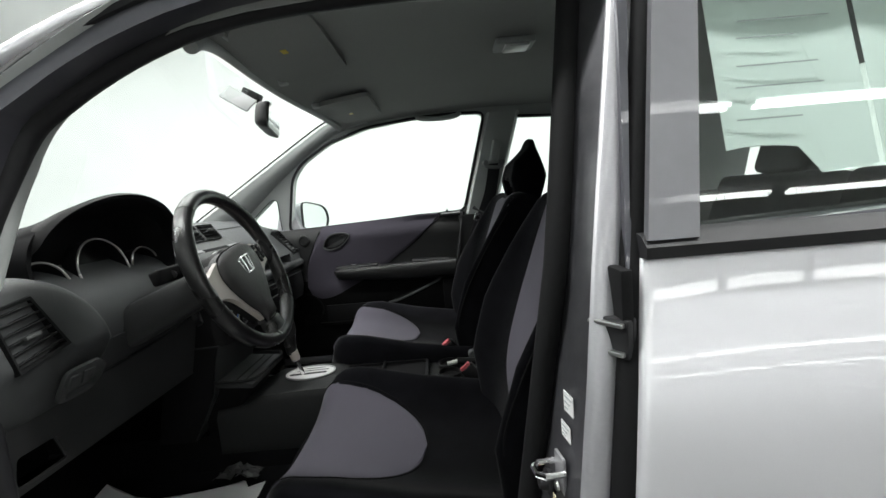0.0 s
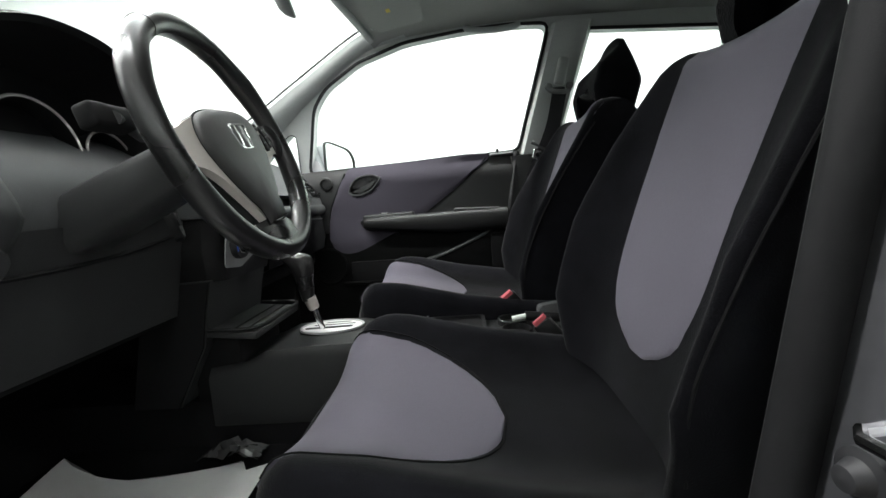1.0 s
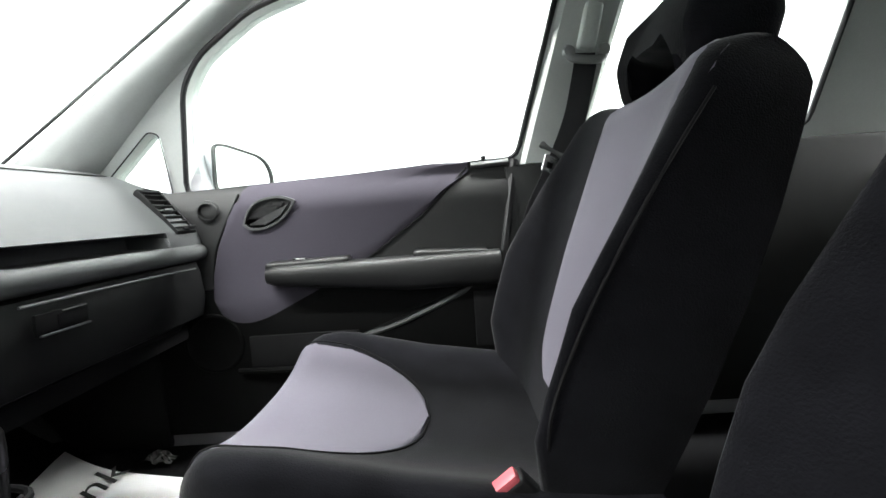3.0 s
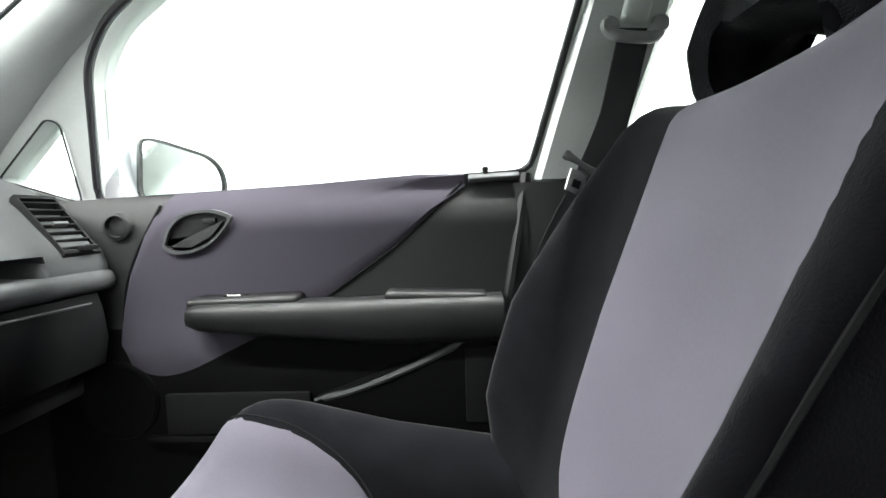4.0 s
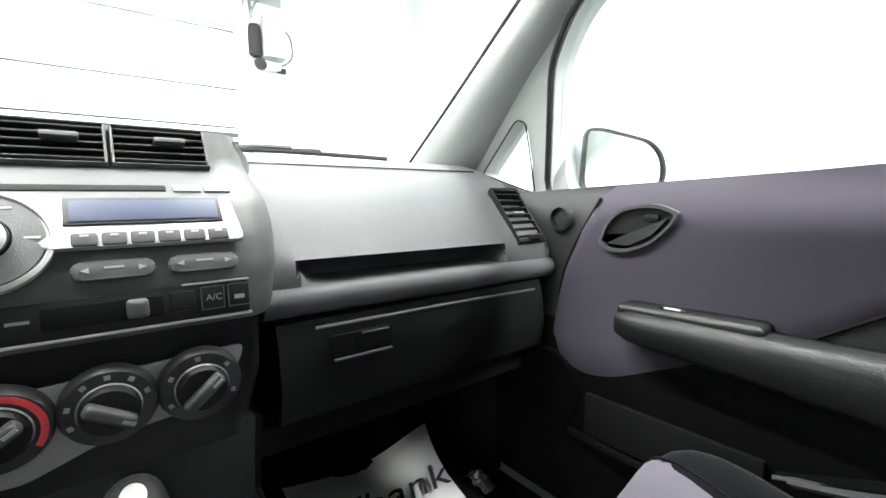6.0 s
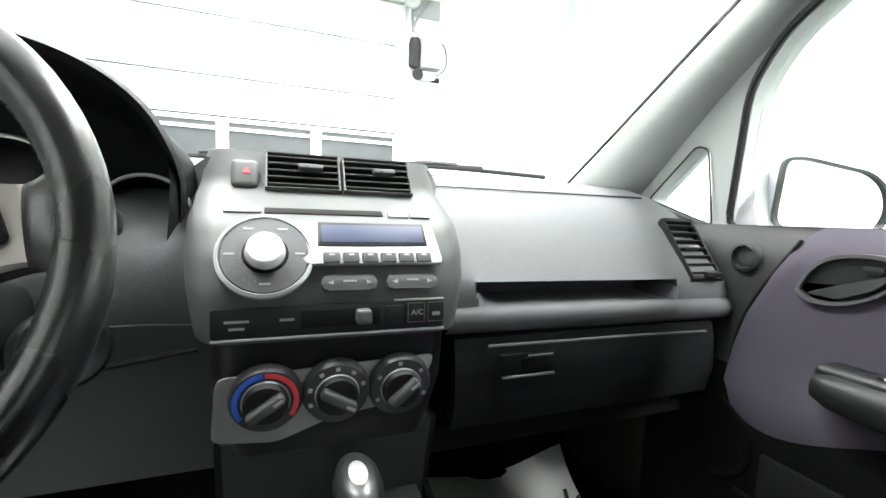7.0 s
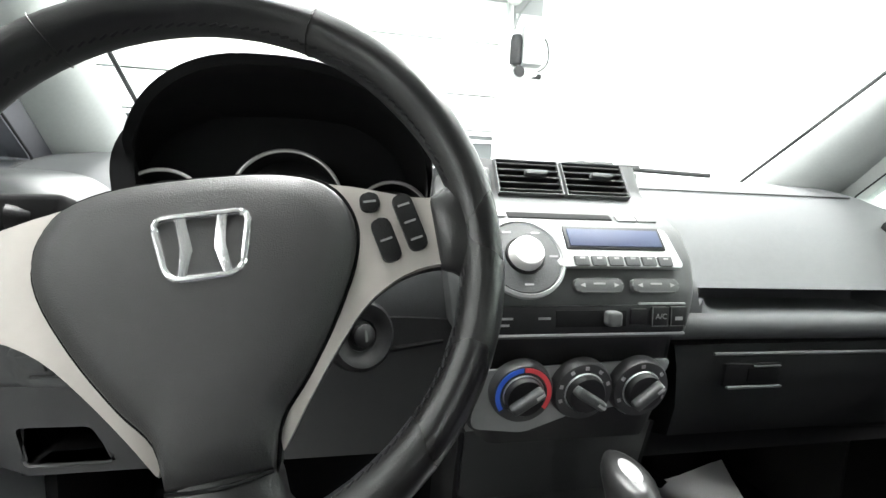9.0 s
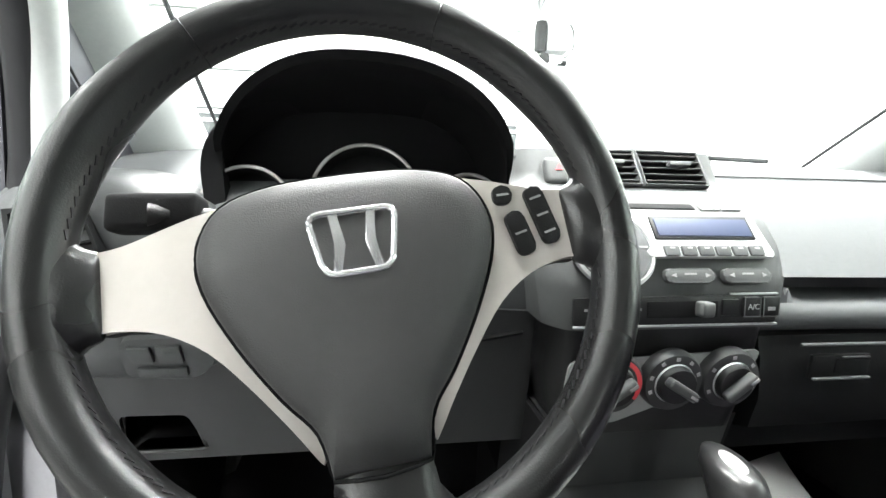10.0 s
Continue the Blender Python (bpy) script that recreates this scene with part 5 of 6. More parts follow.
for k, (y, ang) in enumerate(((1.1765, 35), (1.2465, -32), (1.3160, 42))):
    DM = on_stack(y, 0.8165, 0.002)
    d = part("heater_dial", lathe([(0.0360, 0), (0.0355, 0.008), (0.0330, 0.013), (0.0235, 0.014), (0.0225, 0.011), (0, 0.011)], DM, 40), M_DIAL, low, "dark round heater dial")
    kn = part("dial_knob", lathe([(0.0218, 0.009), (0.0215, 0.020), (0.0200, 0.022), (0, 0.022)], DM, 36), M_BLACK, d, "black turning knob")
    part("grip", obox(DM @ pose(0, 0, 0.026, 0, 0, ang), (0.040, 0.011, 0.012), 0.004, 3), M_POD, d, "grip bar")
    part("pointer", obox(DM @ pose(0.014 * math.cos(radians(ang)), 0.014 * math.sin(radians(ang)), 0.0322, 0, 0, ang), (0.010, 0.003, 0.001), 0), M_PRINT, d)
    part("knob_ring", lathe([(0.0235, 0.013), (0.0225, 0.0155), (0.0215, 0.013)], DM, 40), M_RADIO, d, "thin bright ring")
    if k == 0:
        for a0, a1, m in ((95, 215, M_BLUE), (-35, 92, M_REDMARK)):
            o = [(0.0315 * math.cos(radians(a0 + (a1 - a0) * j / 16)), 0.0315 * math.sin(radians(a0 + (a1 - a0) * j / 16))) for j in range(17)]
            i = [(x * 0.84, y2 * 0.84) for x, y2 in o]
            part("temperature_arc", prism(o + i[::-1], 0.0006, DM @ pose(0, 0, 0.0137)), m, d, "coloured temperature arc")
    else:
        for a in (20, 55, 90, 125, 165, 200) if k == 1 else (-20, 40, 95, 150, 205):
            part("dial_mark", obox(DM @ pose(0.0285 * math.cos(radians(a)), 0.0285 * math.sin(radians(a)), 0.0137, 0, 0, a - 90), (0.0045, 0.0040, 0.0006), 0), M_PRINT, d)

# instrument hood and dials
hood = thing("instrument_cluster", (-0.75, 0.906, 0.98), "black hooded instrument cluster with silver-ringed dials", "instrument cluster")
arc = []
for k in range(33):
    a = math.pi * k / 32
    arc.append((0.906 - 0.178 * math.copysign(abs(math.cos(a)) ** 0.88, math.cos(a)), 1.028 + 0.130 * math.sin(a) ** 0.93))
arc = [(0.733, 0.955), (0.730, 0.99)] + arc + [(1.082, 0.99), (1.079, 0.955)]
rings = []
for x, f, dz in ((-0.700, 0.955, -0.006), (-0.690, 0.985, -0.002), (-0.700, 1.0, 0.0), (-0.74, 0.95, -0.008), (-0.80, 0.83, -0.020), (-0.90, 0.64, -0.040), (-1.00, 0.46, -0.052), (-1.08, 0.32, -0.062)):
    rings.append([V((x + (0.018 * max(0.0, (z - 1.03) / 0.13) - 0.045 * max(0.0, (0.86 - y) / 0.13) ** 1.5) * lerp(x, [-0.80, -0.70], [0, 1]) + 0.10 * min(0.4, max(0.0, (0.3 - (z - 1.03) / 0.135))) * -1 * (1 if x > -0.75 else 0), 0.906 + (y - 0.906) * f * lerp(x, [-1.0, -0.86, -0.78, -0.70], [1.12, 1.24, 1.22, 1.0] if y < 0.906 else [1.0, 1.04, 1.05, 1.0]), 1.03 + (z - 1.03) * f + dz)) for y, z in arc])
inner = [[V((-0.706 + 0.018 * max(0.0, (z - 1.03) / 0.13) - 0.045 * max(0.0, (0.86 - y) / 0.13) ** 1.5, 0.906 + (y - 0.906) * 0.945, 1.03 + (z - 1.03) * 0.93)) for y, z in arc], [V((-0.74, 0.906 + (y - 0.906) * (1.06 if y < 0.906 else 0.99), 1.03 + (z - 1.03) * 0.84)) for y, z in arc], [V((-0.80, 0.906 + (y - 0.906) * (1.18 if y < 0.906 else 1.02), 1.03 + (z - 1.03) * 0.64)) for y, z in arc]]
part("hood_lining", loft(inner[::-1] + rings[:1], closed=False), M_MATBLACK, hood, "matt black lining")
part("hood", loft(rings, closed=False), M_HOOD, hood, "black grained arched hood")
part("cluster_face", prism([(0.906 + (y - 0.906) * (1.16 if y < 0.906 else 1.0), 1.03 + (z - 1.03) * 0.64) for y, z in arc], 0.012, frame_of((0, 1, 0), (1, 0, 0), (-0.812, 0, 0))), M_MATBLACK, hood, "black cluster face")
part("cluster_floor", loft([[V((-0.712, y, 0.962)), V((-0.80, y, 0.975)), V((-0.80, y, 0.95)), V((-0.712, y, 0.94))] for y in (0.70, 0.90, 1.085)]), M_MATBLACK, hood, "black shelf below the dials")
for y, z, r in ((0.762, 0.976, 0.056), (0.906, 0.994, 0.069), (1.038, 0.979, 0.050)):
    GM = frame_of((0, 1, 0), (0.97, 0, 0.2), (-0.785, y, z))
    g = part("gauge_cup", lathe([(r - 0.006, 0), (r, 0), (r + 0.001, 0.030), (r - 0.003, 0.031), (r - 0.006, 0.001), (0, 0.001)], GM, 56), M_MATBLACK, hood, "black gauge cup")
    part("gauge_ring", tube([GM @ V(((r - 0.001) * math.cos(math.pi * k / 28), (r - 0.001) * math.sin(math.pi * k / 28), 0.032)) for k in range(56)], 0.0024, 8, closed=True), M_RING, g, "silver gauge ring")
    part("gauge_face", lathe([(0, 0.002), (r - 0.006, 0.002), (r - 0.003, 0)], GM, 40), M_BLACK, g, "black gauge face")

# driver's lower panel with open pocket, drink holder and column
HOLE = round_poly([(0.618, 0.686), (0.712, 0.686), (0.694, 0.738), (0.618, 0.740)], 0.008, 3)
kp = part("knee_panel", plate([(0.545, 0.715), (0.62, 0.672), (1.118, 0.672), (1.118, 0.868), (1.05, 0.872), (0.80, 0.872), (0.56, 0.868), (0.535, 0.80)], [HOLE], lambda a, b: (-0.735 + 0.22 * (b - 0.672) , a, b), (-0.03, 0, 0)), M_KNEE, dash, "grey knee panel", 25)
part("pocket_box", loft([[V((-0.735, a, b)) for a, b in HOLE], [V((-0.83, a, b)) for a, b in HOLE], [V((-0.831, 0.66, 0.712)) + V((0, a - 0.66, b - 0.712)) * 0.02 for a, b in HOLE]], caps=False), M_MATBLACK, kp, "dark open pocket")
part("pocket_sill", tube([(-0.731, a, b) for a, b in HOLE], 0.0028, 6, closed=True), M_KNEE, kp)
part("panel_fold", tube(smooth_line([(-0.70, 0.56, 0.84), (-0.702, 0.75, 0.815), (-0.700, 0.95, 0.82), (-0.70, 1.10, 0.84)]), 0.004, 6), M_DASHLOW, kp)
part("under_cover", rbox(-1.22, -0.76, CY - 0.66, CY - 0.13, 0.655, 0.675, 0.005), M_MATBLACK, dash, "black under-dash cover")
col = thing("steering_column", (-0.62, 0.905, 0.90), "dark grey plastic steering column shroud with stalks", "steering column")
CA = V((-0.92, 0, -0.39))
c0 = V((-0.515, 0.905, 0.955))
part("shroud", loft([[c0 + CA * d + V((0, w * math.copysign(abs(math.cos(a)) ** 0.55, math.cos(a)), h * math.copysign(abs(math.sin(a)) ** 0.55, math.sin(a)))) for a in [2 * math.pi * j / 20 for j in range(20)]] for d, w, h in ((0.0, 0.036, 0.032), (0.012, 0.046, 0.040), (0.10, 0.050, 0.044), (0.17, 0.052, 0.046), (0.27, 0.056, 0.050))]), M_KNEE, col, "grey column shroud")
ig = part("ignition_lock", lathe([(0.038, 0), (0.037, 0.010), (0.033, 0.014), (0.026, 0.013), (0.022, 0.009), (0.017, 0.008), (0.016, 0.004), (0, 0.004)], frame_of((-0.5, 0.8, 0), (0.84, 0.46, 0.22), (-0.640, 0.998, 0.868)), 32), M_BLACK, col, "ignition lock ring")
part("key_barrel", lathe([(0.012, 0.004), (0.012, 0.014), (0.009, 0.016), (0, 0.016)], frame_of((-0.5, 0.8, 0), (0.84, 0.46, 0.22), (-0.640, 0.998, 0.868)), 24), M_BLACK, ig, "black key barrel")
part("key_slot", obox(frame_of((-0.5, 0.8, 0), (0.84, 0.46, 0.22), (-0.6262, 1.0055, 0.8716)), (0.003, 0.012, 0.001), 0), M_STACK, ig)
for sgn in (-1, 1):
    y0 = 0.905 + sgn * 0.05
    s = part("stalk", tube(smooth_line([(-0.56, y0, 0.985), (-0.540, y0 + sgn * 0.05, 0.990), (-0.525, y0 + sgn * 0.09, 0.993)], 4), [0.007] * 5 + [0.008] * 3 + [0.009], 10), M_BLACK, col, "black control stalk")
    part("stalk_tip", obox(frame_of((0.15, sgn, 0.02), (1, 0, 0.3), (-0.535, y0 + sgn * (0.088 if sgn < 0 else 0.105), 0.993)), (0.062 if sgn < 0 else 0.034, 0.028 if sgn < 0 else 0.019, 0.024 if sgn < 0 else 0.018), 0.006, 3), M_MATBLACK, s, "square stalk switch")
    for j in range(2 if sgn < 0 else 0):
        part("stalk_mark", obox(frame_of((0.15, sgn, 0.02), (1, 0, 0.3), (-0.5255, y0 + sgn * (0.074 + 0.014 * j), 0.996 - 0.003 * j)), (0.006, 0.0035, 0.001), 0), M_STACK, s)

# ---- steering wheel ----
wheel = thing("steering_wheel", (-0.462, 0.910, 0.977), "leather-wrapped three-spoke steering wheel, turned slightly", "steering wheel")
TW = radians(20)
WU, WV, WN = V((0, 1, 0)), V((-math.sin(TW), 0, math.cos(TW))), V((math.cos(TW), 0, math.sin(TW)))
WC = V((-0.462, 0.910, 0.977))
WM = Matrix(((WU.x, WV.x, WN.x, WC.x), (WU.y, WV.y, WN.y, WC.y), (WU.z, WV.z, WN.z, WC.z), (0, 0, 0, 1))) @ pose(0, 0, 0, 0, 0, 9) @ Matrix.Scale(1.0, 4)
rim = []


def grip_of(a):
    """How much fuller the rim is at an angle: thumb rests above the spokes, slimmer at them."""
    return 1 + 0.10 * sum(math.exp(-((math.degrees(a) - c + 180) % 360 - 180) ** 2 / 120) for c in (35, 145)) - 0.05 * sum(math.exp(-((math.degrees(a) - c + 180) % 360 - 180) ** 2 / 200) for c in (0, 180))


for k in range(72):
    a = 2 * math.pi * k / 72
    grip = grip_of(a)
    c = V((0.1695 * math.cos(a), 0.1695 * math.sin(a), 0))
    e = V((math.cos(a), math.sin(a), 0))
    rim.append([WM @ (c + e * 0.0150 * grip * math.cos(b) + V((0, 0, 0.0170 * grip * math.sin(b)))) for b in [2 * math.pi * j / 18 for j in range(18)]])
rimo = part("rim", loft(rim, wrap=True), M_LEATHER, wheel, "black worn leather rim")
st = bmesh.new()
for k in range(150):
    deg = 360 * k / 150
    if any(abs((deg - c + 180) % 360 - 180) < w for c, w in ((0, 12), (180, 12), (270, 14))):
        continue
    a = radians(deg)
    r, z = 0.1695 - 0.0151 * grip_of(a) * 0.948, 0.0171 * grip_of(a) * 0.318
    m = WM @ Matrix.Translation((r * math.cos(a), r * math.sin(a), z)) @ pose(0, 0, 0, 0, 0, deg) @ pose(0, 0, 0, 0, -71, 0) @ pose(0, 0, 0, 0, 0, 112)
    obox(m, (0.0056, 0.0014, 0.0010), 0, 1, st)
tagged(part("stitching", st, M_RUBBER, rimo, "black stitching"), kind="stuff")
for deg in (62, 118):
    a = radians(deg)
    part("rim_seam", tube([WM @ (V((0.1695 * math.cos(a), 0.1695 * math.sin(a), 0)) + V((math.cos(a), math.sin(a), 0)) * 0.0157 * math.cos(b) + V((0, 0, 0.0178 * math.sin(b)))) for b in [2 * math.pi * j / 16 for j in range(16)]], 0.0005, 6, closed=True), M_BLACK, rimo)
half = [(0.0, 0.050), (0.043, 0.048), (0.074, 0.038), (0.088, 0.016), (0.087, -0.010), (0.071, -0.045), (0.050, -0.078), (0.033, -0.100), (0.0275, -0.126)]
hubo = [(p.x, p.y) for p in smooth_line([(*p, 0) for p in half], 4)]
hubo = hubo + [(-x, y) for x, y in hubo[::-1][:-1]]
hub_rings = []
for f, h in ((1.0, -0.022), (1.0, -0.004), (0.985, 0.002), (0.955, 0.006), (0.80, 0.010), (0.5, 0.0125), (0.2, 0.0135)):
    hub_rings.append([WM @ V((x * f, -0.02 + (y + 0.02) * f, h)) for x, y in hubo])
part("cover_gap", tube([WM @ V((x * 1.005, -0.02 + (y + 0.02) * 1.005, -0.003)) for x, y in hubo], 0.0018, 6, closed=True), M_MATBLACK, wheel, "dark gap round the cover")
hub = part("airbag_cover", loft(hub_rings), M_HUB, wheel, "charcoal airbag cover", 60)
for sg in (-1, 1):
    sp = [(p.x, p.y) for p in smooth_line([(*p, 0) for p in ((0.148, 0.021), (0.128, 0.0235), (0.104, 0.031), (0.082, 0.037), (0.066, 0.037), (0.068, 0.0), (0.060, -0.05), (0.044, -0.080), (0.033, -0.100), (0.0315, -0.116), (0.035, -0.113), (0.047, -0.095), (0.067, -0.068), (0.087, -0.045), (0.109, -0.0305), (0.132, -0.0245), (0.148, -0.025))], 3)]
    sp = [(x * sg, y) for x, y in sp]
    s = part("spoke", prism(sp if sg > 0 else sp[::-1], 0.012, WM @ pose(0, 0, -0.014), 0.003, 3), M_SILVER, wheel, "champagne silver spoke trim")
    part("spoke_back", prism([(x * 1.0, y) for x, y in (sp if sg > 0 else sp[::-1])], 0.014, WM @ pose(0, 0, -0.030), 0), M_BLACK, wheel)
    part("spoke_wrap", loft([[WM @ V((sg * x, -0.003 + hy * math.cos(a), -0.004 + hz * math.sin(a))) for a in [2 * math.pi * k / 16 for k in range(16)]] for x, hy, hz in ((0.1400, 0.0238, 0.0035), (0.1415, 0.0258, 0.0075), (0.148, 0.0285, 0.0115), (0.157, 0.036, 0.0145), (0.168, 0.052, 0.0135))]), M_LEATHER, wheel, "leather spoke root", 70)
    if sg > 0:
        for cx, cy2, w, h, rot in ((0.100, 0.0225, 0.013, 0.013, 0), (0.107, -0.004, 0.013, 0.030, 12), (0.124, 0.006, 0.013, 0.040, 12)):
            bt = part("wheel_key", prism(pill(0, 0, w, h), 0.004, WM @ pose(cx, cy2, -0.002, 0, 0, rot), 0.0015), M_BLACK, s, "black control key")
            for dy in ([0] if h < 0.02 else [-h * 0.3, 0, h * 0.3] if h > 0.035 else [0]):
                part("key_mark", obox(WM @ pose(cx, cy2, -0.002, 0, 0, rot) @ pose(0, dy, 0.0042), (0.008, 0.0014, 0.0004), 0), M_PRINT, bt)
part("lower_spoke", loft([[WM @ V((x * w, y, z)) for x, z in ((-1, -0.02), (-1, 0.000), (-0.6, h), (0.6, h), (1, 0.000), (1, -0.02))] for y, w, h in ((-0.110, 0.026, 0.000), (-0.124, 0.0270, 0.003), (-0.130, 0.0285, 0.008), (-0.144, 0.030, 0.010), (-0.155, 0.038, 0.010), (-0.164, 0.056, 0.008))]), M_LEATHER, wheel, "leather lower spoke", 60)
part("spoke_seam", tube([WM @ V((x, -0.1240 - 0.003 * math.cos(x * 50), 0.0065 - 4 * x * x)) for x in (-0.027, -0.015, 0, 0.015, 0.027)], 0.0012, 6), M_MATBLACK, wheel)
for k, w in enumerate((0.014, 0.018, 0.010)):
    part("embossed_bar", obox(WM @ pose(0.002, -0.088 - 0.0045 * k, 0.0098 - 0.0009 * k), (w, 0.0016, 0.0008), 0), M_BLACK, hub)
part("boss", lathe([(0.05, -0.07), (0.055, -0.02), (0.05, -0.015), (0, -0.015)], WM, 28), M_BLACK, wheel, "black wheel boss")
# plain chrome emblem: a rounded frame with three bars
EM = WM @ pose(0.003, 0.004, 0.0105)
eo = round_poly([(-0.0205, -0.0195), (0.0205, -0.0195), (0.0275, 0.019), (-0.0275, 0.019)], 0.0085, 6)
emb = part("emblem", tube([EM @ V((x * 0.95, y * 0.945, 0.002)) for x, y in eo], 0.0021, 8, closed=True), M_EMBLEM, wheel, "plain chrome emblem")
for sg in (-1, 1):
    part("emblem_bar", prism([(sg * 0.0085, 0.0175), (sg * 0.0145, 0.0175), (sg * 0.0110, -0.0005), (sg * 0.0150, -0.0175), (sg * 0.0095, -0.0175), (sg * 0.0055, -0.002)][::sg], 0.0036, EM, 0.001), M_EMBLEM, emb)



# ---- seats ----
def cushion_h(x, y, flank_up=0.0):
    """Height of the seat cushion's top at x (rear is +) and y (from its middle)."""
    base = lerp(x, [-0.44, -0.40, -0.30, -0.15, 0.0, 0.12], [0.628, 0.640, 0.628, 0.592, 0.568, 0.560])
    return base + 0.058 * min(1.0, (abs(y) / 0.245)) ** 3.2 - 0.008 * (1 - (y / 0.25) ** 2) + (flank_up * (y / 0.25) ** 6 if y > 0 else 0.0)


def edge_drop(d, r):
    if d >= r:
        return 0.0
    d = max(d, 0.0)
    return r - math.sqrt(max(0.0, r * r - (r - d) ** 2))


def front_seat(loc, buckle_side, label, drop=0.0, bolster=(0.066, 0.100, 0.100, 0.066, 0.020), flank=0.126, reach=0.156, inner_up=0.0, crown=0.014):
    seat = thing("front_seat", (0, 0, 0.38), label, "car seat", "front seats")
    x0, x1, hw = -0.425, 0.13, 0.255
    rows = []
    nx, ny = 30, 30
    for i in range(nx + 1):
        x = x0 + (x1 - x0) * i / nx
        ring = []
        corner = 0.035 * max(0, 1 - (x - x0) / 0.10) ** 2
        w = hw - corner
        for j in range(ny + 1):
            y = -w + 2 * w * j / ny
            # crowd the grid towards the edges
            y = w * math.sin(math.pi / 2 * (2 * j / ny - 1))
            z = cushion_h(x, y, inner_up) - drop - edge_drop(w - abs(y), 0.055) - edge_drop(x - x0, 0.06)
            ring.append(V((x, y, z)))
        bot = 0.44
        ring += [V((x + (0.02 if i == 0 else 0), w * 0.99, 0.50)), V((x + (0.04 if i == 0 else 0), w * 0.93, bot)), V((x + (0.04 if i == 0 else 0), -w * 0.93, bot)), V((x + (0.02 if i == 0 else 0), -w * 0.99, 0.50))]
        rows.append(ring)
    cush = part("cushion", loft(rows), M_VELOUR, seat, "black velour cushion", 50)
    rows = []
    for i in range(29):
        s = i / 28
        x = -0.418 + 0.278 * s
        w = 0.196 * max(0.0, 1 - s ** 2.6) ** (1 / 2.2) if s > 0 else 0.196
        w = max(w, 0.004)
        ring = []
        for j in range(25):
            y = w * (-1 + j / 12)
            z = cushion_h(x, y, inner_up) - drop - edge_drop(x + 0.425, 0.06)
            q = 1 - (abs(-1 + j / 12)) ** 8
            ring.append(V((x - 0.002 * (s < 0.1), y, z + 0.0045 * q - 0.001)))
        ring += [p - V((0, 0, 0.012)) for p in ring[::-1]]
        rows.append(ring)
    part("cushion_insert", loft(rows), M_INSERT, cush, "mauve-grey knitted insert", 60)
    # piping round the insert
    pip = []
    for i in range(61):
        s = abs(i / 30 - 1)
        s = 1 - s
        x = -0.415 + 0.278 * s
        w = 0.198 * max(0.0, 1 - s ** 2.6) ** (1 / 2.2)
        y = w if i > 30 else -w
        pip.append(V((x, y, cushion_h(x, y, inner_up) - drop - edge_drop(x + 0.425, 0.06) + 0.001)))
    part("piping", tube(pip, 0.0012, 6), M_MATBLACK, cush)
    part("front_seam", tube([V((-0.428 + 0.03 * (abs(t) ** 4), 0.235 * t, 0.555 - 0.01 * abs(t))) for t in [k / 10 - 1 for k in range(21)]], 0.0025, 6), M_MATBLACK, cush)
    # backrest along a leaning axis
    LE = radians(18.4)
    A, N = V((math.sin(LE), 0, math.cos(LE))), V((-math.cos(LE), 0, math.sin(LE)))
    B0 = V((0.050, 0, 0.545))

    def half_w(h):
        return lerp(h, [0, 0.06, 0.18, 0.30, 0.40, 0.48, 0.53, 0.57], [0.215, 0.240, 0.254, 0.256, 0.250, 0.238, 0.228, 0.208])

    def front_d(h, y):
        w = half_w(h)
        t = min(1.0, abs(y) / w)
        bol = lerp(h, [0, 0.1, 0.25, 0.42, 0.57], bolster)
        return 0.020 + bol * t ** 4.5 - edge_drop(w - abs(y), 0.038) + lerp(h, [0, 0.12, 0.3, 0.57], [-0.01, 0.006, 0.008, 0.0])

    def crest(h, y):
        return h - 0.020 * lerp(h, [0.36, 0.50, 0.575], [0, 0.6, 1]) * (1 - min(1.0, abs(y) / 0.175) ** 2)

    rows = []
    hs = [0.0, 0.03, 0.06, 0.10, 0.15, 0.20, 0.25, 0.30, 0.35, 0.40, 0.44, 0.48, 0.51, 0.535, 0.555, 0.568, 0.575]
    for h in hs:
        w = half_w(h)
        top = edge_drop(0.577 - h, 0.045)
        ring = []
        for j in range(31):
            y = w * math.sin(math.pi / 2 * (j / 15 - 1))
            ring.append(B0 + A * crest(h, y) + N * (front_d(h, y) - top) + V((0, y, 0)))
        for j in range(9):
            y = w * 0.97 * (1 - j / 4)
            ring.append(B0 + A * crest(h, y) - N * (0.085 + 0.03 * h / 0.57 - top - 0.03 * abs(1 - j / 4) ** 3) + V((0, y, 0)))
        rows.append(ring)
    back = part("backrest", loft(rows), M_VELOUR, seat, "black velour backrest", 55)
    rows = []
    for i in range(33):
        s = i / 32
        h = 0.085 + 0.482 * s
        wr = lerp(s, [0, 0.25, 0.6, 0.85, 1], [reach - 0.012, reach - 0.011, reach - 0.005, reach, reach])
        wl = lerp(s, [0, 0.25, 0.6, 0.85, 1], [flank, flank, flank + crown * 0.4, flank + crown * 0.8, flank + crown])
        if s < 0.30:
            f = max(0.03, 1 - (1 - s / 0.30) ** 2.4) ** (1 / 2.2)
            wr, wl = wr * f, wl * f
        wr, wl = min(wr, half_w(h) * 0.97), min(wl, half_w(h) * 0.985)
        top = edge_drop(0.577 - h, 0.045)
        ring = []
        for j in range(21):
            t = -1 + j / 10
            yy = t * (wr if t > 0 else wl)
            ring.append(B0 + A * crest(h, yy) + N * (front_d(h, yy) - top + 0.0045 * (1 - abs(t) ** 8) - 0.001) + V((0, yy, 0)))
        ring += [p - N * 0.012 for p in ring[::-1]]
        rows.append(ring)
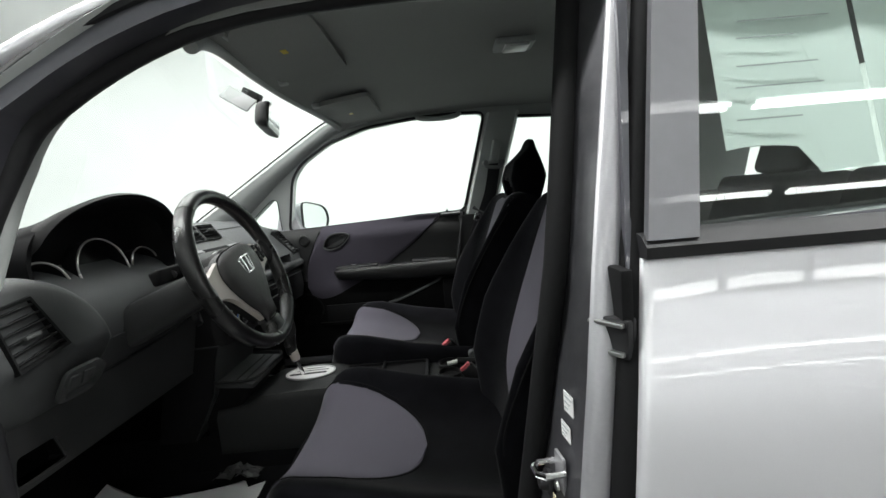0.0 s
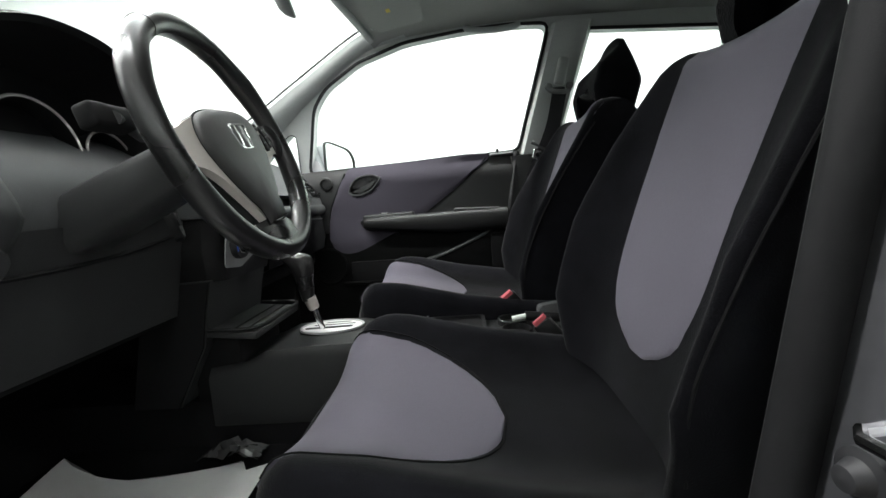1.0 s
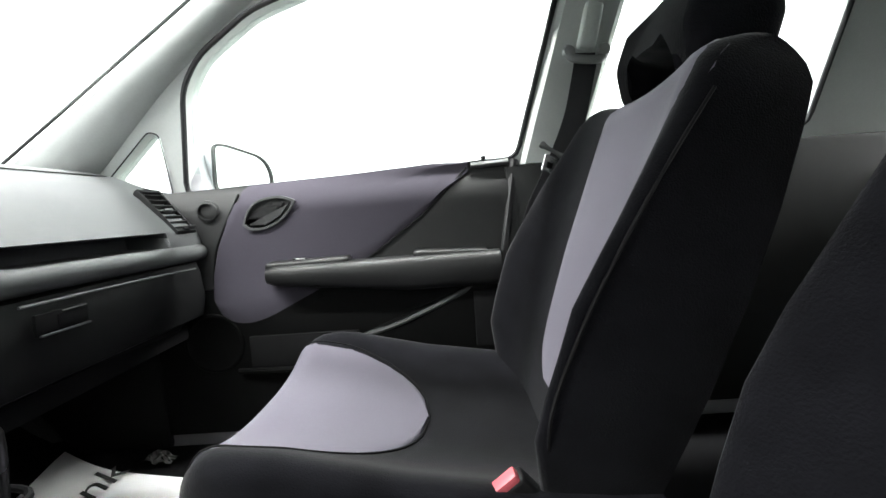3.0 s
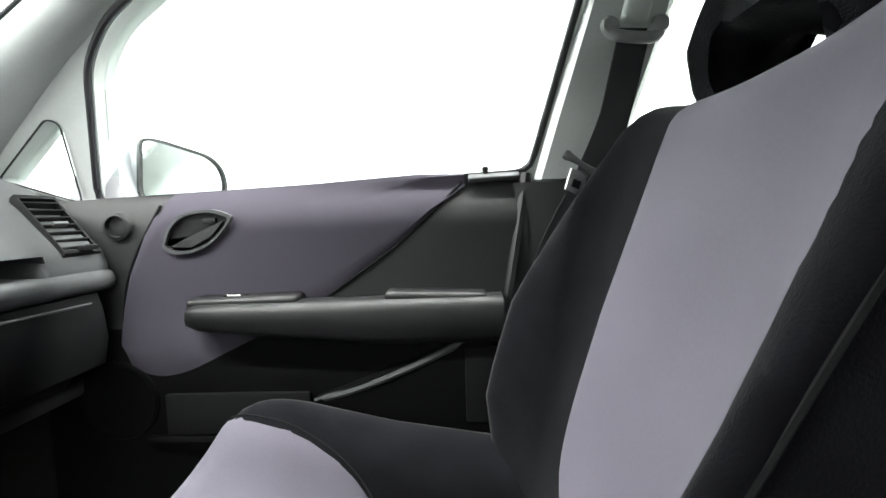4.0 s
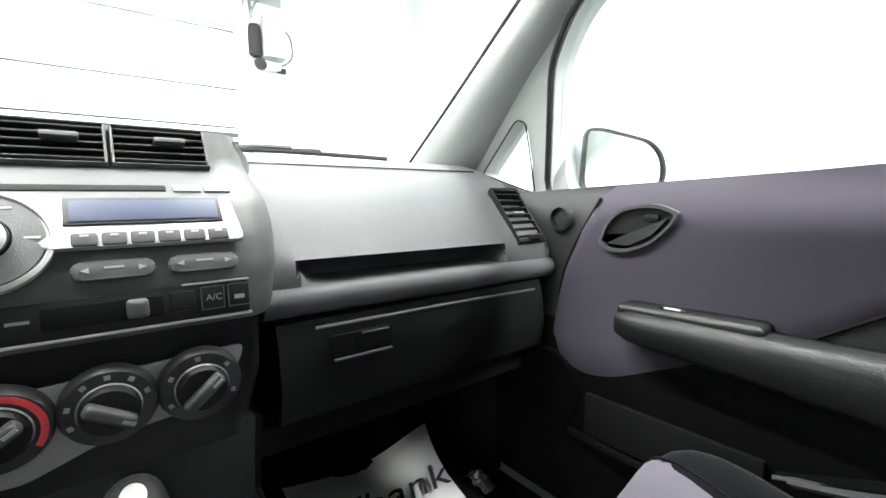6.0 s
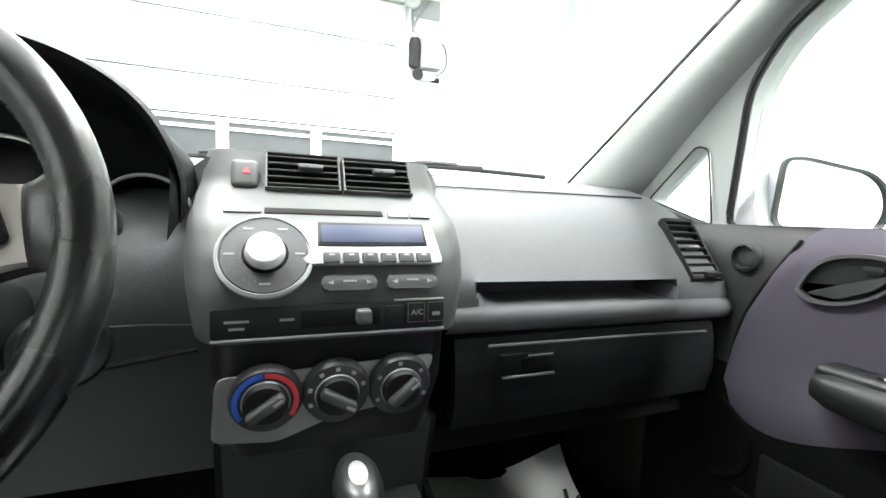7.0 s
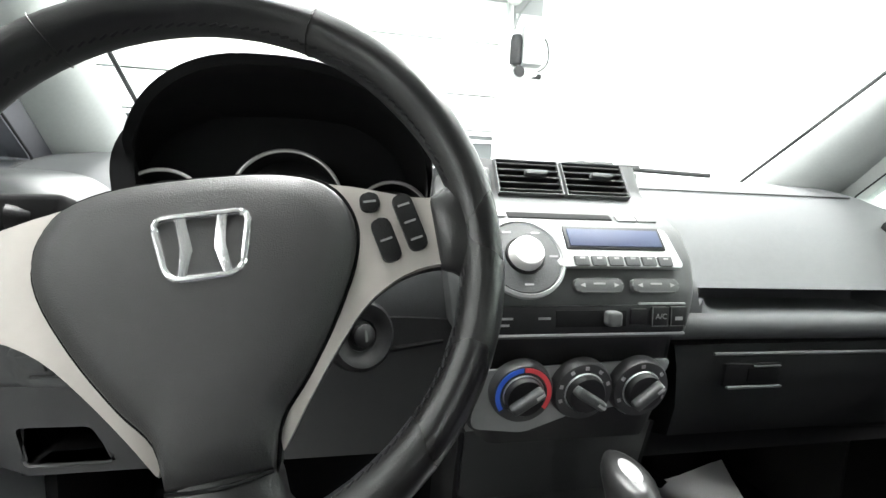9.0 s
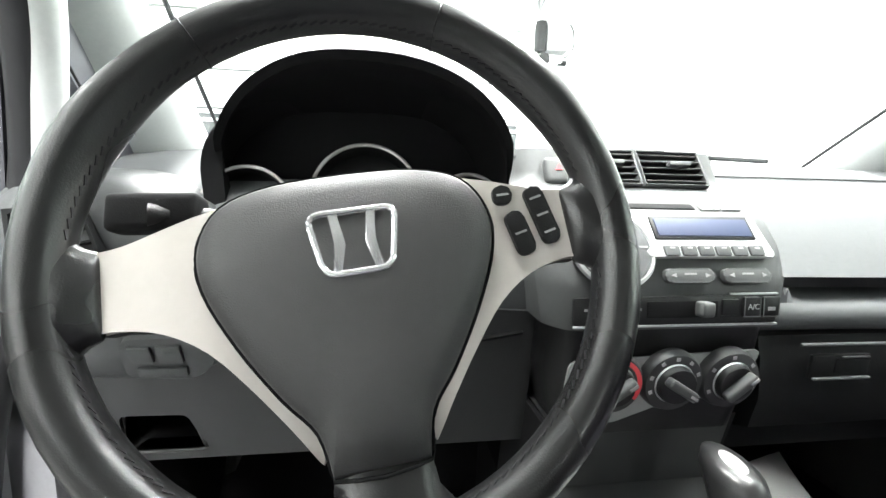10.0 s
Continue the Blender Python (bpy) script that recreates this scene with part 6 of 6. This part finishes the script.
    part("back_insert", loft(rows), M_INSERT, back, "mauve-grey knitted insert", 60)
    for sg in (-1, 1):
        part("bolster_seam", tube(smooth_line([B0 + A * h + N * (front_d(h, half_w(h) * 0.985) - 0.012) + V((0, sg * half_w(h) * 0.998, 0)) for h in (0.03, 0.12, 0.22, 0.32, 0.42, 0.50)]), 0.0022, 6), M_MATBLACK, back)
    # head restraint: a tapered block with an arched hollow below
    ho = [(-0.118, -0.006), (-0.132, 0.055), (-0.136, 0.115), (-0.112, 0.178), (-0.056, 0.218), (0.056, 0.218), (0.112, 0.178), (0.136, 0.115), (0.132, 0.055), (0.118, -0.006), (0.080, -0.004), (0.079, 0.034), (0.050, 0.070), (-0.050, 0.070), (-0.079, 0.034), (-0.080, -0.004)]
    ho = [(p.x, p.y) for p in smooth_line([(*p, 0) for p in ho + ho[:1]], 5)[:-1]]
    HL = radians(7)
    HA = V((math.sin(HL), 0, math.cos(HL)))
    HN = V((-math.cos(HL), 0, math.sin(HL)))
    hb = B0 + A * 0.552 - N * 0.056
    rr = []
    for q, f in ((-1.0, 0.86), (-0.95, 0.93), (-0.82, 0.98), (-0.6, 1.0), (0.0, 1.0), (0.45, 1.0), (0.68, 0.985), (0.84, 0.955), (0.94, 0.91), (1.0, 0.84)):
        ring = []
        for x, y in ho:
            if abs(x) < 0.0806 and y < 0.0706:
                x, y = x * (1 + 0.12 * q * q + (0.22 * -q if q < 0 else 0)), y * (1 + 0.2 * q * q + (0.5 * -q if q < 0 else 0))
            y2 = 0.095 + (y - 0.095) * f
            u = min(1, max(0, y2 / 0.192))
            rear, fore = lerp(u, [0, 0.2, 0.5, 1], [-0.044, -0.052, -0.060, -0.022]), lerp(u, [0, 0.15, 0.4, 0.7, 1], [0.026, 0.048, 0.062, 0.052, 0.0])
            ring.append(hb + HA * y2 + HN * (rear + (fore - rear) * (q + 1) / 2) + V((0, x * f * (1 - 0.12 * u), 0)))
        rr.append(ring)
    hr = part("head_restraint", loft(rr), M_VELOUR, seat, "black velour head restraint", 50)
    for sg in (-1, 1):
        part("restraint_post", tube([hb + V((0, sg * 0.103, 0)) - A * 0.03, hb + V((0, sg * 0.103, 0)) + HA * 0.03], 0.006, 8), M_CHROME, hr)
    # base, rails, recliner cover, buckle
    part("seat_base", rbox(-0.34, 0.10, -0.20, 0.20, 0.39, 0.47, 0.01), M_MATBLACK, seat, "black seat base")
    for sg in (-1, 1):
        part("rail", rbox(-0.38, 0.16, sg * 0.19 - 0.02, sg * 0.19 + 0.02, 0.38, 0.41, 0.004), M_STEEL, seat, "steel seat rail")
    yb = buckle_side * 0.262
    hc = round_poly([(0.028, 0.596), (0.092, 0.606), (0.118, 0.568), (0.060, 0.536), (0.030, 0.550)], 0.012, 4)
    part("hinge_cover", prism(hc, 0.026, frame_of((1, 0, 0), (0, -1, 0), (0, yb + 0.013, 0)), 0.006, 3), M_DASH, seat, "grey hinge cover")
    seat.location = loc
    return seat


front_seat((0.0, 1.580, 0.38), -1, "black velour car seat with mauve-grey inserts, passenger side", 0.0, (0.066, 0.100, 0.100, 0.060, 0.012), 0.203, 0.088, crown=0.030)
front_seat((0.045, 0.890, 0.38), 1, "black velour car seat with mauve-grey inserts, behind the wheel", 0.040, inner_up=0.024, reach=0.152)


def buckle(at, tilt, lean, label):
    b = thing("belt_buckle", at, label, "seat belt buckle", "belt buckles")
    m = pose(*at) @ pose(0, 0, 0, lean, tilt, 0)
    part("stalk", obox(m @ pose(0, 0, -0.075), (0.036, 0.012, 0.13), 0.005), M_BLACK, b, "black buckle stalk")
    part("case", obox(m @ pose(0, 0, -0.022), (0.042, 0.024, 0.065), 0.006, 3), M_BLACK, b, "black buckle case")
    part("button", obox(m @ pose(0, -0.002, 0.012), (0.032, 0.017, 0.012), 0.003), M_RED, b, "red release button")
    return b


buckle((-0.033, 1.355, 0.608), -38, 8, "black buckle with red button by the passenger seat")
buckle((0.020, 1.185, 0.590), -40, -6, "black buckle with red button by the driver's seat")

# passenger belt on the pillar
belt = thing("seat_belt", (0.15, CY + 0.62, 1.0), "black seat belt webbing hanging from the pillar", "seat belt")
bl = smooth_line([(0.214, 1.812, 1.212), (0.190, 1.816, 1.10), (0.150, 1.826, 1.000), (0.095, 1.842, 0.88), (0.060, 1.85, 0.72), (0.05, 1.86, 0.52)], 4)
part("webbing", loft([[p + V((-0.021, -0.002, 0)), p + V((0.021, 0.004, 0)), p + V((0.021, 0.006, 0)), p + V((-0.021, 0.0, 0))] for p in bl]), M_WEB, belt, "black webbing")
bl2 = smooth_line([(0.220, 1.830, 1.20), (0.195, 1.842, 1.08), (0.165, 1.872, 0.95), (0.14, 1.885, 0.7)], 4)
part("webbing", loft([[p + V((-0.024, 0, 0)), p + V((0.024, 0.004, 0)), p + V((0.024, 0.006, 0)), p + V((-0.024, 0.002, 0))] for p in bl2]), M_WEB, belt, "black webbing")
dr = part("guide_loop", tube(smooth_line([(0.182, 1.812, 1.226), (0.178, 1.812, 1.210), (0.194, 1.808, 1.200), (0.232, 1.808, 1.196), (0.250, 1.814, 1.204), (0.250, 1.816, 1.220)], 4), 0.0085, 10), M_KEYGREY, belt, "grey guide loop")
for x in (0.180, 0.250):
    part("loop_end", lathe([(0.0, -0.008), (0.011, -0.006), (0.014, 0.0), (0.011, 0.007), (0.0, 0.009)], frame_of((1, 0, 0), (0, -1, 0), (x, 1.811, 1.215)), 16), M_KEYGREY, dr, "rounded loop end")
part("loop_cover", obox(pose(0.224, 1.812, 1.262, 0, 14, 0), (0.036, 0.026, 0.090), 0.010, 3), M_PILLAR, belt, "pale grey anchor cover")
tg = part("tongue", obox(pose(0.131, 1.812, 0.996, 0, 20, 20), (0.030, 0.006, 0.034), 0.002), M_EMBLEM, belt, "bright steel tongue")
part("tongue_slot", obox(pose(0.1305, 1.8085, 0.993, 0, 20, 20), (0.014, 0.002, 0.012), 0.001), M_BLACK, tg)
part("tongue_grip", tube(smooth_line([(0.116, 1.815, 1.038), (0.130, 1.811, 1.028), (0.152, 1.813, 1.014), (0.168, 1.817, 1.004)], 3), [0.007, 0.008, 0.006, 0.005, 0.004, 0.004, 0.005, 0.006, 0.008, 0.007], 10), M_STACK, belt, "grey tongue grip")

# ---- rear bench ----
bench = thing("rear_bench", (0.95, CY, 0.40), "black cloth rear bench with head restraints", "rear seat")
part("cushion", rbox(0.62, 1.10, CY - 0.58, CY + 0.58, 0.44, 0.62, 0.05, 4), M_VELOUR, bench)
for y in (-0.29, 0.29):
    part("backrest", obox(pose(1.13, CY + y, 0.80, 0, 18, 0), (0.13, 0.56, 0.56), 0.045, 4), M_VELOUR, bench, "black cloth backrest")
    part("head_restraint", obox(pose(1.235, CY + y, 1.135, 0, 18, 0), (0.09, 0.24, 0.13), 0.035, 4), M_VELOUR, bench)
part("parcel_shelf", rbox(1.18, 1.34, CY - 0.58, CY + 0.58, 0.95, 0.98, 0.008), M_MATBLACK, bench)

# ---- centre console, shifter, tray ----
con = thing("centre_console", (-0.3, CY, 0.40), "black plastic console between the front seats", "centre console")
part("body", loft([[V((x, CY - w, 0.40)), V((x, CY - w, z - 0.02)), V((x, CY - w + 0.015, z)), V((x, CY + w - 0.015, z)), V((x, CY + w, z - 0.02)), V((x, CY + w, 0.40))] for x, z, w in ((-0.70, 0.545, 0.115), (-0.62, 0.556, 0.115), (-0.575, 0.576, 0.115), (-0.46, 0.583, 0.115), (-0.38, 0.582, 0.110), (-0.30, 0.570, 0.104), (0.0, 0.562, 0.102), (0.10, 0.560, 0.102))]), M_CONSOLE, con, "dark grey console body")
part("bin_rim", ring_prism(round_poly([(-0.37, -0.075), (-0.10, -0.080), (-0.10, 0.080), (-0.37, 0.075)], 0.02), round_poly([(-0.36, -0.066), (-0.108, -0.071), (-0.108, 0.071), (-0.36, 0.066)], 0.02), 0.014, pose(0, CY, 0.566)), M_BLACK, con, "black bin rim")
part("bin_floor", prism(round_poly([(-0.36, -0.066), (-0.108, -0.071), (-0.108, 0.071), (-0.36, 0.066)], 0.02), 0.004, pose(0, CY, 0.568)), M_MATBLACK, con, "dark bin floor")
for y in (CY - 0.038, CY + 0.038):
    part("cup_ring", lathe([(0.036, 0), (0.036, 0.012), (0.032, 0.013), (0.031, -0.01), (0, -0.012)], pose(-0.035, y, 0.565), 28), M_BLACK, con, "cup holder ring")
part("bin_divider", obox(pose(-0.24, CY, 0.578), (0.006, 0.13, 0.02), 0.002), M_BLACK, con)
GZ0 = 0.584
BE = Matrix.Translation((-0.466, CY + 0.022, GZ0)) @ pose(0, 0, 0, 0, 0, 4)
bezel = part("shift_bezel", ring_prism(ellipse(0, 0, 0.076, 0.054, 48), ellipse(0, 0, 0.071, 0.049, 48), 0.005, BE), M_RADIO, con, "silver oval shift bezel")
part("gate_plate", prism(ellipse(0, 0, 0.071, 0.049, 48), 0.0035, BE, 0.001), M_KNOB, con, "pale silver gate plate")
part("gate_slot", prism(pill(-0.006, -0.010, 0.112, 0.011), 0.0045, BE), M_BLACK, con, "dark gate slot")
part("gate_line", prism(pill(0.004, 0.012, 0.098, 0.003), 0.0045, BE), M_STACK, con, "engraved line")
part("gate_line", prism(pill(0.010, 0.030, 0.060, 0.002), 0.0045, BE), M_STACK, con, "engraved line")

sh = thing("gear_lever", (-0.50, CY, GZ0), "automatic gear lever with silver-topped black grip", "gear lever")
sl = [V((-0.486, 1.262, 0.584)), V((-0.504, 1.254, 0.650))]
part("rod", tube(sl, 0.007, 10), M_CHROME, sh, "chrome rod")
part("collar", lathe([(0.010, 0), (0.013, 0.004), (0.0145, 0.03), (0.012, 0.032), (0, 0.032)], frame_of((0, 1, 0), (-0.3, -0.1, 1), (-0.499, 1.256, 0.636)), 20), M_SILVER, sh, "silver collar")
kn = []
for t, w, d, ox in ((0.0, 0.013, 0.014, 0.0), (0.25, 0.016, 0.018, -0.002), (0.5, 0.019, 0.022, -0.004), (0.72, 0.022, 0.030, -0.010), (0.88, 0.023, 0.036, -0.016), (0.96, 0.020, 0.034, -0.018), (1.0, 0.012, 0.024, -0.018)):
    z = 0.658 + 0.112 * t
    kn.append([V((-0.510 + ox + d * math.cos(a), 1.252 + w * math.sin(a), z + 0.35 * 0.3 * d * math.cos(a) * (-1 if t > 0.6 else 0))) for a in [2 * math.pi * j / 20 for j in range(20)]])
part("grip", loft(kn), M_LEATHER, sh, "black shift grip", 60)
kt = []
for t, w, d in ((-0.1, 0.0205, 0.0325), (0.0, 0.0205, 0.0322), (0.3, 0.0190, 0.0295), (0.6, 0.0150, 0.0240), (0.85, 0.0090, 0.0160), (0.96, 0.0050, 0.0100), (1.0, 0.001, 0.002)):
    kt.append([V((-0.528 + d * math.cos(a), 1.252 + w * math.sin(a), 0.758 + 0.014 * t - 0.10 * d * math.cos(a))) for a in [2 * math.pi * j / 20 for j in range(20)]])
part("top_cap", loft(kt), M_CAP, sh, "bright silver cap", 70)

tray = thing("console_tray", (-0.66, CY, 0.60), "black open tray below the heater controls", "storage tray")
part("tray_floor", obox(pose(-0.675, CY - 0.005, 0.625, 0, 5, 0), (0.19, 0.235, 0.016), 0.006), M_KNEE, tray)
part("tray_lip", tube(smooth_line([(-0.76, 1.13, 0.638), (-0.66, 1.128, 0.634), (-0.585, 1.145, 0.632), (-0.575, 1.25, 0.634), (-0.582, 1.355, 0.632), (-0.66, 1.372, 0.634), (-0.76, 1.37, 0.638)], 5), 0.0045, 8), M_DASHLOW, tray, "rounded tray lip")
for x in (-0.61, -0.635):
    part("tray_ridge", obox(pose(x, CY - 0.005, 0.6345 - 0.085 * (x + 0.675), 0, 5, 0), (0.003, 0.21, 0.003), 0.001), M_DASHLOW, tray)
part("tray_stem", rbox(-0.74, -0.63, 1.15, 1.35, 0.46, 0.62, 0.01), M_MATBLACK, tray)

brake = thing("hand_brake", (0.02, CY, 0.585), "black hand brake lever with pale button, lowered", "hand brake")
part("lever", tube(smooth_line([(0.12, CY + 0.01, 0.575), (0.05, CY + 0.005, 0.585), (-0.01, CY, 0.592)], 4), 0.011, 10), M_BLACK, brake)
part("button", tube([(-0.008, CY, 0.592), (-0.040, CY - 0.004, 0.588)], 0.006, 10), M_KNOB, brake, "pale release button")

# ---- roof fittings ----
def visor(y, flip, label):
    v = thing("sun_visor", (-0.30, y, 1.43), label, "sun visor", "sun visors")
    o = round_poly([(-0.165, -0.165), (0.165, -0.165), (0.175, -0.02), (0.12, 0.005), (-0.165, 0.005)], 0.022, 4)
    m = Matrix.Translation((-0.385, y, 1.410)) @ pose(0, 0, 0, 0, -8, 0) @ Matrix(((0, -1, 0, 0), (flip, 0, 0, 0), (0, 0, 1, 0), (0, 0, 0, 1)))
    part("blade", prism(o if flip < 0 else o[::-1], 0.014, m, 0.005, 3), M_HEADLINER, v, "grey padded blade")
    part("label_plate", obox(m @ pose(0.03, -0.07, -0.001), (0.022, 0.012, 0.001), 0), M_YELLOW, v, "small yellow label")
    part("pivot", tube([m @ V((0.15, -0.0, 0.008)), m @ V((-0.16, -0.0, 0.008))], 0.005, 8), M_PILLAR, v)
    part("clip", obox(m @ pose(-0.165, 0.004, 0.004), (0.02, 0.022, 0.016), 0.004), M_PILLAR, v)
    return v


visor(CY - 0.30, -1, "grey felt sun visor folded up over the wheel")
visor(CY + 0.32, 1, "grey felt sun visor folded up over the passenger")
mirr = thing("rear_view_mirror", (-0.52, CY, 1.42), "black rear view mirror on a stem at the windscreen", "rear view mirror")
part("mount", obox(pose(-0.525, CY, 1.425, 0, 30, 0), (0.05, 0.035, 0.02), 0.006), M_BLACK, mirr)
part("stem", tube(smooth_line([(-0.52, CY, 1.42), (-0.505, CY + 0.0, 1.400), (-0.49, CY - 0.005, 1.365)], 4), 0.009, 10), M_BLACK, mirr, "black stem")
mo = round_poly([(-0.115, -0.034), (0.115, -0.034), (0.108, 0.034), (-0.108, 0.034)], 0.022, 5)
RMM = frame_of((-0.22, 0.97, 0.0), (0.95, 0.22, -0.16), (-0.478, CY - 0.01, 1.348))
sh2 = [[RMM @ V((x * f, y * f, d)) for x, y in mo] for f, d in ((0.55, -0.032), (0.80, -0.026), (0.95, -0.014), (1.0, 0.0), (1.0, 0.006), (0.95, 0.008))]
part("shell", loft(sh2), M_BLACK, mirr, "black mirror shell")
part("glass", prism([(x * 0.93, y * 0.90) for x, y in mo], 0.002, RMM @ pose(0, 0, 0.008)), M_MIRROR, mirr, "mirror glass")
# Added plate stands in for a dull grey reflection in the windscreen.
part("reflection_plate", obox(frame_of((1, 0, -0.7), (0.3, -1, 0.5), (-0.545, CY - 0.05, 1.405)), (0.085, 0.045, 0.004), 0.001), M_KEYGREY, mirr, "dull grey plate for a windscreen reflection")
dome = thing("dome_lamp", (0.19, CY - 0.12, 1.455), "small unlit interior lamp in the headliner", "interior lamp")
part("base", obox(pose(0.20, CY - 0.12, 1.462), (0.10, 0.075, 0.016), 0.006, 3), M_PILLAR, dome, "grey lamp base")
part("lens", obox(pose(0.205, CY - 0.12, 1.453), (0.062, 0.058, 0.008), 0.003), M_KNOB, dome, "milky lens")
for sgn, nm in ((1, "pale grey grab handle over the passenger door"), (-1, "pale grey grab handle over the driver's door")):
    gh = thing("grab_handle", (0.0, CY + sgn * 0.56, 1.40), nm, "grab handle", "grab handles")
    part("bar", tube(smooth_line([(-0.09, CY + sgn * 0.572, 1.432), (-0.07, CY + sgn * 0.555, 1.417), (0.0, CY + sgn * 0.55, 1.410), (0.07, CY + sgn * 0.555, 1.417), (0.09, CY + sgn * 0.572, 1.432)], 4), 0.010, 10), M_PILLAR, gh)

# ---- wipers at the windscreen's foot ----
wip = thing("windscreen_wiper", (-1.27, CY, 1.06), "black wiper arm and blade at the windscreen's foot", "wiper")
part("blade", tube(smooth_line([(-1.22, 1.42, 1.101), (-1.20, 1.60, 1.103), (-1.145, 1.84, 1.093)], 5), 0.006, 6), M_MATBLACK, wip, "black rubber blade")
part("arm", tube(smooth_line([(-1.28, 1.38, 1.085), (-1.245, 1.52, 1.113), (-1.22, 1.62, 1.113)], 5), 0.007, 6), M_BLACK, wip, "black arm")
part("joint", obox(pose(-1.22, 1.64, 1.108, 0, 0, 78), (0.10, 0.018, 0.014), 0.005), M_BLACK, wip)
wip2 = thing("windscreen_wiper", (-1.27, CY - 0.3, 1.06), "black wiper arm and blade at the windscreen's foot", "wiper")
part("blade", tube(smooth_line([(-1.13, 0.66, 1.080), (-1.24, 0.90, 1.088), (-1.27, 1.20, 1.100)], 5), 0.006, 6), M_MATBLACK, wip2, "black rubber blade")
part("arm", tube(smooth_line([(-1.30, 1.26, 1.09), (-1.28, 1.14, 1.112), (-1.26, 1.02, 1.104)], 5), 0.007, 6), M_BLACK, wip2, "black arm")


# ---- paper mats on the footwell floor ----
def paper(name_label, pts, marks, at, bow):
    """A sheet of paper with a sagging surface; pts are its four corners."""
    a, b, c, d = [V(p) for p in pts]
    rows = []
    for i in range(13):
        t = i / 12
        row = []
        for j in range(13):
            s = j / 12
            p = (a * (1 - s) + b * s) * (1 - t) + (d * (1 - s) + c * s) * t
            p = p - V((0, bow * t * math.sin(math.pi * s) ** 0.8, 0)) + V((0, 0, 0.010 * math.sin(3.1 * s + 1.2) * math.sin(4.0 * t) + 0.004 * math.sin(9 * s + 5 * t)))
            row.append(p)
        rows.append(row)
    ob = thing("paper_mat", at, name_label, "paper floor mat", "paper floor mats")
    part("sheet", loft([r + [q - V((0, 0, 0.0012)) for q in r[::-1]] for r in rows]), M_PAPER, ob, "white paper sheet")
    return ob


def writing(text, size, m, shear, parent, ink=M_INK, label="black script lettering"):
    cu = bpy.data.curves.new("writing", "FONT")
    cu.body, cu.size, cu.shear, cu.extrude = text, size, shear, 0.0004
    tmp = bpy.data.objects.new("writing", cu)
    me = bpy.data.meshes.new_from_object(tmp)
    bpy.data.objects.remove(tmp)
    bm = bmesh.new()
    bm.from_mesh(me)
    bmesh.ops.transform(bm, matrix=m, verts=bm.verts)
    return part("writing", bm, ink, parent, label)


pm = paper("white printed paper mat in the passenger footwell", [(-0.60, 1.47, 0.386), (-1.040, 1.50, 0.388), (-1.055, 1.880, 0.392), (-0.58, 1.765, 0.386)], 0, (-0.85, 1.65, 0.38), 0.030)
pd = paper("white printed paper mat in the driver's footwell", [(-0.50, 0.68, 0.386), (-0.96, 0.70, 0.386), (-0.983, 1.068, 0.390), (-0.555, 1.10, 0.388)], 0, (-0.68, 0.88, 0.38), 0.072)
writing("Thank", 0.105, frame_of((0.03, 1, 0.0), (0.0, 0, 1), (-0.820, 1.514, 0.4035)), 0.45, pm)
for k, (y, w) in enumerate(((0.880, 0.004), (0.900, 0.016), (0.920, 0.004))):
    for x in (-0.80, -0.74):
        part("print_bar", obox(pose(x + 0.004 * k, y, 0.4025, 0, 0, 4), (0.006 if k == 1 else 0.035, w if k == 1 else 0.006, 0.001), 0), M_INK, pd)


def wrap_scrap(at, sx_, sy_, label, seed):
    """A crumpled scrap of clear packing film."""
    rnd = random.Random(seed)
    ob = thing("film_scrap", at, label, "plastic film", "film scraps")
    rows = []
    for i in range(10):
        rows.append([V((at[0] + sx_ * (i / 9 - 0.5) + rnd.uniform(-0.004, 0.004), at[1] + sy_ * (j / 9 - 0.5) + rnd.uniform(-0.004, 0.004), at[2] + 0.002 + rnd.uniform(0, 0.022) * (1 - abs(i / 4.5 - 1) ** 3))) for j in range(10)])
    part("sheet", loft([r + [q - V((0, 0, 0.0006)) for q in r[::-1]] for r in rows]), M_FILM, ob, "", 5)
    return ob


wrap_scrap((-0.63, 1.075, 0.392), 0.12, 0.05, "crumpled clear plastic film beside the driver's paper mat", 4)
wrap_scrap((-0.79, 1.835, 0.386), 0.07, 0.03, "crumpled clear plastic film beside the passenger's paper mat", 7)

writing("A/C", 0.0085, on_stack(1.3245, 0.8960, 0.0090), 0.0, hv, M_PRINT, "white key lettering")
